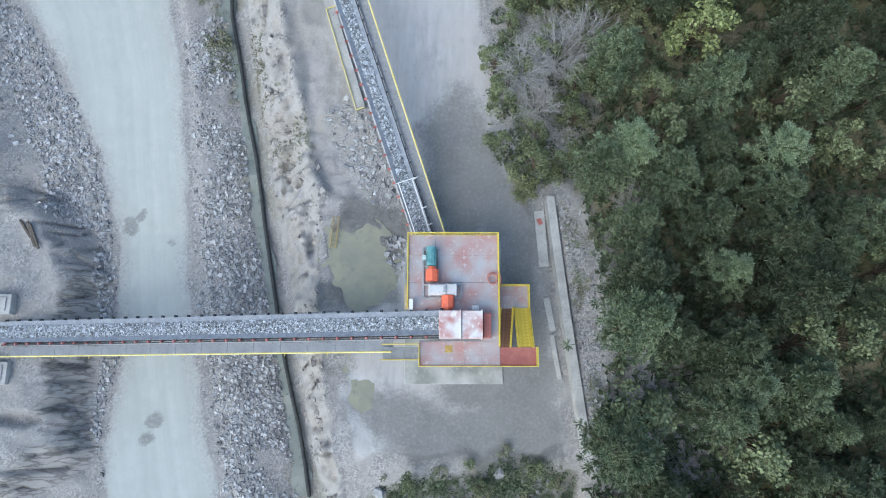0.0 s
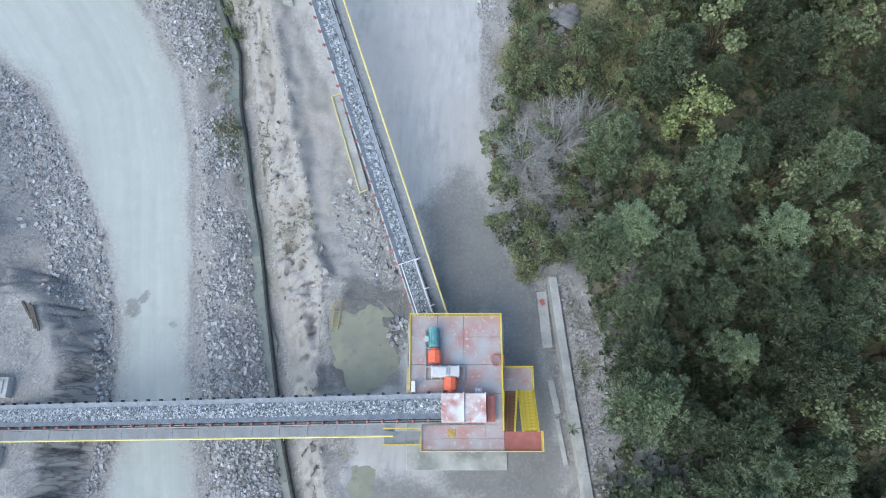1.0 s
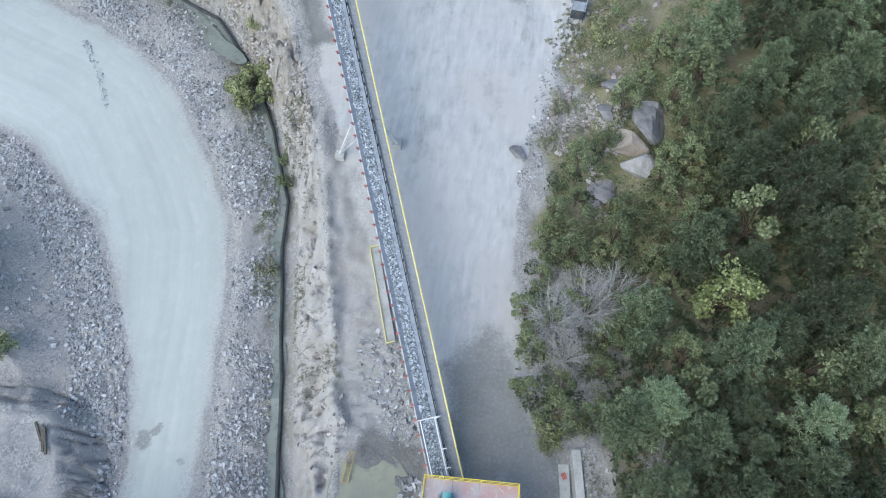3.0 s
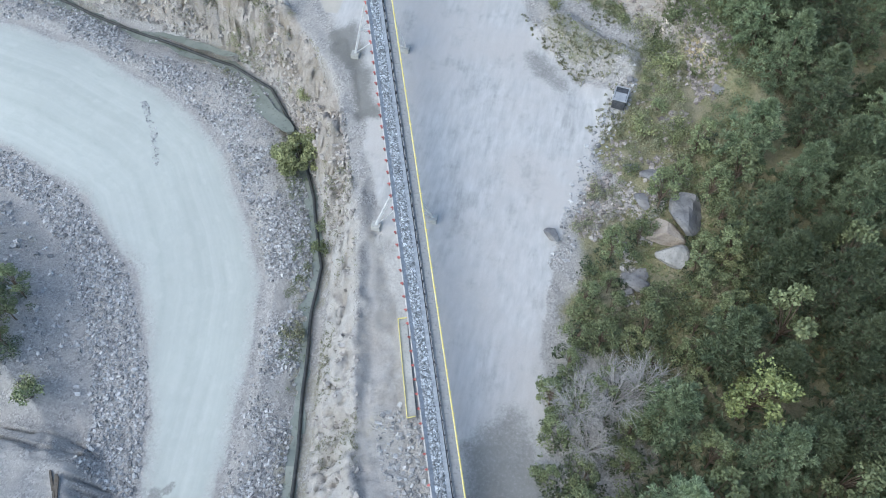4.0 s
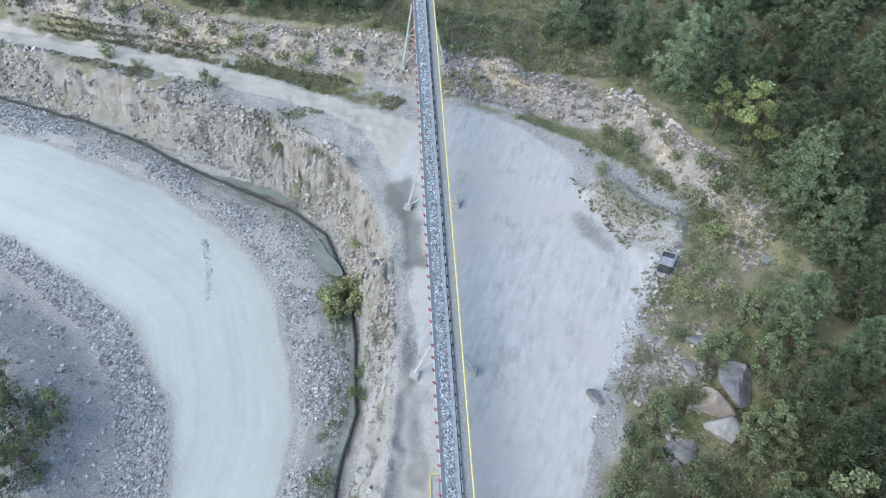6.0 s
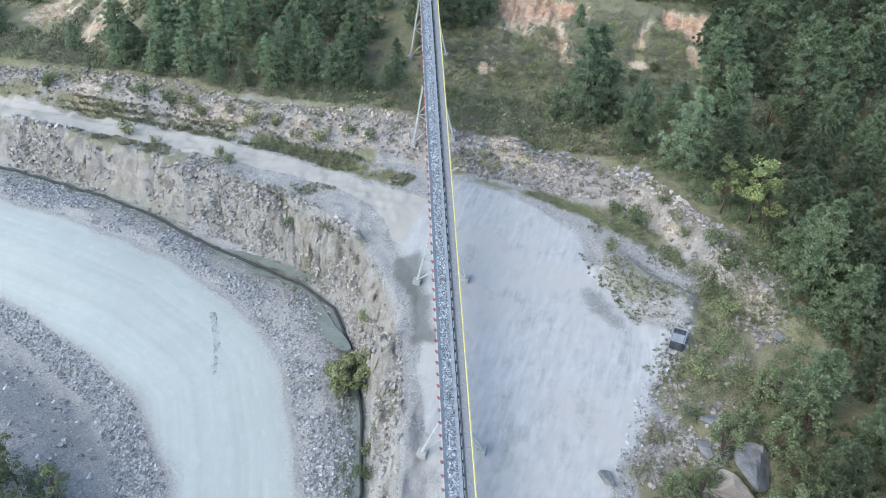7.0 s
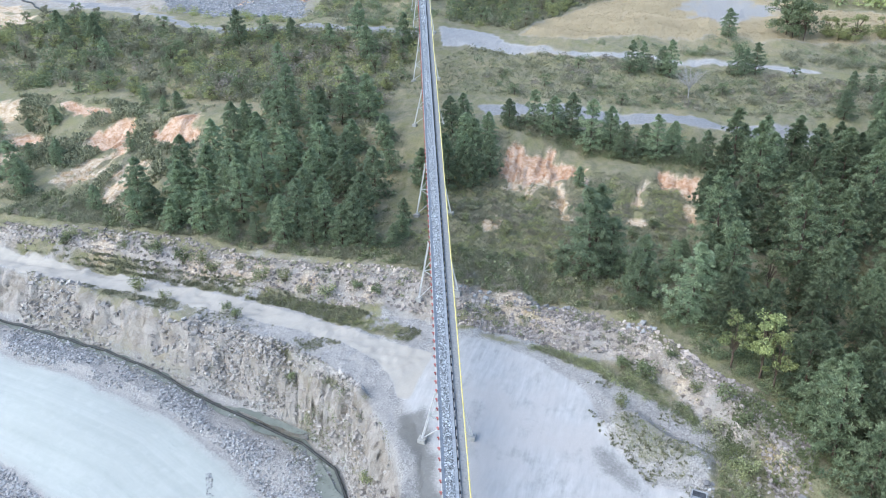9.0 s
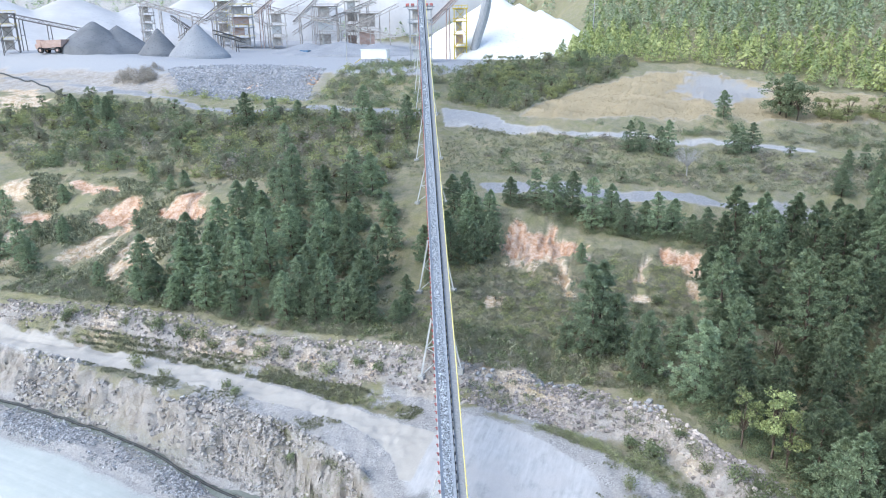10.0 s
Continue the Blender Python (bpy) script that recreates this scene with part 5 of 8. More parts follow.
def plant_at(kinds, places, seed, low=0.75, high=1.25):
    """Sets copies of the given trees on the ground, turned and scaled."""
    rng = random.Random(seed)
    if not places:
        return
    Z = height([p[0] for p in places], [p[1] for p in places])
    for (x, y), z in zip(places, Z):
        k = rng.choice(kinds)
        s = rng.uniform(low, high)
        copy_thing(k, pose(x, y, z, rng.uniform(-4, 4), rng.uniform(-4, 4), rng.uniform(0, 360)) @ Matrix.Diagonal((s, s, s * rng.uniform(0.9, 1.1), 1)))


WOOD, SLOPE, FAR = "trees of the wood beside the quarry", "pines on the slope above the bench road", "trees round the far fields"
pines_near = [pine(s, h, w, 9, 7, 4, 44, 0.48, 0.075, WOOD, "tall dark green pine with tufted needle clumps", 0.12) for s, h, w in ((1, 9.5, 2.7), (2, 11, 3.0), (3, 8, 2.4))]
pines_mid = [pine(s, h, w, 11, 7, 4, 36, 0.50, 0.085, SLOPE, "dense green pine standing on the bank slope", 0.05, PINE_HAZED, 0.05) for s, h, w in ((4, 9, 3.2), (5, 10.2, 3.4), (6, 7.5, 2.9))]
pines_wood = [pine(s, h, w, 11, 7, 4, 38, 0.52, 0.085, WOOD, "tall dark green pine at the edge of the wood", 0.05, PINE_MID, 0.06) for s, h, w in ((24, 10, 3.2), (25, 11.5, 3.4), (26, 8, 2.8))]
pines_light = [pine(s, h, w, 9, 7, 4, 44, 0.48, 0.075, WOOD, "light green pine crown rising above the wood", 0.12, PINE_HAZED) for s, h, w in ((31, 10.5, 2.7), (32, 11.5, 2.9))]
leafy_near = [broadleaf(s, h, w, 17, 100, 0.30, m, WOOD, lb) for s, h, w, m, lb in (
    (7, 8, 2.3, LEAF, "green broadleaf tree with a clumpy crown"), (8, 7, 2.0, LEAF, "dull green broadleaf tree in the wood"), (9, 6.5, 1.8, LIME, "yellow-green broadleaf tree among pines"))]
leafy_mid = [broadleaf(s, h, w, 22, 110, 0.26, m, FAR, lb, base=0.14) for s, h, w, m, lb in (
    (10, 6, 2.4, SCRUB_GREEN, "green broadleaf tree on the rough ground"), (11, 5, 2.2, SCRUB_DULL, "dull olive broadleaf tree on rough ground"), (12, 5, 2.1, SCRUB_YELLOW, "yellow-green young tree on rough ground"))]
shrubs = [shrub(s, h, w, n, z, m, lb) for s, h, w, n, z, m, lb in (
    (13, 1.5, 1.1, 420, 0.20, LEAF, "low green shrub on stony ground"), (14, 1.1, 0.9, 350, 0.18, OLIVE, "low dull olive shrub on stony ground"),
    (15, 1.8, 1.3, 460, 0.20, LIME, "low yellow-green shrub on a rough bank"))]
gold_tree = broadleaf(16, 10.5, 2.5, 22, 100, 0.30, GOLD, WOOD, "tall tree with yellowing leaves rising above the wood")
bare = bare_tree(17, 5.5, 2.6)
ditch_tree = broadleaf(18, 3.6, 2.05, 28, 200, 0.27, LIME, "", "rounded yellow-green tree growing beside the ditch")

WOOD_NEAR = [(12.8, -34), (12.6, -5.6), (14.5, 2.8), (13.3, 9.2), (11.9, 14.5), (12.3, 21), (13.5, 27), (17, 33), (19.5, 36.7), (19.5, 42), (18, 47), (17.4, 52), (46, 52), (46, -34)]
WOOD_FAR = [(18.4, 50), (18.6, 58), (18.8, 64), (16.5, 71), (12.5, 77.5), (9, 84), (6, 91), (5, 99.4), (5.5, 107), (6.4, 121), (10.2, 135), (21.3, 139), (39, 148), (58, 150), (52, 52)]
GROVE = [(-91, 92), (-77, 91), (-65, 91.5), (-57, 92), (-46, 93), (-42, 97), (-43.5, 103), (-47, 114.8), (-51, 127), (-66.8, 129), (-82, 129.6), (-85, 120), (-87, 106)]
SCRUB_N = [(-154, 130), (-116, 132), (-92, 131), (-56, 132), (-60, 150), (-62, 174), (-100, 173), (-126, 170), (-145, 176), (-185, 186), (-205, 168), (-190, 150)]
SCRUB_E = [(-38, 146), (-10, 150), (25, 152), (60, 156), (60, 176), (31, 178), (0, 176), (-28, 173), (-50, 172)]
EDGE = [(3.6, 20), (4, 33), (5.5, 41), (9, 46), (12, 51), (15.5, 57), (17.5, 52), (18.6, 47), (24, 42), (18, 34), (13, 27), (12, 20), (11, 16.5), (8, 16), (6, 17)]

ROCKS = ((12.9, 44.8), (13.4, 42.6), (13.8, 47.4), (10.9, 39.6), (10.6, 50.8), (1.9, 42.6))


def clear(x, y):
    """Keeps the space before the big boulders open."""
    return min(math.hypot(x - rx * (1 - u), y - ry * (1 - u)) for rx, ry in ROCKS for u in (-0.02, 0.03, 0.07)) > 1.7


plant_at(pines_near * 2 + leafy_near[:2], scatter(WOOD_NEAR, 3.1, 51, lambda x, y: x < 13 + 0.75 * (y + 48) and clear(x, y) and math.hypot(x - 20, y - 28) > 2.2), 61, 0.75, 1.2)
plant_at(leafy_near[:2], scatter(EDGE, 2.2, 52, clear), 62, 0.35, 0.75)
plant_at(pines_wood * 4 + leafy_near[:1], scatter(WOOD_FAR, 4.1, 53, lambda x, y: x < 38 + 0.2 * (y - 40) and math.hypot(x - 11, y - 75.5) > 4.5 and math.hypot(x - 14, y - 74) > 3.5), 63, 0.75, 1.2)
plant_at(pines_wood, [(19.2, 66.2), (21.4, 69.2), (18, 70.4), (20.4, 73.6), (22.2, 63), (17.4, 75), (23.4, 75), (19, 79)], 88, 0.75, 1.0)
plant_at(pines_mid, scatter(GROVE, 4.4, 54), 64, 0.7, 1.15)
plant_at(leafy_mid, scatter(SCRUB_N, 5.2, 55), 65, 0.45, 0.95)
plant_at(leafy_mid[:2], scatter(SCRUB_E, 9, 56), 66, 0.3, 0.6)
plant_at(pines_mid, [(-116.4, 95), (-121, 98), (-145.3, 152.7), (-159, 163.7), (-110.6, 163), (-174.5, 166.8), (-163, 166), (-168, 163), (-104, 166), (-98, 168), (-86, 166), (-80, 170), (-92, 150), (-72, 158), (-66, 166)], 67, 0.65, 1.05)
plant_at(pines_mid, [(-121.6, 109), (-118.2, 105.2), (-104.9, 111.6), (-126, 106), (-137, 117), (-131, 119), (-113.2, 128), (-103, 126), (-106, 124.6), (-141, 112), (-127, 98), (-123, 101), (-131, 99), (-98, 93.5)], 68, 0.36, 0.6)
plant_at(pines_mid, [(-34.7, 116.3), (-39.5, 123.5), (-33, 124), (-36.5, 120), (-30, 129), (-25.5, 131), (-22, 130), (-18.6, 131.5), (-14.5, 129.5), (-11, 131), (-8.4, 128.6), (-5, 131.5), (-0.1, 133), (3.5, 130), (-2.6, 129.6), (6, 129), (-38.5, 128)], 82, 0.62, 0.92)
plant_at(pines_mid, [(-32.4, 112.4), (-36.4, 111), (-41, 110), (-30.2, 115.8), (-34.2, 119), (-38.6, 115.5)], 85, 0.7, 0.95)
plant_at(pines_mid, [(-86, 90.4), (-79, 90.2), (-73, 90.6), (-67.5, 89.6), (-62, 89.8), (-57.4, 90.4), (-52.4, 90.8), (-47.6, 91.2), (-43.6, 92), (-39.8, 93), (-70, 92.4), (-54, 93)], 86, 0.5, 0.85)
plant_at(pines_mid[:2], [(-9.3, 92.8), (-6.8, 94.4), (-9, 96.6)], 83, 1.0, 1.25)
plant_at(pines_mid[:2], [(-2.4, 89.4), (4.4, 86)], 87, 0.85, 1.15)
plant_at(pines_mid, [(-3.4, 92.8), (-1.8, 95.4), (-14.6, 117.4), (-13.2, 93.5), (-39, 95.6), (2, 96), (3.4, 101), (-38, 105), (-40, 99)], 84, 0.4, 0.66)
plant_at(leafy_mid, scatter([(-62.7, 193), (-67, 232), (-42, 262), (-20, 262), (-18, 243), (-32, 217), (-41, 190)], 4.6, 57), 69, 0.5, 1.0)
plant_at(pines_light, [(21.6, 7.9), (22.5, -0.7), (25.8, 17.2), (13.8, 17.2)], 78, 0.85, 1.1)
plant_at(shrubs[2:], [(6.8, 15.2), (7.6, 15.9), (6.4, 16.3)], 79, 0.8, 1.0)
copy_thing(gold_tree, pose(20.2, 28.2, 0.6))
ditch_tree.matrix_world = pose(-28.3, 51.4, float(height(-28.3, 51.4)) - 0.3) @ Matrix.Scale(1.25, 4)
plant_at(leafy_near[:2], [(-49.6, 25.2), (-48.8, 22.4), (-50.6, 28), (-52.5, 25), (-54.5, 27.5), (-53, 21), (-56, 24), (-51, 22), (-58, 30), (-50.5, 19.5), (-58, 26), (-57, 21), (-54, 18)], 74, 0.45, 0.75)
plant_at(leafy_near[:2] + shrubs[:2], scatter([(-5, -9), (3, -9), (6, -7), (11.8, -8), (11.8, -18), (-6, -18)], 3.4, 75), 75, 0.3, 0.5)
for k, (x, y) in enumerate(((9.6, 77.6), (12.8, 76.6), (14.2, 75.2))):
    copy_thing(gold_tree, pose(x, y, float(height(x, y)), 0, 0, 50 * k) @ Matrix.Scale(0.72 if k % 2 == 0 else 0.85, 4))
for x, y, s in ((6.4, 25.4, 1.15), (9.2, 26.8, 1.2), (11.6, 28.4, 1.1), (7.6, 22.6, 0.9), (8.6, 30, 0.7), (15.5, 14.0, 0.8), (26, 12, 0.8), (2, 158, 1.2)):
    copy_thing(bare, pose(x, y, float(height(x, y)), 0, 0, 40 * x) @ Matrix.Scale(s, 4))
plant_at(shrubs, [(10.6, 58.7), (11.3, 64.2), (6.1, 74.1), (2.9, 78.6), (-2.7, 78.7), (-2.1, 71.5), (9.2, 55.7), (8.6, 50.9), (5.2, 48), (12.6, 54.8), (9, 72), (11, 69), (0, 77), (4.5, 76), (8, 70), (-45.1, 69), (-39.2, 67.5), (-38, 67),
                  (-96, 83.5), (-85.4, 85), (-78, 84.5), (-69.5, 84), (-66.7, 83.5), (-57.4, 83), (-50.2, 82.6), (-46, 82.5), (-38.5, 83), (-96, 84.5), (-59.2, 75.8), (-57, 74.5), (-70.5, 76.2), (-76.9, 78), (-80, 85), (-73, 84.2), (-62, 84), (-54, 83.5), (-42, 84),
                  (-44.8, 18.4), (-45.4, 19.4), (-22.5, 31), (-23.4, 44), (-23, 41), (-28, 54), (-29.5, 58)], 70, 0.8, 1.5)
plant_at(shrubs[:2], scatter([(-3.8, -7.5), (3.7, -7.6), (6, -5.6), (8.8, -6), (11.5, -8.3), (11.5, -16), (-6, -16), (-4.5, -9.9)], 2.4, 58), 71, 0.5, 1.0)
plant_at(shrubs, scatter([(-32, 98), (-8, 91), (4, 92), (4, 108), (-8, 108), (-14, 104), (-24, 106), (-32, 112)], 3.2, 59), 72, 0.5, 1.1)
plant_at(shrubs[:1], scatter(EDGE, 2.6, 60, clear), 73, 0.6, 1.2)
plant_at(pines_mid, [(-11.2, 166), (-8.6, 167.5), (-4.5, 169), (-2.4, 168), (13.7, 175), (16, 176), (12, 173.5), (39, 173), (44, 176), (48, 172), (35, 170), (10.3, 196), (31, 152), (38, 156), (44, 160)], 76, 0.5, 0.85)
plant_at(leafy_mid[:1], [(26, 204), (28.4, 203), (27, 206), (24.6, 205.4)], 80, 1.5, 1.9)
plant_at(leafy_mid[2:], [(36.8, 206), (40.7, 205.7), (47.9, 210), (50, 208), (34.4, 208)], 81, 1.1, 1.5)
plant_at(leafy_near[2:], [(13.3, 26.4), (10.5, 33), (16.5, 30), (18, 42), (21, 46)], 77, 0.6, 0.9)
for ob in pines_near + pines_light + pines_wood + pines_mid + leafy_near + leafy_mid + shrubs + [gold_tree, bare]:
    for o in [*ob.children_recursive, ob]:
        bpy.data.objects.remove(o)


# ---- the site: walls, water, pipe, rocks ----
WATER = mat("muddy_water", (0.25, 0.255, 0.205), (0.34, 0.335, 0.245), 0.45, 0.2, 0.0, c3=(0.23, 0.235, 0.195), fine=3, spec=0.5)
DITCH_WATER = mat("grey_green_water", (0.19, 0.215, 0.195), (0.26, 0.285, 0.26), 0.4, 0.25, 0.0, c3=(0.14, 0.16, 0.14), spec=0.4)
PIPE_MAT = mat("black_plastic_pipe", (0.035, 0.04, 0.042), (0.07, 0.075, 0.075), 2, 0.5, 0.1)
ROCK = island(mat("quarry_stone", (0.29, 0.295, 0.305), (0.46, 0.465, 0.475), 1.5, 0.9, 0.5, c3=(0.23, 0.235, 0.24)), 0.5)
FILL_ROCK = island(mat("blue_grey_stone", (0.30, 0.31, 0.335), (0.42, 0.43, 0.455), 1.5, 0.9, 0.4, c3=(0.26, 0.27, 0.29)), 0.25)
BOULDER = mat("boulder_stone", (0.17, 0.17, 0.18), (0.31, 0.305, 0.305), 0.9, 0.9, 0.6, c3=(0.15, 0.15, 0.15))
BOULDER_PALE = mat("pale_boulder_stone", (0.27, 0.27, 0.265), (0.40, 0.395, 0.385), 0.9, 0.9, 0.6, c3=(0.2, 0.2, 0.195))
BOULDER_TAN = mat("tan_boulder_stone", (0.34, 0.29, 0.25), (0.44, 0.39, 0.34), 0.9, 0.9, 0.6, c3=(0.24, 0.21, 0.18))
WARM_ROCK = island(mat("tan_stone", (0.32, 0.30, 0.285), (0.46, 0.435, 0.415), 1.2, 0.9, 0.5, c3=(0.24, 0.225, 0.21)), 0.3)
SCREE_ROCK = island(mat("dull_pinkish_scree", (0.25, 0.225, 0.215), (0.39, 0.355, 0.34), 1.2, 0.9, 0.5, c3=(0.18, 0.16, 0.15)), 0.35)
PINK_ROCK = island(mat("pinkish_stone", (0.37, 0.325, 0.29), (0.55, 0.49, 0.44), 1.2, 0.9, 0.5, c3=(0.25, 0.22, 0.205)), 0.35)
TIMBER = mat("dark_old_timber", (0.10, 0.085, 0.07), (0.17, 0.15, 0.13), 4, 0.95, 0.4)


def densify(line, step):
    out = []
    for (ax, ay), (bx, by) in zip(line, line[1:]):
        n = max(1, int(math.hypot(bx - ax, by - ay) / step))
        out += [(ax + (bx - ax) * k / n, ay + (by - ay) * k / n) for k in range(n)]
    return out + [line[-1]]


def pond(name, poly, z, material, label, seed, grown=0.0):
    """A still pool with an uneven edge."""
    cx, cy = sum(p[0] for p in poly) / len(poly), sum(p[1] for p in poly) / len(poly)
    rng = random.Random(seed)
    poly = [(cx + (x - cx) * (1 + grown), cy + (y - cy) * (1 + grown)) for x, y in poly]
    poly = [(x + rng.uniform(-0.3, 0.3), y + rng.uniform(-0.3, 0.3)) for x, y in densify(poly + poly[:1], 1.4)[:-1]]
    for k in range(3):
        poly = [q for (ax, ay), (bx, by) in zip(poly, poly[1:] + poly[:1]) for q in ((0.75 * ax + 0.25 * bx, 0.75 * ay + 0.25 * by), (0.25 * ax + 0.75 * bx, 0.25 * ay + 0.75 * by))]
    ring = [(x, y, z) for x, y in poly]
    v = [(cx, cy, z)] + ring
    f = [(0, 1 + i, 1 + (i + 1) % len(ring)) for i in range(len(ring))]
    tagged(new(name, shape_mesh(name, v, f, material)), label, "water", kind="structure")


pond("pond", POND_A, float(height(-7.5, 8)) + 0.16, WATER, "shallow muddy yellow-green puddle", 1, 0.3)
pond("ditch_pool", [(-55.5, 68.5), (-50.2, 67.7), (-44.2, 66.5), (-41.5, 65.8), (-42.1, 65.1), (-45.6, 65.7), (-51.1, 66.5), (-55.5, 67.4)], float(height(-49, 66.6, False)) + 0.4, DITCH_WATER, "still grey-green pool below the rocky bank", 3)
pond("ditch_pool", [(-43.4, 64.3), (-39.9, 63.8), (-35.4, 60.5), (-30.6, 56), (-31.9, 55.3), (-38, 59.1)], float(height(-36, 60, False)) + 0.15, DITCH_WATER, "shallow grey-green pool in the ditch", 4)
pond("pond", POND_B, float(height(-6.5, -2.3)) + 0.17, WATER, "small muddy yellow-green puddle", 2, 0.9)


def strip(line, width, lift, material, name, label, kind="structure", category="water"):
    v, f = [], []
    for i, (x, y) in enumerate(line):
        ax, ay = line[max(i - 1, 0)]
        bx, by = line[min(i + 1, len(line) - 1)]
        n = Vector((by - ay, ax - bx)).normalized()
        w = width * (1 + 0.5 * math.sin(i * 1.7))
        z = float(height(x, y)) + lift
        v += [(x - n.x * w * 0.5, y - n.y * w * 0.5, z), (x + n.x * w * 0.5, y + n.y * w * 0.5, z)]
    f = [(2 * i, 2 * i + 1, 2 * i + 3, 2 * i + 2) for i in range(len(line) - 1)]
    return tagged(new(name, shape_mesh(name, v, f, material)), label, category, kind=kind)


ditch_line = densify([(x - 0.55, y) for x, y in PIPE[1:17]], 1.6)
strip(ditch_line, 1.5, 0.10, DITCH_WATER, "ditch_water", "shallow grey-green water in a rocky ditch")
cur = bpy.data.curves.new("drain_pipe", "CURVE")
cur.dimensions, cur.bevel_depth, cur.bevel_resolution = "3D", 0.19, 2
pts = densify(PIPE[1:], 2.5)
pz = height([p[0] for p in pts], [p[1] for p in pts])
sp = cur.splines.new("POLY")
sp.points.add(len(pts) - 1)
for i, (p, c) in enumerate(zip(sp.points, pts)):
    p.co = (c[0] + 0.18 * math.sin(i * 0.9), c[1], float(pz[i]) + 0.30, 1)
cur.materials.append(PIPE_MAT)
tagged(new("drain_pipe", cur), "long black plastic drain pipe lying along the ditch", "pipe")


def hose(name, label, points, radius, lift):
    """A loose black hose following the ground."""
    c = bpy.data.curves.new(name, "CURVE")
    c.dimensions, c.bevel_depth, c.bevel_resolution = "3D", radius, 2
    q = densify(points, 1.5)
    z = height([p[0] for p in q], [p[1] for p in q])
    s = c.splines.new("POLY")
    s.points.add(len(q) - 1)
    for i, (p, u) in enumerate(zip(s.points, q)):
        p.co = (u[0] + 0.2 * math.sin(i * 1.3), u[1], float(z[i]) + lift, 1)
    c.materials.append(PIPE_MAT)
    tagged(new(name, c), label, "hose", "loose hoses")


hose("drain_hose", "black drain hose hanging down the rock ledge", [(-90.5, 95), (-91.2, 92), (-91.8, 89), (-91, 87), (-89.5, 86)], 0.11, 0.2)
hose("drain_hose", "black hose lying across the far clay bank", HOSE_FAR, 0.3, 0.3)
hose("drain_hose", "short black hose on the ditch bank", [(-40.9, 67.4), (-40.6, 66.8), (-40.3, 66.2)], 0.12, 0.2)

# retaining wall in three pours, and the old strip footing beside it
wall = thing("retaining_wall", "long weathered concrete retaining wall along the wood", "wall")
cl = [(9.10, 15.05), (9.75, 10.2), (10.55, 4.7), (11.45, -0.9), (12.40, -6.8)]
for (ax, ay), (bx, by) in zip(cl, cl[1:]):
    bm = B()
    beam(bm, (ax, ay, 0.55), (bx, by, 0.55), 0.72, 2.0)
    bmesh.ops.bevel(bm, geom=bm.edges[:], offset=0.03, segments=1, affect="EDGES")
    part("wall_section", bm, CONCRETE, wall)
strip_old = thing("footing_strip", "broken concrete strip footing with a red painted mark", "footing")
for (ax, ay, bx, by, w) in ((8.3, 14.0, 8.8, 9.1, 0.85), (9.0, 6.4, 9.6, 3.6, 0.5), (9.5, 3.2, 10.2, -0.5, 0.35)):
    bm = B()
    beam(bm, (ax, ay, 0.08), (bx, by, 0.08), w, 0.3)
    part("slab_piece", bm, CONCRETE, strip_old)
bm = B(); beam(bm, (8.25, 13.3, 0.24), (8.5, 12.8, 0.24), 0.4, 0.03); part("painted_mark", bm, LANDING, strip_old, "red painted mark")

# narrow concrete pad and low kerb beside the inclined belt
kerb = thing("concrete_kerb", "low yellow-edged concrete pad beside the belt", "kerb")
bm = B()
beam(bm, (-10.7, 31.3, 2.15), (-7.7, 22.6, 0.75), 0.8, 0.5)
part("pad", bm, CONCRETE, kerb)
for a, b in (((-11.1, 31.2, 2.5), (-8.1, 22.4, 1.1)), ((-11.1, 31.2, 2.5), (-10.3, 31.5, 2.5)), ((-8.1, 22.4, 1.1), (-7.4, 22.7, 1.1))):
    bm = B(); beam(bm, a, b, 0.09); part("edge_rail", bm, PALE_YELLOW, kerb)

OLD_YELLOW = mat("worn_yellow_paint", (0.34, 0.26, 0.12), (0.46, 0.36, 0.16), 3, 0.8, 0.2)
lad = thing("ladder", "yellow steel ladder leaning at the pond's edge", "ladder")
lz = float(height(-9.5, 11.5))
for s in (0, 0.5):
    bm = B(); beam(bm, (-9.85 + s, 10.1, lz + 0.15), (-9.65 + s, 12.9, lz + 0.5), 0.07); part("rail", bm, OLD_YELLOW, lad)
for k in range(8):
    u = (k + 0.5) / 8
    bm = B(); beam(bm, (-9.85 + 0.2 * u, 10.1 + 2.8 * u, lz + 0.15 + 0.35 * u), (-9.35 + 0.2 * u, 10.1 + 2.8 * u, lz + 0.15 + 0.35 * u), 0.05); part("rung", bm, OLD_YELLOW, lad)

# foundation blocks and timbers by the pit conveyor's foot
for x0, y0, x1, y1, h in ((-40.6, 3.6, -38.5, 5.4, 0.9), (-40.6, -2.6, -38.3, -0.6, 0.8)):
    g = float(height(x0 + 1, y0 + 1))
    bm = B(); box(bm, x0, y0, g - 0.8, x1, y1, g + h, 0.04)
    box(bm, x0 + 0.3, y0 + 0.3, g + h, x1 - 0.4, y1 - 0.3, g + h + 0.12, 0.02)
    tagged(part("foundation_block", bm, CONCRETE), "square concrete foundation block beside the pit conveyor", "block", "foundation blocks")
for ax, ay, bx, by in ((-39.3, 12.4, -38.1, 10.8), (-38.2, 12.0, -37.1, 9.7), (-38.5, 12.2, -37.5, 9.9)):
    bm = B(); g = float(height((ax + bx) / 2, (ay + by) / 2)) + 0.14
    beam(bm, (ax, ay, g), (bx, by, g), 0.2, 0.16)
    tagged(part("timber", bm, TIMBER), "dark old timber lying on grey dirt", "timber", "old timbers")

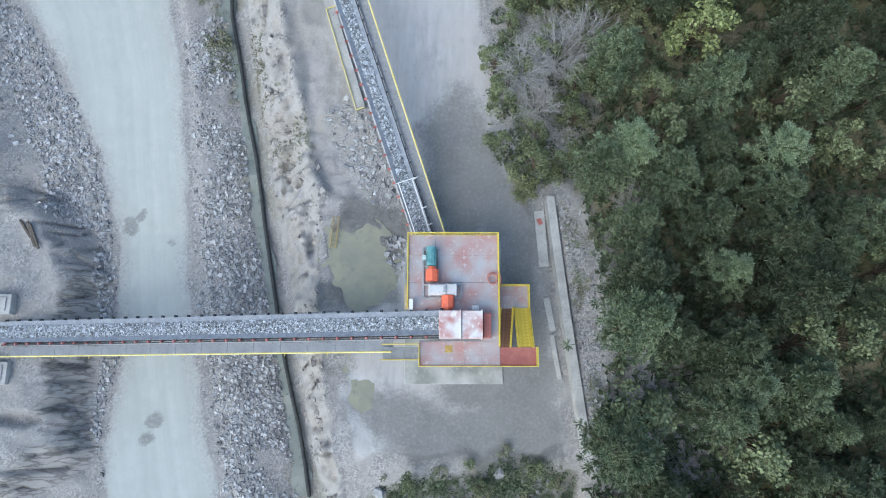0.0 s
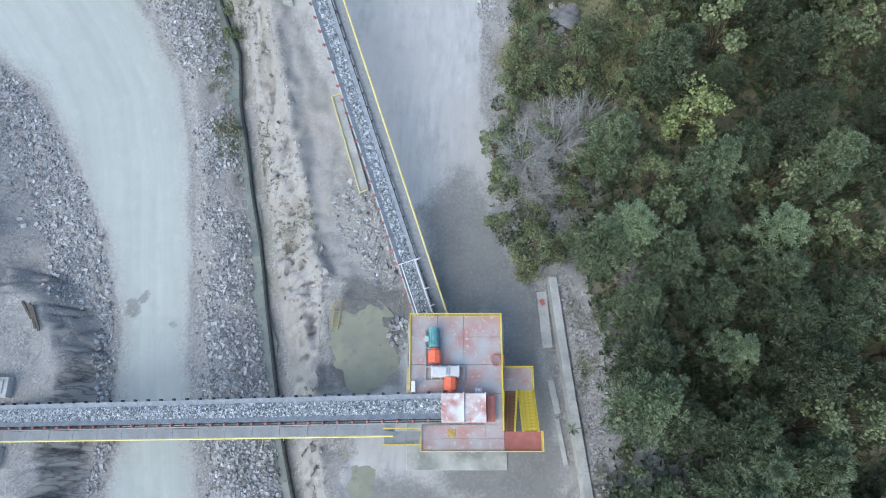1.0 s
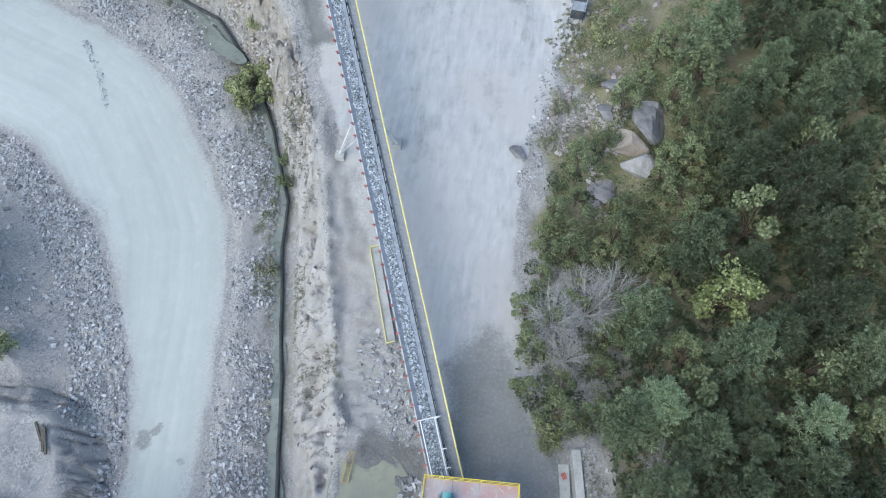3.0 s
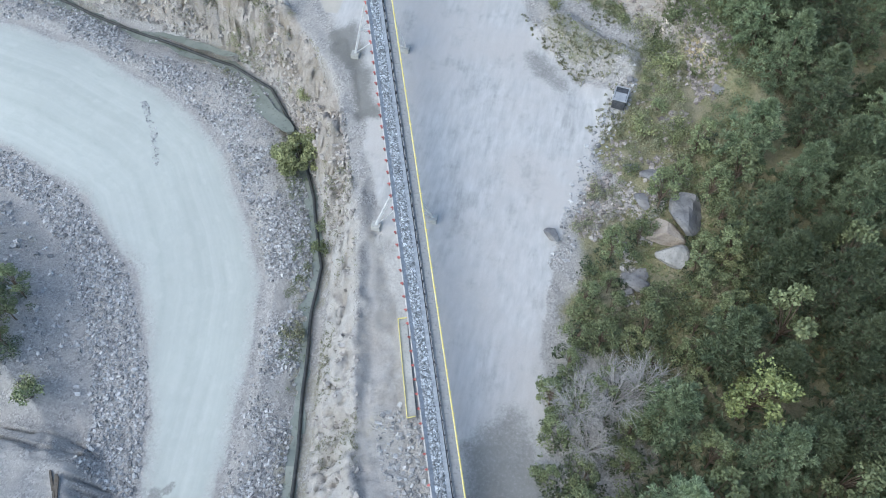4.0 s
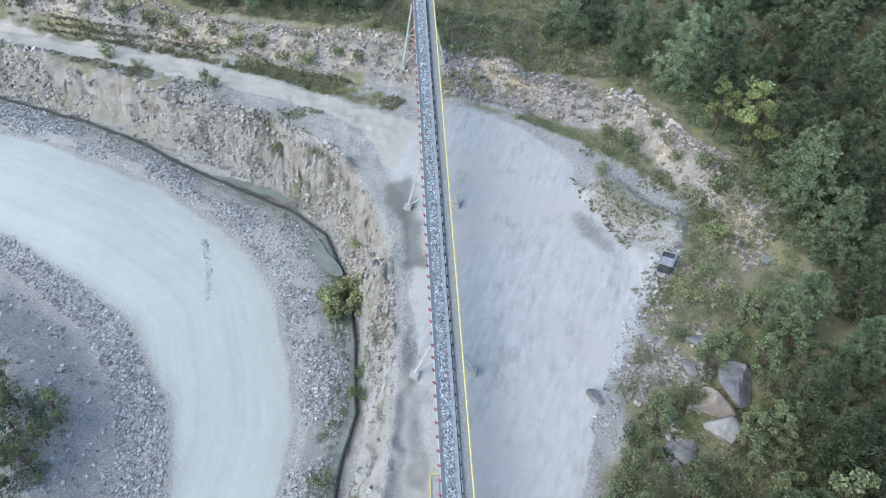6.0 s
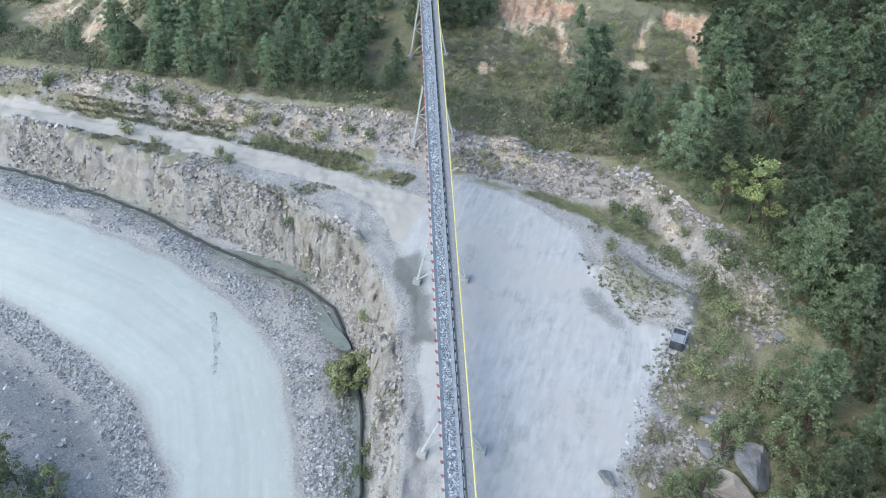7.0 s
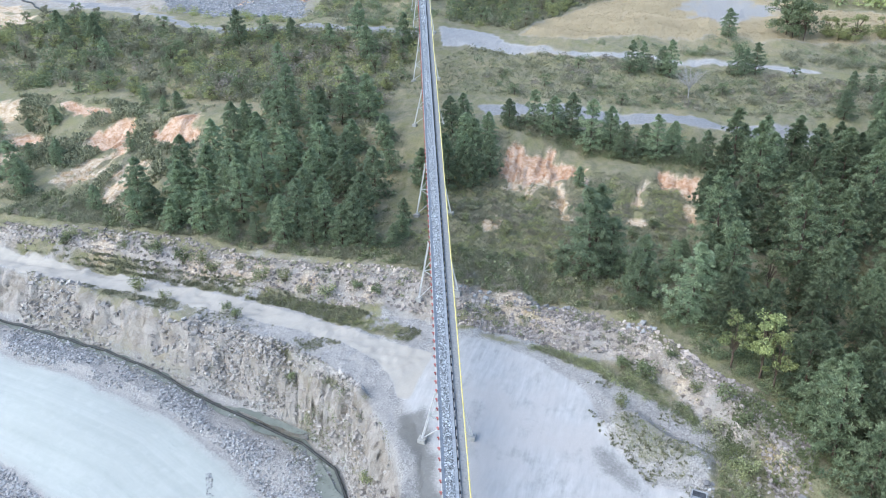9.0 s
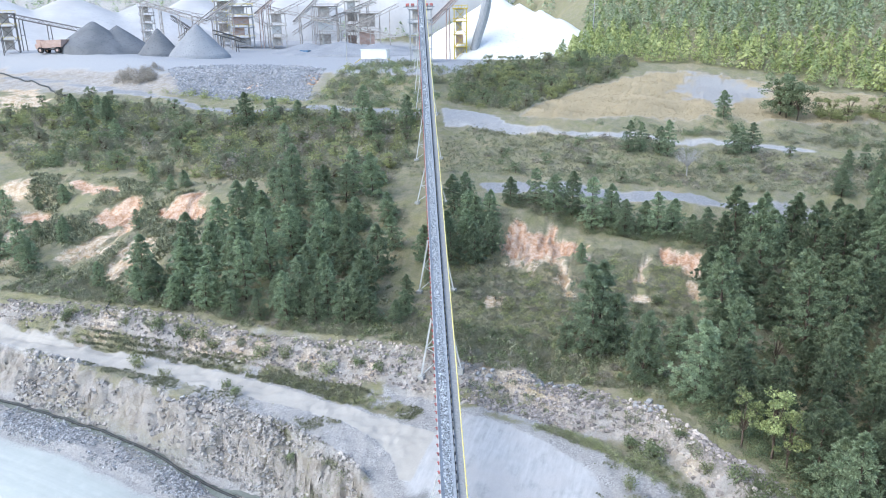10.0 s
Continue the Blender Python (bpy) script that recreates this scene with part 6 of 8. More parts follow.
bm = B()
bx, by = 6.6, 59.4
bz = float(height(bx, by))
box(bm, -0.7, -1.1, 0.05, 0.7, 1.1, 1.25, 0.06)
crate = thing("steel_bin", "dark open steel bin at the edge of the gravel pad", "bin", m=pose(bx, by, bz, 0, 0, -8))
part("body", bm, DARK, crate)
bm = B(); box(bm, -0.76, -1.16, 1.25, 0.76, -1.04, 1.34); box(bm, -0.76, 1.04, 1.25, 0.76, 1.16, 1.34); box(bm, -0.76, -1.04, 1.25, -0.64, 1.04, 1.34); box(bm, 0.64, -1.04, 1.25, 0.76, 1.04, 1.34); part("rim", bm, GREY_PAINT, crate)
bm = B(); box(bm, -0.6, -1.0, 1.255, 0.6, 0.2, 1.29); part("lid", bm, GREY_PAINT, crate)


def boulder(x, y, size, flat, seed, material, label, turn=0.0):
    rng = np.random.RandomState(seed)
    bm = B()
    bmesh.ops.create_icosphere(bm, subdivisions=3, radius=1)
    for v in bm.verts:
        q = v.co.copy()
        for k in range(9):
            d = Vector(np.random.RandomState(seed * 31 + k).normal(0, 1, 3)).normalized()
            o = v.co.dot(d)
            lim = 0.42 + 0.16 * ((k * 37 + seed) % 5) / 5
            if o > lim:
                v.co -= d * (o - lim)
        v.co += Vector(rng.normal(0, 0.012, 3))
        v.co = Vector((v.co.x * size, v.co.y * size * 0.8, v.co.z * size * flat))
    ob = tagged(part("boulder", bm, material), label, "boulder", "boulders by the pad")
    ob.matrix_world = pose(x, y, float(height(x, y)) + size * flat * 0.35, 0, 0, turn)


for k, (x, y, s, fl, m, lb) in enumerate(((1.9, 42.6, 1.15, 0.7, BOULDER, "grey boulder with a pale base at the pad's edge"), (12.8, 44.9, 2.5, 0.7, BOULDER_TAN, "large pinkish tan boulder among shrubs"),
                                           (13.6, 42.7, 2.2, 0.6, BOULDER_PALE, "flat grey boulder among shrubs"), (14.0, 47.1, 2.9, 0.7, BOULDER, "big square grey boulder among shrubs"),
                                           (10.4, 39.8, 1.5, 0.5, BOULDER, "low dark grey rock outcrop"), (11.1, 40.6, 1.2, 0.5, BOULDER, "cracked grey rock of a low outcrop"), (10.0, 38.8, 1.0, 0.5, BOULDER, "cracked grey rock of a low outcrop"), (10.2, 48.2, 1.5, 0.4, BOULDER, "broken grey rock among stones on the bank"), (10.6, 50.8, 1.5, 0.4, BOULDER, "low grey rock outcrop on the bank"),
                                           (8.4, 51.5, 1.1, 0.5, BOULDER, "grey rock on the rough bank"), (16.5, 61.5, 1.2, 0.5, BOULDER, "grey slab of rock on the bank"),
                                           (11.8, 45.4, 0.8, 0.6, BOULDER, "small grey boulder beside larger ones"), (7.4, 62.2, 0.6, 0.7, BOULDER, "small pale boulder by the bin"))):
    boulder(x, y, s, fl, 100 + k, m, lb, 40 * k)


def fill(poly, count, rng, thin=None):
    """Random places in a patch of ground, denser where thin() says so."""
    xs, ys = [p[0] for p in poly], [p[1] for p in poly]
    gx_, gy_ = [], []
    for k in range(12):
        X, Y = rng.uniform(min(xs), max(xs), count * 3), rng.uniform(min(ys), max(ys), count * 3)
        ok = inside(X, Y, poly)
        X, Y = X[ok], Y[ok]
        if thin:
            ok = rng.rand(len(X)) < thin(X, Y)
            X, Y = X[ok], Y[ok]
        gx_, gy_ = gx_ + list(X), gy_ + list(Y)
        if len(gx_) >= count:
            break
    return np.array(gx_[:count]), np.array(gy_[:count])


patch = lambda size, seed, lo=-0.3, hi=0.4: lambda X, Y: smooth(waves(X, Y, size, seed), lo, hi)


def strew(name, label, poly, count, s0, s1, seed, material, power=2.5, thin=None, category="stones"):
    """Loose stones over a patch of ground, small ones in plenty."""
    rng = np.random.RandomState(seed)
    X, Y = fill(poly, count, rng, thin)
    S = s0 + (s1 - s0) * rng.rand(len(X)) ** power
    Z = height(X, Y) + S * 0.12
    tagged(rubble(name, np.stack([X, Y, Z], -1), S, material, rng), label, category, kind="stuff")


BETWEEN = ROAD_R[:13] + [(x - 0.9, y) for x, y in PIPE[16:0:-1]] + [(-10, -25)]
patchy = lambda X, Y: smooth(waves(X, Y, 5, 77) + 0.45, -0.1, 0.7) * smooth(-signed(X, Y, ROAD), 0.3, 1.4)
strew("riprap", "grey broken stone between the haul road and the ditch", BETWEEN, 26000, 0.06, 0.36, 201, ROCK, 2.6, patchy, "riprap")
WEST = ROAD_L[1:12] + [(-98, 49), (-74, 45.6), (-58, 40.2), (-50.8, 35), (-44.6, 27.8), (-39.2, 18), (-38, 13.5), (-33.6, 12), (-32.6, 6), (-31.6, 0), (-32, -6)]
strew("riprap", "grey broken stone along the inner side of the haul road", WEST, 13000, 0.06, 0.36, 202, ROCK, 3.2, lambda X, Y: smooth(-signed(X, Y, ROAD), 0.1, 0.8), "riprap")
BANK = FOOT[1:16] + TOP[18:0:-1]
strew("bank_rubble", "tan broken rock on the steep bank", BANK, 14000, 0.05, 0.5, 203, WARM_ROCK, 5.0, lambda X, Y: smooth(waves(X, Y, 4, 78), -0.4, 0.5) * (0.07 + 0.93 * smooth(Y, 35, 55)), "rubble")
WALL_WEST = FOOT[11:18] + TOP[22:13:-1]
strew("bank_rubble", "grey and tan broken rock jutting from the steep bank", WALL_WEST, 4200, 0.06, 0.7, 217, WARM_ROCK, 4.0, lambda X, Y: smooth(waves(X, Y, 5, 91), -0.3, 0.5), "rubble")
NEAR_CONV = [(-9.5, 18), (-6.5, 14), (-3.2, 13), (-6, 22), (-9, 24), (-11, 22)]
strew("loose_stones", "pale loose stones spilled beside the inclined belt", NEAR_CONV, 420, 0.08, 0.42, 204, ROCK, 2.4, None, "stones")
strew("loose_stones", "pale loose stones beside the muddy pond", [(-5, 11.5), (-3.2, 11), (-3.2, 8.5), (-4.8, 9)], 60, 0.1, 0.5, 205, ROCK, 1.6, None, "stones")
SCREE = [(6.5, 56), (9, 62), (8, 66), (11.3, 72), (15.8, 66.5), (17.1, 61.9), (14, 57), (15, 50), (11, 46), (7, 46), (5, 43), (3.5, 44), (5, 50)]
strew("scree", "grey stones scattered on the rough eastern bank", SCREE, 1700, 0.07, 0.45, 206, SCREE_ROCK, 3.0, lambda X, Y: smooth(waves(X, Y, 3, 79), -0.3, 0.5), "scree")
LEDGE = [(-120, 86), (-110.9, 86.7), (-99.2, 87.6), (-88, 88.4), (-74, 88.6), (-63, 87), (-55, 87), (-45.7, 87.6), (-37, 88.6), (-27, 86.3), (-17.6, 87.8), (-10.9, 87.1), (-4.5, 85.9), (0.9, 83.4), (4.6, 80.2), (8.3, 74.8), (11.6, 70.9),
         (10, 67.7), (6.8, 70.8), (3.2, 76), (-0.8, 80.2), (-9.4, 80.2), (-15.6, 80.6), (-25.7, 81.6), (-34, 81.6), (-43, 81.4), (-52, 81.4), (-60, 81.4), (-69.4, 82), (-84, 83.4), (-95.7, 83.4), (-108, 83.4), (-120, 83)]
SCREE_PATH = [(2, 83), (2.7, 81), (8.6, 76.1), (11.2, 74.6), (14.4, 71.3), (17.8, 66.6), (17.2, 64.1), (14.5, 59.9), (13, 65.7), (10.4, 71.5), (6, 76)]
strew("scree", "pinkish broken rock in a strip beside the wood", SCREE_PATH, 2600, 0.07, 0.45, 215, SCREE_ROCK, 2.6, None, "scree")
ROCK_FOOT = [(5.6, 43), (6.2, 47.5), (8.6, 51), (11.4, 50.5), (12.4, 48), (11.6, 45), (12, 42), (11.8, 38.2), (9.4, 37.4), (9, 41), (7.6, 43.6)]
strew("scree", "grey stones round the boulders on the bank", ROCK_FOOT, 1500, 0.05, 0.42, 223, WARM_ROCK, 3.0, patch(3, 224, -0.2, 0.3), "scree")
strew("ledge_rock", "tan and grey fractured rock of the ledge", LEDGE, 3600, 0.08, 0.6, 207, PINK_ROCK, 3.8, lambda X, Y: smooth(waves(X, Y, 6, 80), -0.5, 0.4), "rubble")
# brown stone in a darker colour, standing in for shadows on the ledge
strew("ledge_rock", "shadowed grey-brown rubble of the ledge", LEDGE, 3400, 0.08, 0.55, 219, SCREE_ROCK, 3.4, lambda X, Y: smooth(-waves(X, Y, 6, 80), -0.5, 0.4), "rubble")
LEDGE_EAST = [(-27, 86.3), (-17.6, 87.8), (-10.9, 87.1), (-4.5, 85.9), (0.9, 83.4), (-0.8, 80.2), (-9.4, 80.2), (-15.6, 80.6), (-25.7, 81.6)]
strew("ledge_rock", "fractured grey and tan rock of the eastern ledge", LEDGE_EAST, 2400, 0.06, 0.4, 218, SCREE_ROCK, 3.0, patch(5, 221, -0.6, 0.2), "rubble")
strew("ledge_rock", "pale tan broken rock of the eastern ledge", LEDGE_EAST, 350, 0.07, 0.5, 220, PINK_ROCK, 3.6, patch(6, 222, -0.1, 0.4), "rubble")
strew("bank_rubble", "grey stones on the mound inside the road's bend", MOUND[:5] + [(-90, 30), (-62, 20)], 1500, 0.08, 0.5, 208, ROCK, 3, None, "rubble")
strew("wall_gravel", "grey gravel behind the retaining wall", [(9.6, 14.5), (11.2, 4.6), (13, -7), (14.6, -7), (13.5, 4), (11.6, 15)], 600, 0.06, 0.25, 209, ROCK, 2, None, "gravel")
strew("road_crumbs", "crumbled stone in a crack across the haul road", [(-51.1, 56.3), (-50.2, 56.5), (-47.3, 52.6), (-45.1, 47.9), (-45.9, 47.9), (-48, 52.2)], 260, 0.03, 0.2, 216, ROCK, 2, None, "stones")
strew("pad_stones", "small stones at the rim of the gravel pad", [(1.8, 40), (3.3, 52), (5.5, 60), (7.5, 64), (8.5, 62), (6.5, 55), (4.3, 46), (4.2, 40)], 500, 0.06, 0.4, 210, ROCK, 3, None, "stones")
strew("stone_fill", "blue-grey broken stone tipped down the far bank", STONE_FILL, 6000, 0.25, 0.7, 211, FILL_ROCK, 1.8, None, "stone fill")


def tussocks(name, label, poly, count, length, width, seed, material, thin=None, per=7, category="grass"):
    rng = np.random.RandomState(seed)
    X, Y = fill(poly, count, rng, thin)
    Z = height(X, Y) - 0.03
    v, f = blades(np.stack([X, Y, Z], -1), np.tile((0, 0, 1.1), (len(X), 1)), rng, per, length, width)
    tagged(new(name, shape_mesh(name, v.tolist(), f.tolist(), material)), label, category, kind="stuff")


bare_clay = lambda X, Y: 1.0 - np.any([inside(X, Y, c) for c in CLAYS], axis=0)
weedy = lambda X, Y: smooth(waves(X, Y, 5, 31), 0.0, 0.6) * smooth(Y, 12, 22)
tussocks("weeds", "patchy weeds and grass on the quarry bank", BANK, 2600, 0.26, 0.05, 301, OLIVE, weedy)
tussocks("weeds", "weeds along the ditch", densify(PIPE[1:16], 3) + [(x - 3.2, y) for x, y in densify(PIPE[1:16], 3)[::-1]], 2600, 0.3, 0.06, 302, LEAF, weedy)
tussocks("scrub", "rough green scrub between the pad and the wood", EDGE, 1000, 0.42, 0.12, 303, LEAF, lambda X, Y: smooth(waves(X, Y, 3, 89), -0.4, 0.5), 8)
EAST_BANK = [(8, 66), (12, 75), (9, 83), (3, 89), (6, 97), (14, 94), (20, 90), (19, 70), (17, 62)]
tussocks("scrub", "green scrub under the edge of the pines", EAST_BANK, 3000, 0.5, 0.1, 313, LEAF, lambda X, Y: smooth(waves(X, Y, 5, 90), -0.3, 0.5), 8)
tussocks("scrub", "dark scrub in the hollow below the platform", SOUTH, 2600, 0.4, 0.09, 314, PINE, None, 9)
tussocks("scrub", "rough green scrub on the eastern bank", SCREE + [(2.2, 61), (-4, 67), (-8.5, 75), (-6.6, 80.2), (3.8, 78), (12, 74)], 1500, 0.3, 0.11, 304, OLIVE, lambda X, Y: smooth(waves(X, Y, 4, 82), -0.3, 0.6), 8)
tussocks("verge", "green verge along the bench road", VERGE, 2600, 0.4, 0.10, 305, OLIVE, lambda X, Y: smooth(waves(X, Y, 6, 83), -0.6, 0.2), 8)
tussocks("verge", "dry weeds between the bench road and the bank", CREST, 1100, 0.28, 0.06, 315, OLIVE, lambda X, Y: smooth(waves(X, Y, 5, 86), -0.1, 0.5), 8)
tussocks("slope_grass", "olive and straw grass on the cleared slope", [(-34, 95), (-8, 93), (5, 96), (5, 125), (-12, 122), (-30, 127), (-42, 125), (-38, 105)], 7000, 0.4, 0.07, 306, SCRUB_DULL, bare_clay, 6)
tussocks("slope_grass", "straw-coloured grass on the western slope", [(-150, 92), (-92, 94), (-92, 128), (-150, 128)], 3600, 0.8, 0.26, 307, OLIVE, lambda X, Y: smooth(waves(X, Y, 9, 84), -0.4, 0.4) * bare_clay(X, Y), 6)
tussocks("scrub", "mixed green scrub on the upper ground", SCRUB_N, 5000, 0.7, 0.14, 308, OLIVE, lambda X, Y: smooth(waves(X, Y, 12, 85), -0.5, 0.4), 8)
tussocks("scrub", "dull scrub between the two far roads", SCRUB_E + [(-60, 150), (-55, 140)], 5000, 0.5, 0.1, 309, OLIVE, None, 7)
tussocks("field_grass", "tawny dry grass of the far field", FIELD, 9000, 0.32, 0.07, 310, GRASS, lambda X, Y: 1.0 - inside(X, Y, FIELD_PALE), 4)
tussocks("undergrowth", "dark undergrowth beneath the wood", WOOD_NEAR, 5000, 0.8, 0.3, 311, PINE, lambda X, Y: 1.0 * (X < 13 + 0.75 * (Y + 48)), 8)
tussocks("scrub", "green thicket between field and plant", [(-62.7, 193), (-72, 232), (-46, 268), (-20, 262), (-18, 243), (-32, 217), (-41, 190)], 1500, 1.0, 0.35, 312, SCRUB_DULL, None, 8)


def thicket(label, poly, count, r0, r1, seed, material, thin=None, leaves=44, flat=0.85, grain=0.25):
    """Many rounded bushes of small leaves, closed together."""
    rng = np.random.RandomState(seed)
    X, Y = fill(poly, count, rng, thin)
    n = len(X)
    R = r0 + (r1 - r0) * rng.rand(n) ** 1.6
    Z = height(X, Y)
    d = rng.normal(0, 1, (n, leaves, 3))
    d /= np.linalg.norm(d, axis=2, keepdims=True)
    d[:, :, 2] = np.abs(d[:, :, 2])
    lump = 0.75 + 0.25 * np.sin(d[:, :, 0] * 5 + X[:, None]) * np.cos(d[:, :, 1] * 4 + Y[:, None])
    d *= (R[:, None] * lump * rng.uniform(0.5, 1.05, (n, leaves)))[:, :, None]
    d[:, :, 2] *= 1.3 * flat * rng.uniform(0.7, 1.25, n)[:, None]
    c = (d + np.stack([X, Y, Z], -1)[:, None, :]).reshape(-1, 3)
    v, f = leaf_cards(c, rng, np.repeat(R * grain, leaves), 0.75)
    tagged(new("thicket", shape_mesh("thicket", v.tolist(), f.tolist(), material)), label, "bushes", kind="stuff")


open_rock = lambda X, Y: np.array([1.0 * clear(x, y) for x, y in zip(X, Y)])
for k, (m, n, lb) in enumerate(((SCRUB_DULL, 480, "dull olive bushes on the upper ground"), (SCRUB_GREEN, 300, "green bushes on the upper ground"), (SCRUB_YELLOW, 320, "yellow-green bushes on the upper ground"), (SCRUB_BROWN, 170, "greyish brown bushes on the upper ground"))):
    thicket(lb, SCRUB_N, n, 1.0, 3.4, 700 + k, m, patch(14, 710 + k, -0.5, 0.3), 210, 1.0, 0.15)
for k, (m, n, lb) in enumerate(((SCRUB_DULL, 380, "dull low bushes between the far roads"), (SCRUB_GREEN, 160, "green low bushes between the far roads"), (SCRUB_BROWN, 160, "greyish brown bushes between the far roads"))):
    thicket(lb, SCRUB_E, n, 0.5, 1.9, 720 + k, m, patch(12, 724 + k), 120, 0.9, 0.17)
NORTH_EDGE = [(-62.7, 189), (-72, 225), (-46, 262), (-20, 262), (-14, 247), (-29, 226), (-36, 211), (-43, 189)]
for k, (m, n, lb) in enumerate(((SCRUB_GREEN, 150, "green thicket beside the far field"), (SCRUB_YELLOW, 140, "yellow-green thicket beside the far field"), (SCRUB_DULL, 80, "dull thicket beside the far field"))):
    thicket(lb, NORTH_EDGE, n + 40, 1.2, 3.4, 730 + k, m, None, 220, 1.2, 0.14)
FIELD_FRONT = [(-26, 182.5), (-8, 188), (13, 196), (33, 201), (55, 206), (62, 196), (31, 184), (12, 185), (-1, 183)]
for k, (m, n, lb) in enumerate(((SCRUB_DULL, 130, "dull bushes in front of the far field"), (SCRUB_GREEN, 70, "green bushes in front of the far field"))):
    thicket(lb, FIELD_FRONT, n, 0.5, 2.2, 735 + k, m, patch(14, 737 + k), 150, 1.0, 0.16)
FILL_FOOT = [(-172, 197), (-160, 195), (-136, 188), (-110, 184), (-108, 189), (-128, 194), (-152, 201)]
thicket("olive and yellow bushes at the foot of the stone fill", FILL_FOOT, 70, 0.8, 2.2, 739, SCRUB_YELLOW, None, 160, 0.9, 0.15)
WEST_BANK = [(-200, 222), (-186, 226), (-182, 208), (-196, 206)]
thicket("dull brown-green thicket beside the stone fill", WEST_BANK, 60, 1.2, 3.0, 748, SCRUB_BROWN, None, 200, 1.3, 0.14)
FAR_VERGE = [(-118, 186), (-95, 184), (-66, 186), (-72, 225), (-92, 250), (-110, 244), (-112, 212), (-104, 192)]
for k, (m, n, lb) in enumerate(((SCRUB_DULL, 240, "dull bushes below the plant yard"), (SCRUB_GREEN, 200, "green bushes below the plant yard"), (SCRUB_YELLOW, 110, "yellow-green bushes below the plant yard"))):
    thicket(lb, FAR_VERGE, n, 0.9, 2.6, 740 + k, m, patch(14, 744 + k, -0.5, 0.3), 180, 0.95, 0.15)
for k, (m, n, lb) in enumerate(((SCRUB_DULL, 130, "dull olive bushes along the bench road"), (SCRUB_YELLOW, 110, "yellow-green bushes along the bench road"), (BRIGHT, 40, "pale green bushes along the bench road"))):
    thicket(lb, VERGE, n, 0.25, 0.9, 750 + k, m, patch(9, 755 + k, -0.2, 0.5), 90, 0.7, 0.18)
thicket("low dull weeds along the crest of the bank", CREST, 90, 0.2, 0.6, 760, SCRUB_DULL, patch(7, 761, 0.0, 0.5), 70, 0.6, 0.18)
for k, (m, n, lb) in enumerate(((OLIVE, 110, "dull bushes clinging to the steep bank"), (LEAF, 45, "green bushes clinging to the steep bank"), (LIME, 40, "yellow-green bushes clinging to the steep bank"))):
    thicket(lb, BANK, n, 0.25, 1.0, 765 + k, m, lambda X, Y: smooth(waves(X, Y, 7, 768), 0.1, 0.6) * smooth(Y, 26, 42), 80, 0.6, 0.18)
for k, (m, n, lb) in enumerate(((OLIVE, 90, "dull bushes between the pad and the ledge"), (LIME, 60, "yellow-green bushes between the pad and the ledge"), (LEAF, 40, "green bushes between the pad and the ledge"))):
    thicket(lb, STRIP_EAST, n, 0.3, 1.1, 785 + k, m, patch(6, 788 + k), 120, 0.7, 0.16)
DITCH_SHRUBS = [(-46, 68), (-43.1, 68), (-35.6, 66), (-34, 65), (-34.6, 63.6), (-38.4, 64.6), (-42.3, 66.6)]
DITCH_WEEDS = [(-45.4, 64.6), (-43.4, 65.4), (-33.6, 58.2), (-28.2, 51.6), (-27.8, 49.2), (-32.1, 52.5), (-36.8, 56.8), (-41.6, 60.5)]
for k, (m, n, lb) in enumerate(((LEAF, 30, "green bushes at the foot of the rocky bank"), (SCRUB_DULL, 26, "dull bushes at the foot of the rocky bank"))):
    thicket(lb, DITCH_SHRUBS, n, 0.3, 1.1, 850 + k, m, None, 110, 1.0, 0.16)
for k, (m, n, lb) in enumerate(((LEAF, 60, "green weeds in the ditch"), (OLIVE, 60, "dull weeds in the ditch"))):
    thicket(lb, DITCH_WEEDS, n, 0.15, 0.6, 855 + k, m, patch(4, 857 + k, -0.3, 0.3), 60, 0.6, 0.2)
thicket("green weeds beside the drain pipe", [(-25.6, 40), (-23.6, 39), (-21.8, 32), (-22.8, 27), (-24.4, 33)], 40, 0.2, 0.8, 860, LEAF, patch(4, 861, -0.2, 0.3), 60, 0.6, 0.2)
BUSH_ROW = [(-8, 78), (-3, 78.5), (1.5, 76.5), (5.9, 72), (8.3, 71), (10.8, 69), (11.8, 63), (14, 58.5), (14, 55), (10.9, 54.5), (8.6, 57.5), (8.6, 62.5), (7.2, 68), (2, 73.4), (-4, 76)]
for k, (m, n, lb) in enumerate(((LEAF, 70, "green bushes between pad and wood"), (LIME, 55, "yellow-green bushes between pad and wood"), (OLIVE, 60, "dull bushes between pad and wood"))):
    thicket(lb, BUSH_ROW, n, 0.35, 1.3, 770 + k, m, None, 150, 1.0, 0.15)
for k, (m, n, lb) in enumerate(((OLIVE, 110, "dull bushes on the stony eastern bank"), (LEAF, 60, "green bushes on the stony eastern bank"))):
    thicket(lb, SCREE, n, 0.3, 1.0, 793 + k, m, lambda X, Y: open_rock(X, Y) * smooth(waves(X, Y, 4, 796), -0.3, 0.3), 130, 0.8, 0.16)
thicket("dark bushes in the hollow below the platform", [(-3, -9.6), (3, -9), (6, -7.4), (11.4, -8.6), (11.4, -16), (-5, -16)], 420, 0.3, 1.2, 862, PINE, patch(4, 863, -0.9, 0.0), 80, 0.8, 0.2)
WALL_SIDE = [(9.9, 14.5), (11.3, 4.6), (13.1, -7), (15.8, -7), (15, 4), (12.8, 15)]
for k, (m, n, lb) in enumerate(((OLIVE, 120, "dull weeds behind the retaining wall"), (LEAF, 70, "green weeds behind the retaining wall"))):
    thicket(lb, WALL_SIDE, n, 0.15, 0.7, 797 + k, m, patch(4, 799, -0.4, 0.3), 46, 0.6)
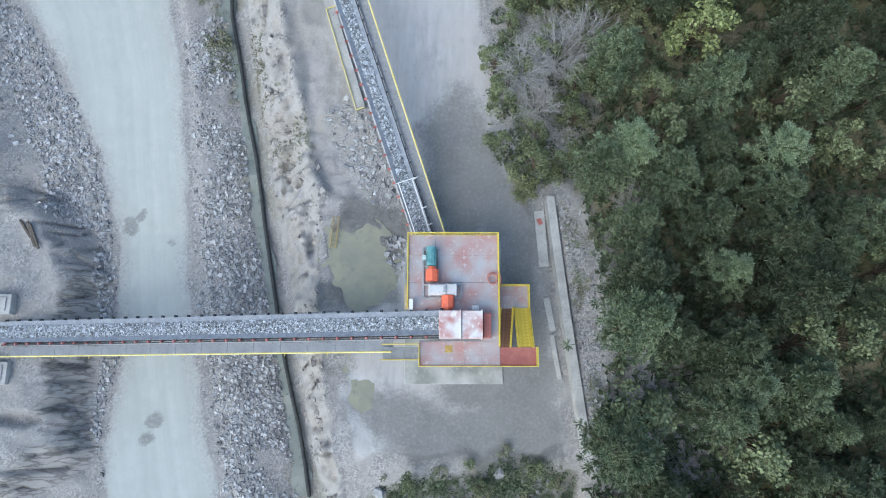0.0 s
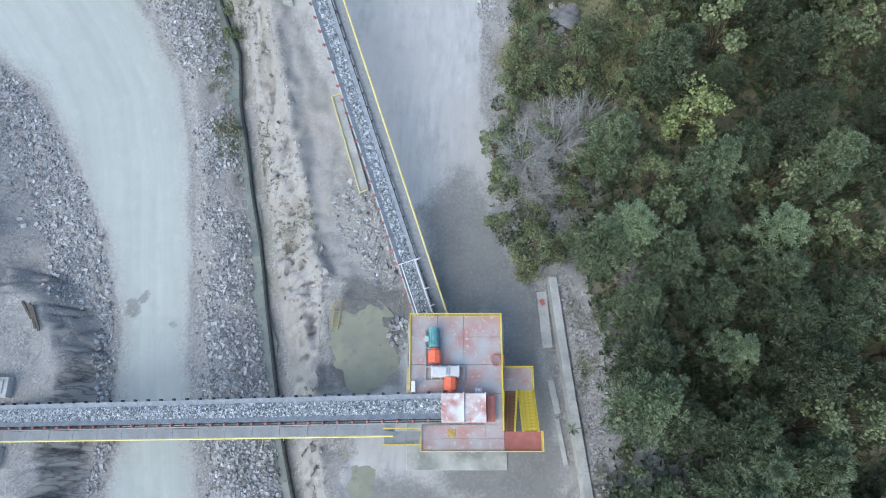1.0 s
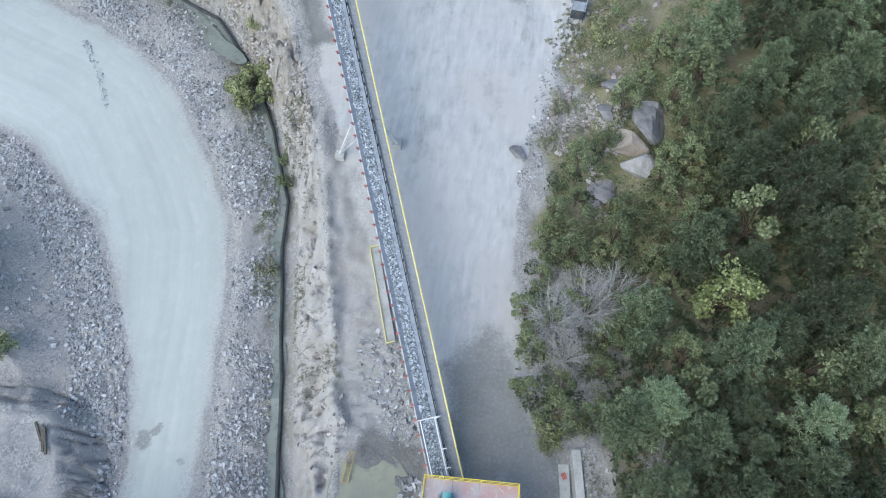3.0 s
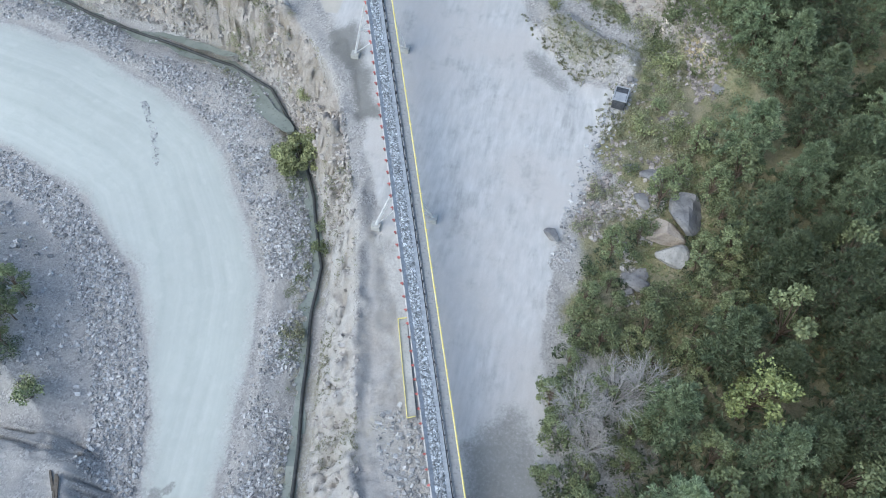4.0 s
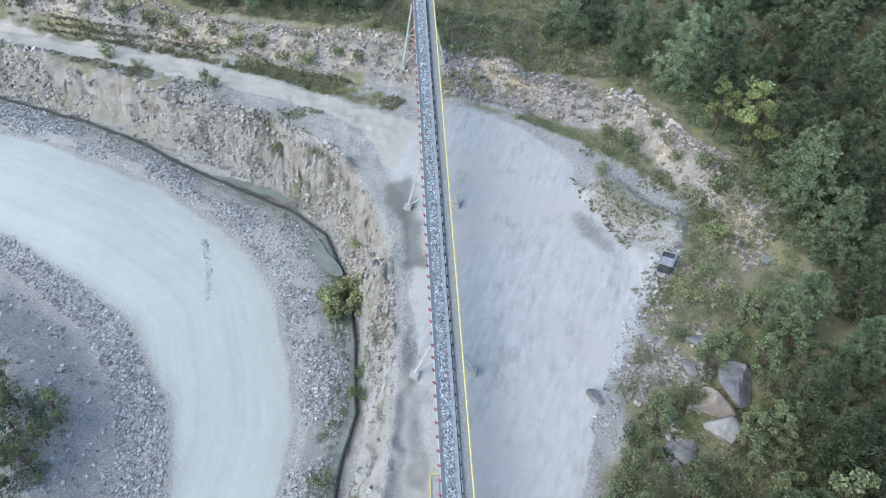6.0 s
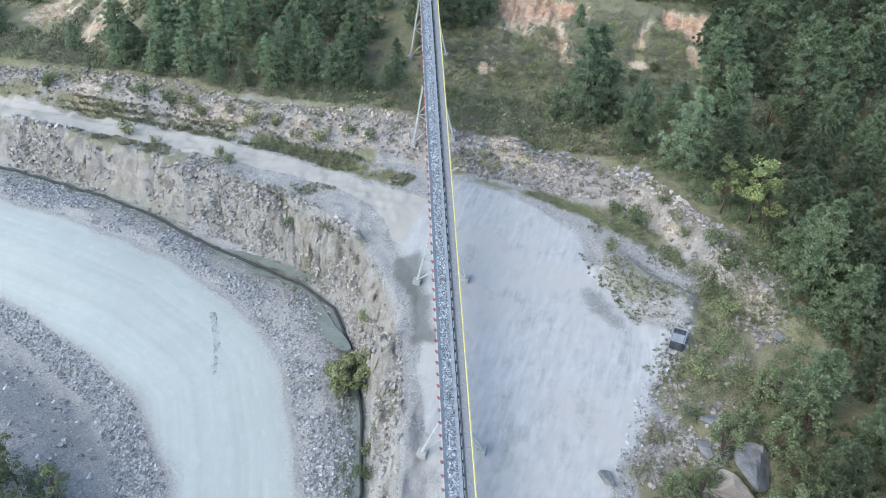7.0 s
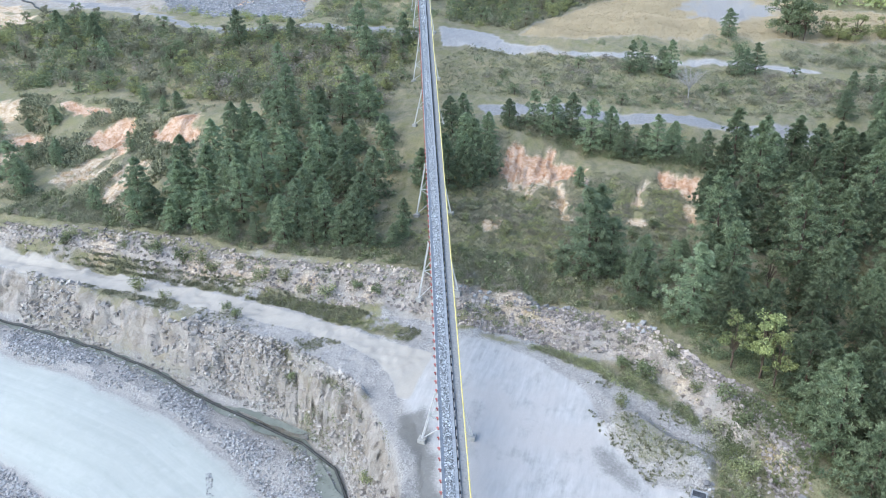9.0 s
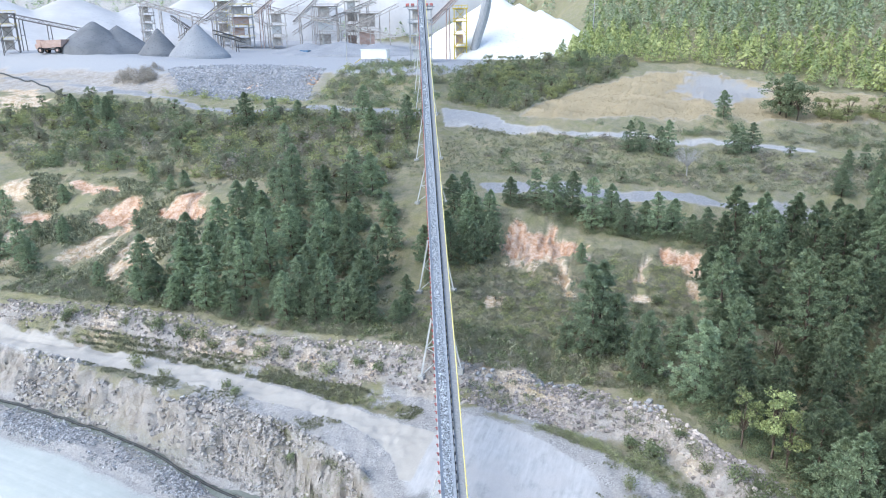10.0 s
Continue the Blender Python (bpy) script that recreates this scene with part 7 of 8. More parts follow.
WOOD_FRONT = [(3.5, 83.5), (9, 77.5), (14.5, 73), (18.5, 67), (17.5, 62), (15, 57.5), (18, 56), (20, 64), (20, 72), (16, 80), (11, 87), (6, 93), (-3, 92), (-1, 88.5)]
for k, (m, n, lb) in enumerate(((LEAF, 170, "green bushes in front of the tall pines"), (LEAF, 110, "dull bushes in front of the tall pines"), (PINE, 190, "dark bushes in front of the tall pines"))):
    thicket(lb, WOOD_FRONT, n, 0.4, 1.6, 830 + k, m, None, 130, 0.9, 0.155)
thicket("dark green thicket on the mound inside the bend", [(-52, 30.5), (-49.4, 27), (-47.8, 22.4), (-48, 18.4), (-58, 16), (-62, 22), (-59, 30)], 90, 0.8, 1.8, 840, PINE, None, 110, 1.0, 0.18)
thicket("low yellow-green weeds on the grassy mound", HUMP, 60, 0.2, 0.6, 775, LIME, patch(4, 776, -0.2, 0.4), 30, 0.4)
thicket("low dull weeds on the grassy mound", HUMP, 60, 0.2, 0.6, 777, OLIVE, patch(4, 778, -0.2, 0.4), 30, 0.4)
for k, (m, n, lb) in enumerate(((PINE, 220, "dark bushes at the edge of the wood"), (LEAF, 220, "green bushes at the edge of the wood"), (LIME, 30, "yellow-green bushes at the edge of the wood"))):
    thicket(lb, EDGE, n, 0.35, 1.35, 780 + k, m, open_rock, 56, 0.9)
AMONG_ROCKS = [(9.4, 37.5), (8.4, 44), (9.4, 49), (12, 51.5), (16, 50), (17.6, 45), (17, 40), (13, 37.4)]
off_rock = lambda X, Y: np.array([1.0 * (min(math.hypot(x - rx, y - ry) for rx, ry in ROCKS) > 1.75) for x, y in zip(X, Y)])
for k, (m, n, lb) in enumerate(((OLIVE, 110, "dull low scrub among the boulders"), (LEAF, 110, "green low scrub among the boulders"), (LIME, 30, "yellow-green low scrub among the boulders"))):
    thicket(lb, AMONG_ROCKS, n, 0.2, 0.7, 870 + k, m, off_rock, 70, 0.6, 0.2)
LEDGE_TOP = [(-118, 89), (-99, 88.6), (-88, 89.2), (-74, 89.4), (-63, 88), (-45.7, 88.4), (-37, 89.4), (-27, 87.2), (-17.6, 88.6), (-10.9, 88), (-4.5, 86.8), (1.5, 84.5), (4, 92), (-8, 93.5), (-20, 96), (-34, 96), (-42, 93.5), (-60, 92.5), (-92, 93.5), (-112, 97)]
tussocks("ledge_grass", "tall dull olive grass above the ledge", LEDGE_TOP, 4200, 0.75, 0.09, 316, SCRUB_DULL, patch(6, 317, -0.7, 0.1), 8)
for k, (m, n, lb) in enumerate(((OLIVE, 380, "dull olive scrub above the ledge"), (SCRUB_BROWN, 160, "greyish brown scrub above the ledge"), (LEAF, 400, "green scrub above the ledge"), (LIME, 130, "yellow-green scrub above the ledge"))):
    thicket(lb, LEDGE_TOP, n, 0.3, 1.25, 875 + k, m, patch(5, 880 + k, -0.7, 0.1), 130, 0.9, 0.23)
LEDGE_BUSH = [(-108, 86.4), (-88, 87.6), (-63, 86.4), (-45, 87), (-27, 85.8), (-10.9, 86.4), (0.9, 82.6), (4, 79), (0, 80.4), (-15.6, 81), (-27, 82), (-45, 84), (-70, 84.6), (-108, 85)]
for k, (m, n, lb) in enumerate(((OLIVE, 100, "dull bushes rooted in the rock ledge"), (LIME, 70, "yellow-green bushes rooted in the rock ledge"), (LEAF, 70, "green bushes rooted in the rock ledge"))):
    thicket(lb, LEDGE_BUSH, n, 0.25, 0.95, 885 + k, m, patch(6, 888 + k, -0.2, 0.3), 120, 0.9, 0.2)
ROAD_BRUSH = [(-32, 127.5), (-18, 128.5), (-8, 127), (8, 126.5), (9, 134), (-10, 134.5), (-30, 133)]
for k, (m, n, lb) in enumerate(((LEAF, 90, "green brush among the pines below the grey road"), (SCRUB_GREEN, 110, "pale green brush below the grey road"), (SCRUB_DULL, 90, "dull brush below the grey road"))):
    thicket(lb, ROAD_BRUSH, n, 0.7, 2.0, 900 + k, m, patch(6, 905 + k, -0.5, 0.2), 120, 1.1, 0.16)
SLOPE_EAST = [(-38, 95), (-20, 95), (-8, 94), (4, 92), (5, 121), (-12, 121), (-30, 124), (-40, 108)]
for k, (m, n, lb) in enumerate(((SCRUB_YELLOW, 420, "yellow-green low scrub on the cleared slope"), (SCRUB_DULL, 220, "dull low scrub on the cleared slope"), (SCRUB_BROWN, 200, "greyish brown low scrub on the cleared slope"), (LEAF, 90, "green low scrub on the cleared slope"))):
    thicket(lb, SLOPE_EAST, n, 0.4, 1.3, 891 + k, m, lambda X, Y, s=895 + k: bare_clay(X, Y) * smooth(waves(X, Y, 7, s), -0.2, 0.3), 90, 0.6, 0.17)
SLOPE_MID = [(-33, 97), (-8, 93), (5, 95), (5, 108), (-8, 107), (-14, 106), (-24, 110), (-34, 114)]
for k, (m, n, lb) in enumerate(((OLIVE, 150, "dull bushes on the cleared slope"), (LIME, 50, "yellow-green bushes on the cleared slope"), (LEAF, 50, "green bushes on the cleared slope"))):
    thicket(lb, SLOPE_MID, n, 0.3, 1.1, 790 + k, m, patch(8, 795 + k), 44, 0.7)
WEST_SLOPE = [(-150, 93), (-118, 95), (-94, 95), (-92, 128), (-120, 131), (-156, 130)]
for k, (m, n, lb) in enumerate(((OLIVE, 160, "dull bushes on the western slope"), (LEAF, 70, "green bushes on the western slope"))):
    thicket(lb, WEST_SLOPE, n, 0.5, 1.6, 800 + k, m, lambda X, Y: bare_clay(X, Y) * smooth(waves(X, Y, 9, 805), -0.3, 0.4), 50, 0.9)

for k, (m, n, lb) in enumerate(((LEAF, 200, "green undergrowth among the slope pines"), (OLIVE, 200, "dull undergrowth among the slope pines"))):
    thicket(lb, GROVE, n, 0.6, 1.6, 810 + k, m, None, 44, 0.8)
for k, (m, n, lb) in enumerate(((LEAF, 260, "green undergrowth below the tall pines"), (OLIVE, 160, "dull undergrowth below the tall pines"))):
    thicket(lb, WOOD_FAR, n, 0.6, 1.8, 820 + k, m, lambda X, Y: 1.0 * (X < 24 + 0.26 * (Y - 40)), 44, 0.8)


# ---- the larger stones, one by one ----
stone_meshes = []
for k in range(10):
    rng = random.Random(900 + k)
    bm = B()
    bmesh.ops.create_icosphere(bm, subdivisions=1, radius=0.5)
    cuts = [Vector((rng.gauss(0, 1), rng.gauss(0, 1), rng.gauss(0, 1))).normalized() for c in range(6)]
    for v in bm.verts:
        for c in cuts:
            o = v.co.dot(c)
            if o > 0.26:
                v.co -= c * (o - 0.26)
        v.co = Vector((v.co.x * 1.2, v.co.y * rng.uniform(0.8, 1.0), v.co.z * 0.8)) + Vector((rng.uniform(-0.05, 0.05), rng.uniform(-0.05, 0.05), rng.uniform(-0.05, 0.05)))
    me = bpy.data.meshes.new("stone")
    bm.to_mesh(me)
    bm.free()
    stone_meshes.append(me)
GREY_STONE = mat("loose_grey_stone", (0.27, 0.275, 0.285), (0.42, 0.425, 0.435), 1.5, 0.9, 0.5, c3=(0.20, 0.205, 0.21), vary=0.35)
TAN_STONE = mat("loose_tan_stone", (0.33, 0.31, 0.295), (0.46, 0.435, 0.415), 1.2, 0.9, 0.5, c3=(0.24, 0.225, 0.21), vary=0.25)
sets = {}
LEDGE_STONE = mat("ledge_stone", (0.29, 0.255, 0.235), (0.45, 0.405, 0.375), 1.2, 0.9, 0.5, c3=(0.27, 0.24, 0.22), vary=0.35)
for m in (GREY_STONE, TAN_STONE, LEDGE_STONE):
    sets[m.name] = []
    for me in stone_meshes:
        c = me.copy()
        c.materials.append(m)
        sets[m.name].append(c)


def stones_apart(name, label, poly, count, s0, s1, seed, material, thin=None, category="riprap"):
    """A spread of stones that are each an object of their own."""
    rng = np.random.RandomState(seed)
    X, Y = fill(poly, count, rng, thin)
    S = s0 + (s1 - s0) * rng.rand(len(X)) ** 2.0
    Z = height(X, Y) + S * 0.15
    ob = thing(name, label, category)
    for x, y, z, s in zip(X, Y, Z, S):
        o = new("stone", sets[material.name][rng.randint(10)])
        o.parent = ob
        o.matrix_basis = pose(x, y, z, rng.uniform(-25, 25), rng.uniform(-25, 25), rng.uniform(0, 360)) @ Matrix.Scale(s, 4)


stones_apart("riprap_edge", "larger grey stones between haul road and ditch", BETWEEN, 290, 0.26, 0.55, 501, GREY_STONE, patchy)
stones_apart("riprap_edge", "larger grey stones inside the road's bend", WEST, 220, 0.24, 0.6, 502, GREY_STONE, lambda X, Y: smooth(-signed(X, Y, ROAD), 0.3, 1.0))
stones_apart("bank_stones", "larger tan rocks lodged in the steep bank", BANK, 280, 0.25, 1.0, 503, TAN_STONE, lambda X, Y: smooth(waves(X, Y, 6, 88), -0.4, 0.5) * smooth(Y, 35, 55), "rocks")
stones_apart("ledge_stones", "broken tan and grey rocks along the ledge", LEDGE, 200, 0.3, 1.0, 504, LEDGE_STONE, lambda X, Y: smooth(waves(X, Y, 9, 99), -0.4, 0.4), "rocks")
stones_apart("ledge_stones", "large blocks of grey rock along the top of the ledge", [(-27, 86.6), (-17.6, 88), (-10.9, 87.3), (-4.5, 86.1), (0.9, 83.6), (0, 82.4), (-5, 84.6), (-11, 85.8), (-17.6, 86.4), (-26.6, 85)], 60, 0.4, 1.3, 507, GREY_STONE, patch(4, 508, -0.3, 0.3), "rocks")
stones_apart("scree_stones", "larger grey stones on the eastern bank", SCREE, 50, 0.3, 0.6, 505, LEDGE_STONE, None, "rocks")
stones_apart("hollow_stones", "grey rocks in the hollow below the platform", SOUTH, 110, 0.4, 1.5, 506, GREY_STONE, None, "rocks")


# ---- the far plant ----
DUSTY = mat("dusty_white_steel", (0.34, 0.31, 0.29), (0.56, 0.53, 0.50), 0.6, 0.8, 0.1, c3=(0.25, 0.205, 0.18))
DULL_RED = mat("faded_red_paint", (0.46, 0.32, 0.27), (0.56, 0.42, 0.37), 0.8, 0.7, 0.1)
BELT_DARK = mat("dark_conveyor_frame", (0.12, 0.11, 0.11), (0.20, 0.19, 0.18), 0.8, 0.8, 0.1)
PILE_GREY = mat("grey_aggregate", (0.27, 0.285, 0.31), (0.34, 0.355, 0.38), 0.12, 0.95, 0.6, fine=14)
PILE_DARK = mat("dark_aggregate", (0.15, 0.16, 0.175), (0.215, 0.225, 0.24), 0.12, 0.95, 0.6, fine=14)
# white stone, lifted further in colour for sunlight on one heap
PILE_SUNLIT = mat("sunlit_white_limestone", (0.74, 0.74, 0.73), (0.84, 0.84, 0.83), 0.06, 0.95, 0.6, c3=(0.66, 0.66, 0.66), fine=12)
PILE_PALE = mat("pale_crushed_stone", (0.46, 0.455, 0.46), (0.58, 0.575, 0.58), 0.06, 0.95, 0.6, c3=(0.47, 0.465, 0.47), fine=12)
BLUE = mat("blue_paint", (0.08, 0.18, 0.32), (0.13, 0.25, 0.40), 1, 0.5, 0.05)
TYRE = mat("tyre_rubber", (0.03, 0.03, 0.032), (0.06, 0.06, 0.06), 3, 0.9, 0.2)
GLASS = mat("dark_glass", (0.04, 0.05, 0.06), (0.06, 0.07, 0.08), 1, 0.1, 0.0, spec=0.6)


def stockpile(x, y, radius, tall, material, label, seed, stretch=1.0, turn=0.0, tops=((0, 0, 1.0),)):
    """A heap at its angle of rest, laid on the ground, with softened peaks and a rilled skirt."""
    n, m = 34, 64
    base = float(height(x, y, False))
    i, j = np.meshgrid(np.arange(n + 1), np.arange(m), indexing="ij")
    a = 6.2832 * j / m
    px, py = np.cos(a) * radius * i / n * stretch, np.sin(a) * radius * i / n
    h = np.max([tall * k - np.hypot(px - tx, py - ty) * tall / radius for tx, ty, k in tops], axis=0)
    # rounded tops, rills and slumps
    h = np.where(h > tall * 0.94, tall * 0.94 + (h - tall * 0.94) * 0.55, h)
    h = h + (0.03 * tall * waves(px, py, radius * 0.35, seed) + 0.02 * tall * np.abs(waves(a * 9, i * 0.15, 1.0, seed + 40, 2))) * (i / n)
    ca, sa = math.cos(math.radians(turn)), math.sin(math.radians(turn))
    ground_ = height(x + px * ca - py * sa, y + px * sa + py * ca, False) - base
    z = np.maximum(h, ground_ - 0.4)
    z[n] = ground_[n] - 0.8
    f = [(q * m + r, (q + 1) * m + r, (q + 1) * m + (r + 1) % m, q * m + (r + 1) % m) for q in range(n) for r in range(m)]
    ob = tagged(new("stockpile", shape_mesh("stockpile", np.stack([px, py, z], -1).reshape(-1, 3).tolist(), f, material, True)), label, "stockpile", "stockpiles at the plant")
    ob.matrix_world = pose(x, y, base, 0, 0, turn)


stockpile(-236, 252, 19, 13, PILE_DARK, "long dark grey heap of aggregate", 1, 1.1, 36, ((-6, 0, 1.0), (3, 2, 0.85)))
stockpile(-210, 251, 9, 11, PILE_DARK, "pointed dark blue-grey heap of aggregate", 2)
stockpile(-195, 257, 13, 13.5, PILE_GREY, "broad pale grey cone of aggregate", 3)
stockpile(-325, 322, 62, 27, PILE_PALE, "huge white limestone stockpile behind the plant", 4, 1.5, 43, ((0, 0, 1.0), (-35, -6, 0.95), (38, 4, 0.9), (-70, -4, 0.85)))
stockpile(-76, 326, 44, 26, PILE_SUNLIT, "large white limestone stockpile beside the wood", 5, 1.0, 0, ((-8, 0, 1.0), (3, -2, 0.86), (13, -4, 0.74), (22, -6, 0.60)))
stockpile(-290, 383, 50, 28, PILE_PALE, "white limestone heap among the conveyors", 6, 1.2, 40, ((0, 0, 1.0), (22, 5, 0.8)))
stockpile(-240, 432, 46, 21, PILE_PALE, "long white limestone heap behind the towers", 8, 1.5, 30, ((0, 0, 1.0), (32, 3, 0.9), (-30, 2, 0.85)))
stockpile(-172, 458, 48, 21, PILE_PALE, "white limestone heap behind the conveyor's head", 9, 1.6, 22, ((0, 0, 1.0), (40, 4, 0.9), (-34, 2, 0.9)))
stockpile(-160, 320, 26, 6, PILE_GREY, "low pale grey heap of broken stone", 7, 1.7, 20, ((0, 0, 1.0), (18, 2, 0.8), (-16, 0, 0.9)))


def gantry(p, q, material, label, wide=1.6, legs=3, deep=1.6):
    """A covered truss conveyor between two places, on trestle legs."""
    p, q = Vector(p), Vector(q)
    c = thing("plant_conveyor", label, "conveyor", "conveyors of the plant")
    s = (q - p).cross(Vector((0, 0, 1))).normalized() * wide / 2
    up = Vector((0, 0, deep))
    bm = B()
    beam(bm, p + up, q + up, wide * 0.8, 0.25)
    part("belt", bm, BELT_DARK, c)
    for e in (-1, 1):
        bm = B()
        beam(bm, p + s * e, q + s * e, 0.25)
        beam(bm, p + s * e + up, q + s * e + up, 0.25)
        n = max(3, int((q - p).length / 3))
        for k in range(n):
            a, b = p.lerp(q, k / n) + s * e, p.lerp(q, (k + 1) / n) + s * e
            beam(bm, a if k % 2 else a + up, b + up if k % 2 else b, 0.16)
        part("truss", bm, material, c)
    for k in range(legs):
        a = p.lerp(q, (k + 0.5) / legs)
        g = float(height(a.x, a.y))
        if a.z - g > 1.5:
            bm = B()
            for e in (-1, 1):
                beam(bm, (a.x + s.x * e * 1.3, a.y + s.y * e * 1.3, g - 0.5), a + s * e, 0.3)
            beam(bm, (a.x - s.x, a.y - s.y, (g + a.z) / 2), (a.x + s.x, a.y + s.y, (g + a.z) / 2), 0.2)
            part("trestle", bm, material, c)


gantry((-295.5, 254.6, 70), (-240.3, 247.6, 61.5), BELT_DARK, "dark truss conveyor feeding the dark heap")
gantry((-219, 328.7, 76), (-140.5, 342.3, 57.5), DUSTY, "long dusty truss conveyor across the plant", 1.8, 4)
gantry((-260, 303.9, 75), (-219.4, 322.5, 65.5), DUSTY, "dusty truss conveyor beside the crusher tower")
gantry((-235.2, 292.1, 68.3), (-222.1, 293.7, 60), BELT_DARK, "short dark stacking conveyor behind the heaps", 2.0, 1)
gantry((-224.2, 313, 67.5), (-200, 328.6, 81), DUSTY, "dusty inclined conveyor to the screen tower")
gantry((-190.2, 351.9, 65), (-160.5, 366.5, 76), DUSTY, "dusty inclined conveyor to the rear tower")
gantry((-212.9, 344.5, 69), (-188, 358.8, 82), DUSTY, "dusty inclined conveyor behind the screens")
gantry((-176, 352, 60), (-146, 362, 74), DUSTY, "pale inclined conveyor at the back of the plant")
gantry((-232, 326, 76), (-206, 338, 62), DUSTY, "pale conveyor descending from the crusher house")
gantry((-255, 320, 58), (-235, 329, 74), DUSTY, "pale conveyor climbing to the crusher house")
gantry((-205, 352, 60), (-182, 371, 77), DUSTY, "pale conveyor climbing to the tall tower")
gantry((-97, 273, 63), (-88, 290, 76), DULL_RED, "faded red inclined conveyor leaving the head tower", 1.6, 1)

gantry((-245.8, 279.2, 76.3), (-209.0, 283.2, 65.4), DUSTY, "long pale conveyor sloping behind the crusher tower", 1.8, 4)
gantry((-208.9, 283.3, 66.2), (-208.4, 308.1, 76.5), DUSTY, "pale conveyor rising to the screens", 1.6, 2)
gantry((-205.8, 283.1, 61.2), (-198.4, 295.6, 57.0), BELT_DARK, "low dark feed conveyor at the screens' foot", 2.2, 2)
gantry((-182.5, 355.9, 67.5), (-168.0, 379.5, 77.1), DUSTY, "pale conveyor rising across the white heap", 1.8, 3)
gantry((-203.0, 350.5, 65.5), (-195.9, 365.9, 78.6), DUSTY, "steep pale conveyor behind the long belt", 1.6, 2)
gantry((-206.3, 319.1, 69.1), (-204.5, 334.4, 77.1), DULL_RED, "faded red conveyor at the end of the screens", 1.6, 2)


def tower(x, y, w, d, tall, material, label, floors=3, turn=0.0, cladding=None, seed=0):
    """An open steel tower with floors, braces, hoppers and rails."""
    rng = random.Random(seed)
    g = float(height(x, y))
    t = thing("plant_tower", label, "tower", "towers of the plant", pose(x, y, g, 0, 0, turn))
    for sx in (-1, 1):
        for sy in (-1, 1):
            bm = B(); beam(bm, (sx * w / 2, sy * d / 2, -1), (sx * w / 2, sy * d / 2, tall), 0.35); part("column", bm, material, t)
    for k in range(1, floors + 1):
        z = tall * k / floors
        bm = B(); box(bm, -w / 2 - 0.6, -d / 2 - 0.6, z - 0.25, w / 2 + 0.6, d / 2 + 0.6, z); part("floor_deck", bm, material, t)
        for sy in (-1, 1):
            bm = B()
            beam(bm, (-w / 2 - 0.6, sy * (d / 2 + 0.6), z + 1.1), (w / 2 + 0.6, sy * (d / 2 + 0.6), z + 1.1), 0.12)
            for i in range(6):
                u = -w / 2 - 0.6 + (w + 1.2) * i / 5
                beam(bm, (u, sy * (d / 2 + 0.6), z), (u, sy * (d / 2 + 0.6), z + 1.1), 0.1)
            part("guard_rail", bm, YELLOW if cladding == "yellow" else material, t)
        bm = B(); beam(bm, (-w / 2, -d / 2, tall * (k - 1) / floors), (w / 2, -d / 2, z), 0.2); part("brace", bm, material, t)
        bm = B(); beam(bm, (w / 2, -d / 2, tall * (k - 1) / floors), (-w / 2, -d / 2, z), 0.2); part("brace", bm, material, t)
        if cladding:
            bm = B(); box(bm, -w * 0.36, -d * 0.34, z - tall / floors * 0.75, w * rng.uniform(0.1, 0.36), d * 0.34, z - 0.3, 0.05)
            part("machine", bm, rng.choice((DUSTY, DUSTY, DULL_RED, LIGHT_STEEL)), t)


tower(-250, 293, 6, 6, 19, DUSTY, "pale dusty crusher tower with open floors", 5, 40, "plain", 1)
tower(-215, 319, 12, 9, 20, GREY_PAINT, "grey screening tower with dusty machines", 4, 35, "yellow", 2)
tower(-200, 329, 8, 8, 17, DUSTY, "dusty screen house with open steel floors", 3, 30, "plain", 3)
tower(-185, 354, 12, 9, 21, DUSTY, "dusty steel tower under the rear conveyor", 3, 28, "plain", 4)
tower(-165, 363, 13, 9, 18, DUSTY, "low dusty steel tower behind the stone heap", 2, 25, "plain", 5)
tower(-178, 372, 8, 8, 24, DUSTY, "tall dusty steel tower at the back of the plant", 4, 24, "plain", 9)
tower(-232, 330, 9, 8, 22, DUSTY, "dusty crusher house with open floors", 4, 38, "yellow", 10)
tower(-89, 287, 5, 5, 20, YELLOW, "yellow-railed steel tower beside the chute", 4, 18, "yellow", 6)
tower(-273, 235, 6, 6, 16, BELT_DARK, "dark steel conveyor tower at the plant's edge", 3, 45, "yellow", 7)
tower(-98, 264.5, 8.2, 6, 19.5, GREY_PAINT, "tall open steel tower at the conveyor's head", 4, 19, "plain", 8)
chute_ = thing("stone_chute", "tall grey ribbed discharge chute at the white heap", "chute")
for k in range(6):
    a, b = Vector((-78.4, 289.6, 74)).lerp(Vector((-83.7, 288.1, 49.5)), k / 6), Vector((-78.4, 289.6, 74)).lerp(Vector((-83.7, 288.1, 49.5)), (k + 1.04) / 6)
    bm = B(); beam(bm, a + Vector((0.5 * math.sin(k), 0, 0)), b + Vector((0.5 * math.sin(k + 1), 0, 0)), 4.2 - 0.15 * k, sides=10)
    part("chute_section", bm, GREY_PAINT, chute_)
head = thing("head_pulley", "red drive drums across the conveyor's head", "pulley", m=pose(-98, 264.5, 70.4, 0, 0, 19))
for x in (-5.5, -3.5, 1.8, 3.6):
    bm = B(); beam(bm, (x, 0, 0), (x + 1.3, 0, 0), 1.2, sides=10); part("drum", bm, RED, head)
bm = B(); beam(bm, (-6.5, 0, -0.7), (5.5, 0, -0.7), 0.35); part("drum_beam", bm, GREY_PAINT, head)


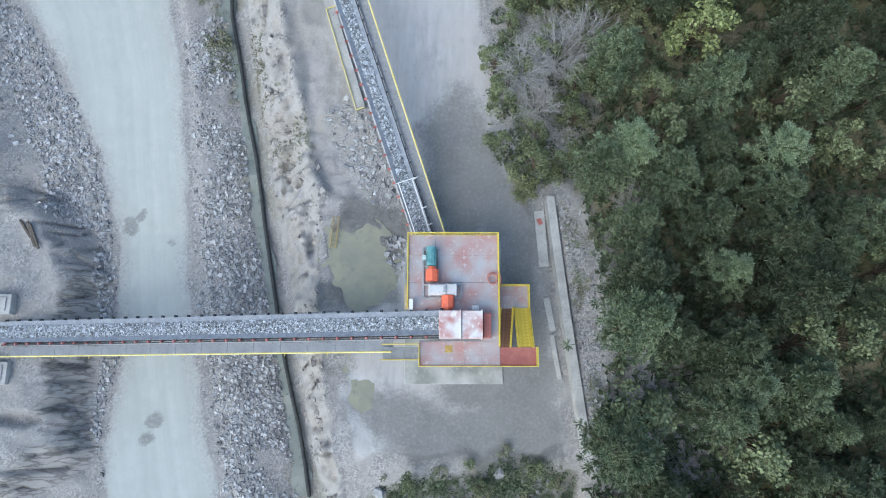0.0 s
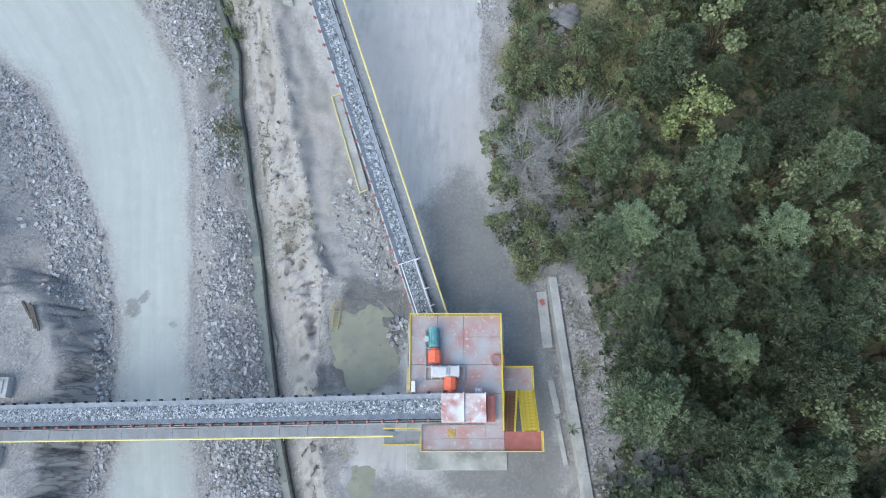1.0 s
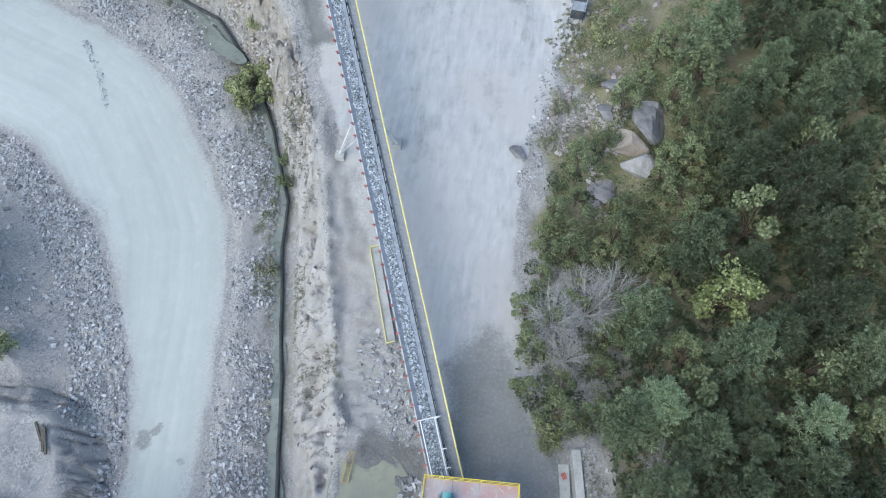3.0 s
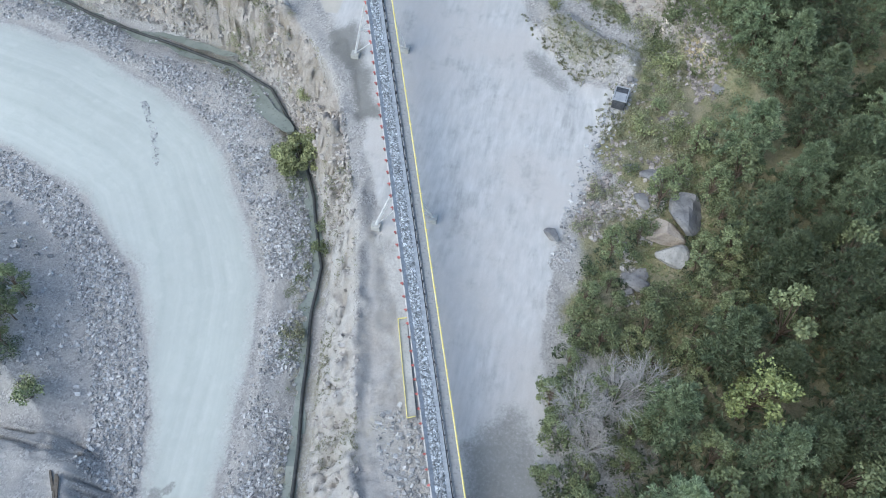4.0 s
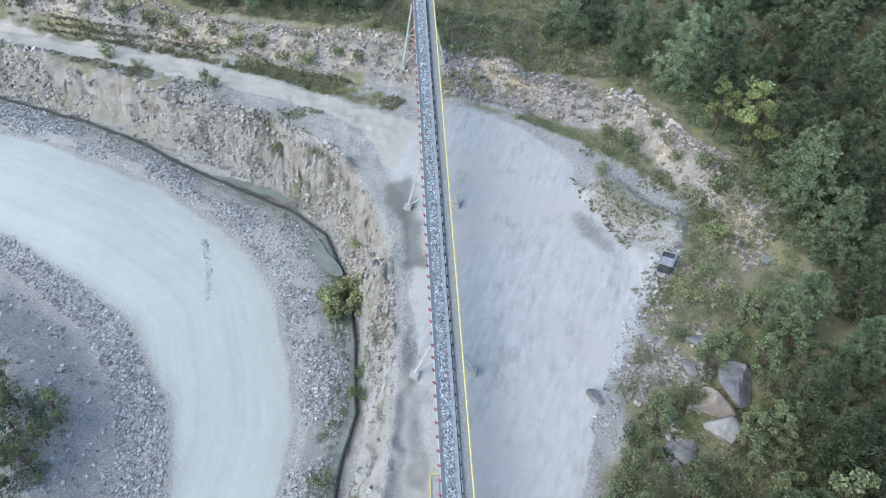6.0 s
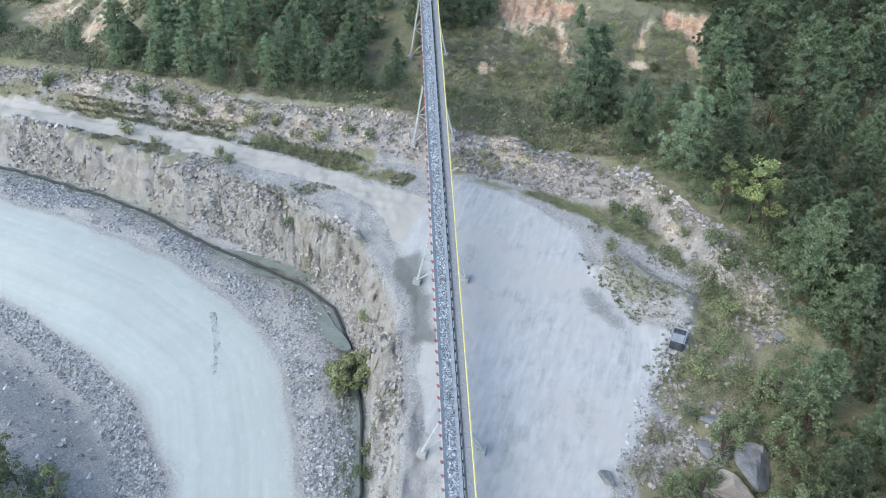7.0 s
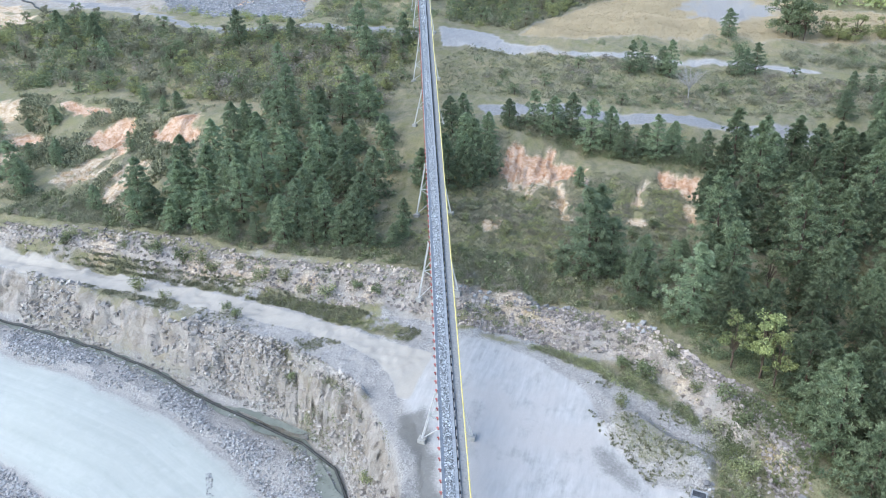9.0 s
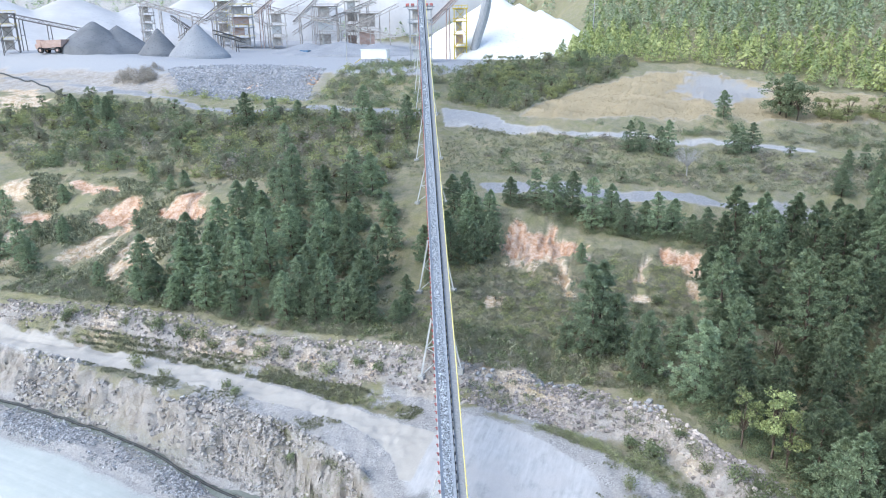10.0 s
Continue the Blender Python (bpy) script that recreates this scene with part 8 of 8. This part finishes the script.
def lorry(x, y, turn, long, paint, label, big):
    g = float(height(x, y))
    t = thing("dump_truck", label, "truck", m=pose(x, y, g, 0, 0, turn) @ Matrix.Scale(long / 10.0, 4))
    bm = B()
    bm2 = [(-4.6, -2.2, 2.0), (2.2, -2.2, 1.6), (2.6, -2.2, 4.0), (-5.0, -2.2, 4.3)]
    vs = [bm.verts.new((px, py * s, pz)) for s in (-1, 1) for px, py, pz in bm2]
    for fc in ((0, 1, 2, 3), (7, 6, 5, 4), (0, 4, 5, 1), (1, 5, 6, 2), (3, 7, 4, 0)):
        bm.faces.new([vs[i] for i in fc])
    box(bm, -4.4, -2.0, 3.2, 2.2, 2.0, 3.5)
    part("dump_body", bm, paint, t)
    bm = B(); box(bm, 2.8, -1.9, 1.4, 4.9, 1.9, 2.9, 0.08); box(bm, 2.8, -0.2, 2.9, 4.3, 1.9, 4.3, 0.08); cab = part("cab", bm, paint, t)
    bm = B(); box(bm, 4.26, 0.0, 3.2, 4.34, 1.7, 4.0); part("windscreen", bm, GLASS, cab)
    bm = B(); box(bm, -4.2, -1.0, 1.0, 4.6, 1.0, 1.5); part("chassis", bm, DARK, t)
    for wx in (-3.0, 3.2):
        for wy in (-1.7, 1.7):
            bm = B(); beam(bm, (wx, wy - 0.45, 0.95), (wx, wy + 0.45, 0.95), 1.9, sides=14); w = part("wheel", bm, TYRE, t)
            bm = B(); beam(bm, (wx, wy - 0.47, 0.95), (wx, wy + 0.47, 0.95), 0.9, sides=10); part("rim", bm, DULL_RED, w)


lorry(-249.7, 234.2, 190, 12.5, DULL_RED, "dusty red haul truck parked beside a dark heap", True)
lorry(-169, 300, 170, 5.2, BLUE, "small blue tipper truck on the plant yard", False)

g = float(height(-114, 256.7))
shed = thing("site_cabin", "white metal site cabin on short legs", "cabin", m=pose(-114, 256.7, g, 0, 0, 3))
bm = B(); box(bm, -5.3, -1.8, 1.6, 5.3, 1.8, 5.0, 0.05); part("body", bm, WHITE, shed)
bm = B(); box(bm, -5.5, -2.0, 5.0, 5.5, 2.0, 5.25, 0.04); part("roof", bm, WHITE, shed)
for x in (-4.8, -2.4, 0, 2.4, 4.8):
    bm = B(); beam(bm, (x, -1.6, -0.6), (x, -1.6, 1.6), 0.3); beam(bm, (x, 1.6, -0.6), (x, 1.6, 1.6), 0.3); part("leg", bm, GREY_PAINT, shed)
for s in (-1, 1):
    bm = B(); beam(bm, (s * 8, -1.6, 0), (s * 5.4, -1.6, 1.7), 0.6, 0.12); part("stair", bm, YELLOW, shed)
for x, y, tall, arm in ((-134.2, 272.9, 15.5, False), (-38.5, 314.5, 19, True), (-175, 330, 13, False)):
    g = float(height(x, y))
    p = thing("utility_pole", "tall grey utility pole" + (" with a crossarm above the wood" if arm else " standing on the plant yard"), "pole", "utility poles", pose(x, y, g))
    bm = B(); bmesh.ops.create_cone(bm, cap_ends=True, segments=8, radius1=0.24, radius2=0.15, depth=tall + 1, matrix=Matrix.Translation((0, 0, tall / 2 - 0.5))); part("shaft", bm, CONCRETE, p)
    if arm:
        bm = B(); beam(bm, (-1.4, 0, tall - 3), (1.4, 0, tall - 3), 0.25); part("crossarm", bm, CONCRETE, p)


# ---- woods of the far hills ----
def far_wood(name, label, poly, gap, seed, material, tall, wide, leaves=130):
    """Distant canopy: a cone of drooping sprays for each tree, too far to tell one from another."""
    rng = np.random.RandomState(seed)
    xy = np.array(scatter(poly, gap, seed))
    n = len(xy)
    z = height(xy[:, 0], xy[:, 1])
    size = rng.uniform(0.6, 1.25, n)[:, None]
    u = rng.rand(n, leaves) ** 1.15
    ang = rng.uniform(0, 6.2832, (n, leaves))
    r = wide * size * (1 - u) ** 0.8 * rng.uniform(0.7, 1.08, (n, leaves))
    c = np.stack([xy[:, :1] + np.cos(ang) * r, xy[:, 1:] + np.sin(ang) * r, z[:, None] + tall * size * (0.1 + 0.9 * u)], -1).reshape(-1, 3)
    out = np.stack([np.cos(ang), np.sin(ang), -0.75 + 0 * ang], -1).reshape(-1, 3) + rng.normal(0, 0.3, (n * leaves, 3))
    out /= np.linalg.norm(out, axis=1, keepdims=True)
    side = np.stack([-np.sin(ang), np.cos(ang), 0 * ang], -1).reshape(-1, 3) + rng.normal(0, 0.3, (n * leaves, 3))
    ln = wide * 0.19 * np.repeat(size.ravel(), leaves)[:, None] * rng.uniform(0.6, 1.3, (n * leaves, 1))
    v = np.stack([c - out * ln, c + side * ln * 0.6, c + out * ln, c - side * ln * 0.6], 1).reshape(-1, 3)
    f = np.arange(n * leaves * 4).reshape(-1, 4)
    tagged(new(name, shape_mesh(name, v.tolist(), f.tolist(), material)), label, "wood", kind="stuff")


def hill_mat(name, c1, c2):
    """Foliage that changes from tree to tree more than from leaf to leaf."""
    return thin_leaf(island(mat(name, c1, c2, 0.16, 0.7, 0.0, c3=tuple(0.7 * v for v in c1), fine=5, spec=0.2), 0.12), 0.45)


# sunlight and haze on the far hills are put into these leaf colours
HILL_BRIGHT = hill_mat("sunny_yellow_green_leaves", (0.40, 0.46, 0.20), (0.64, 0.67, 0.34))
HILL_GREEN = hill_mat("sunny_green_leaves", (0.29, 0.36, 0.18), (0.48, 0.55, 0.30))
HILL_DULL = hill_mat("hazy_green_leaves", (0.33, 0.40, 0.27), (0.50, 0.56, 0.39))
HILL_FRONT = [(-45, 262), (-20, 264), (2, 258), (22, 253), (56, 238), (130, 215), (140, 244), (60, 264), (34, 271), (6, 280), (-27, 308), (-42, 326)]
HILL_BACK = [(-42, 328), (-27, 311), (6, 283), (34, 274), (60, 267), (140, 247), (160, 420), (60, 520), (-60, 520), (-46, 345)]
far_wood("hill_wood", "bright yellow-green wood on the far hillside", HILL_FRONT, 3.7, 401, HILL_BRIGHT, 7.5, 2.7)
far_wood("hill_wood", "green wood on the far hillside", HILL_FRONT, 5.0, 402, HILL_GREEN, 8, 2.7)
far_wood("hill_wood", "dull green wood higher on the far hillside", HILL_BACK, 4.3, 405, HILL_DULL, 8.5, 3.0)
far_wood("hill_wood", "darker wood higher on the far hillside", HILL_BACK, 6.2, 406, HILL_GREEN, 8.5, 3.0)
HILL_N = [(-60, 390), (-60, 560), (-560, 560), (-560, 400), (-300, 400), (-150, 400)]
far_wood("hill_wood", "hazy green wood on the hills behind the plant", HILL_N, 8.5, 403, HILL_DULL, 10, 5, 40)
far_wood("hill_wood", "dark pines at the field's edge", [(48, 206), (90, 200), (130, 215), (90, 235), (56, 232)], 4.5, 404, PINE, 7, 2.4)
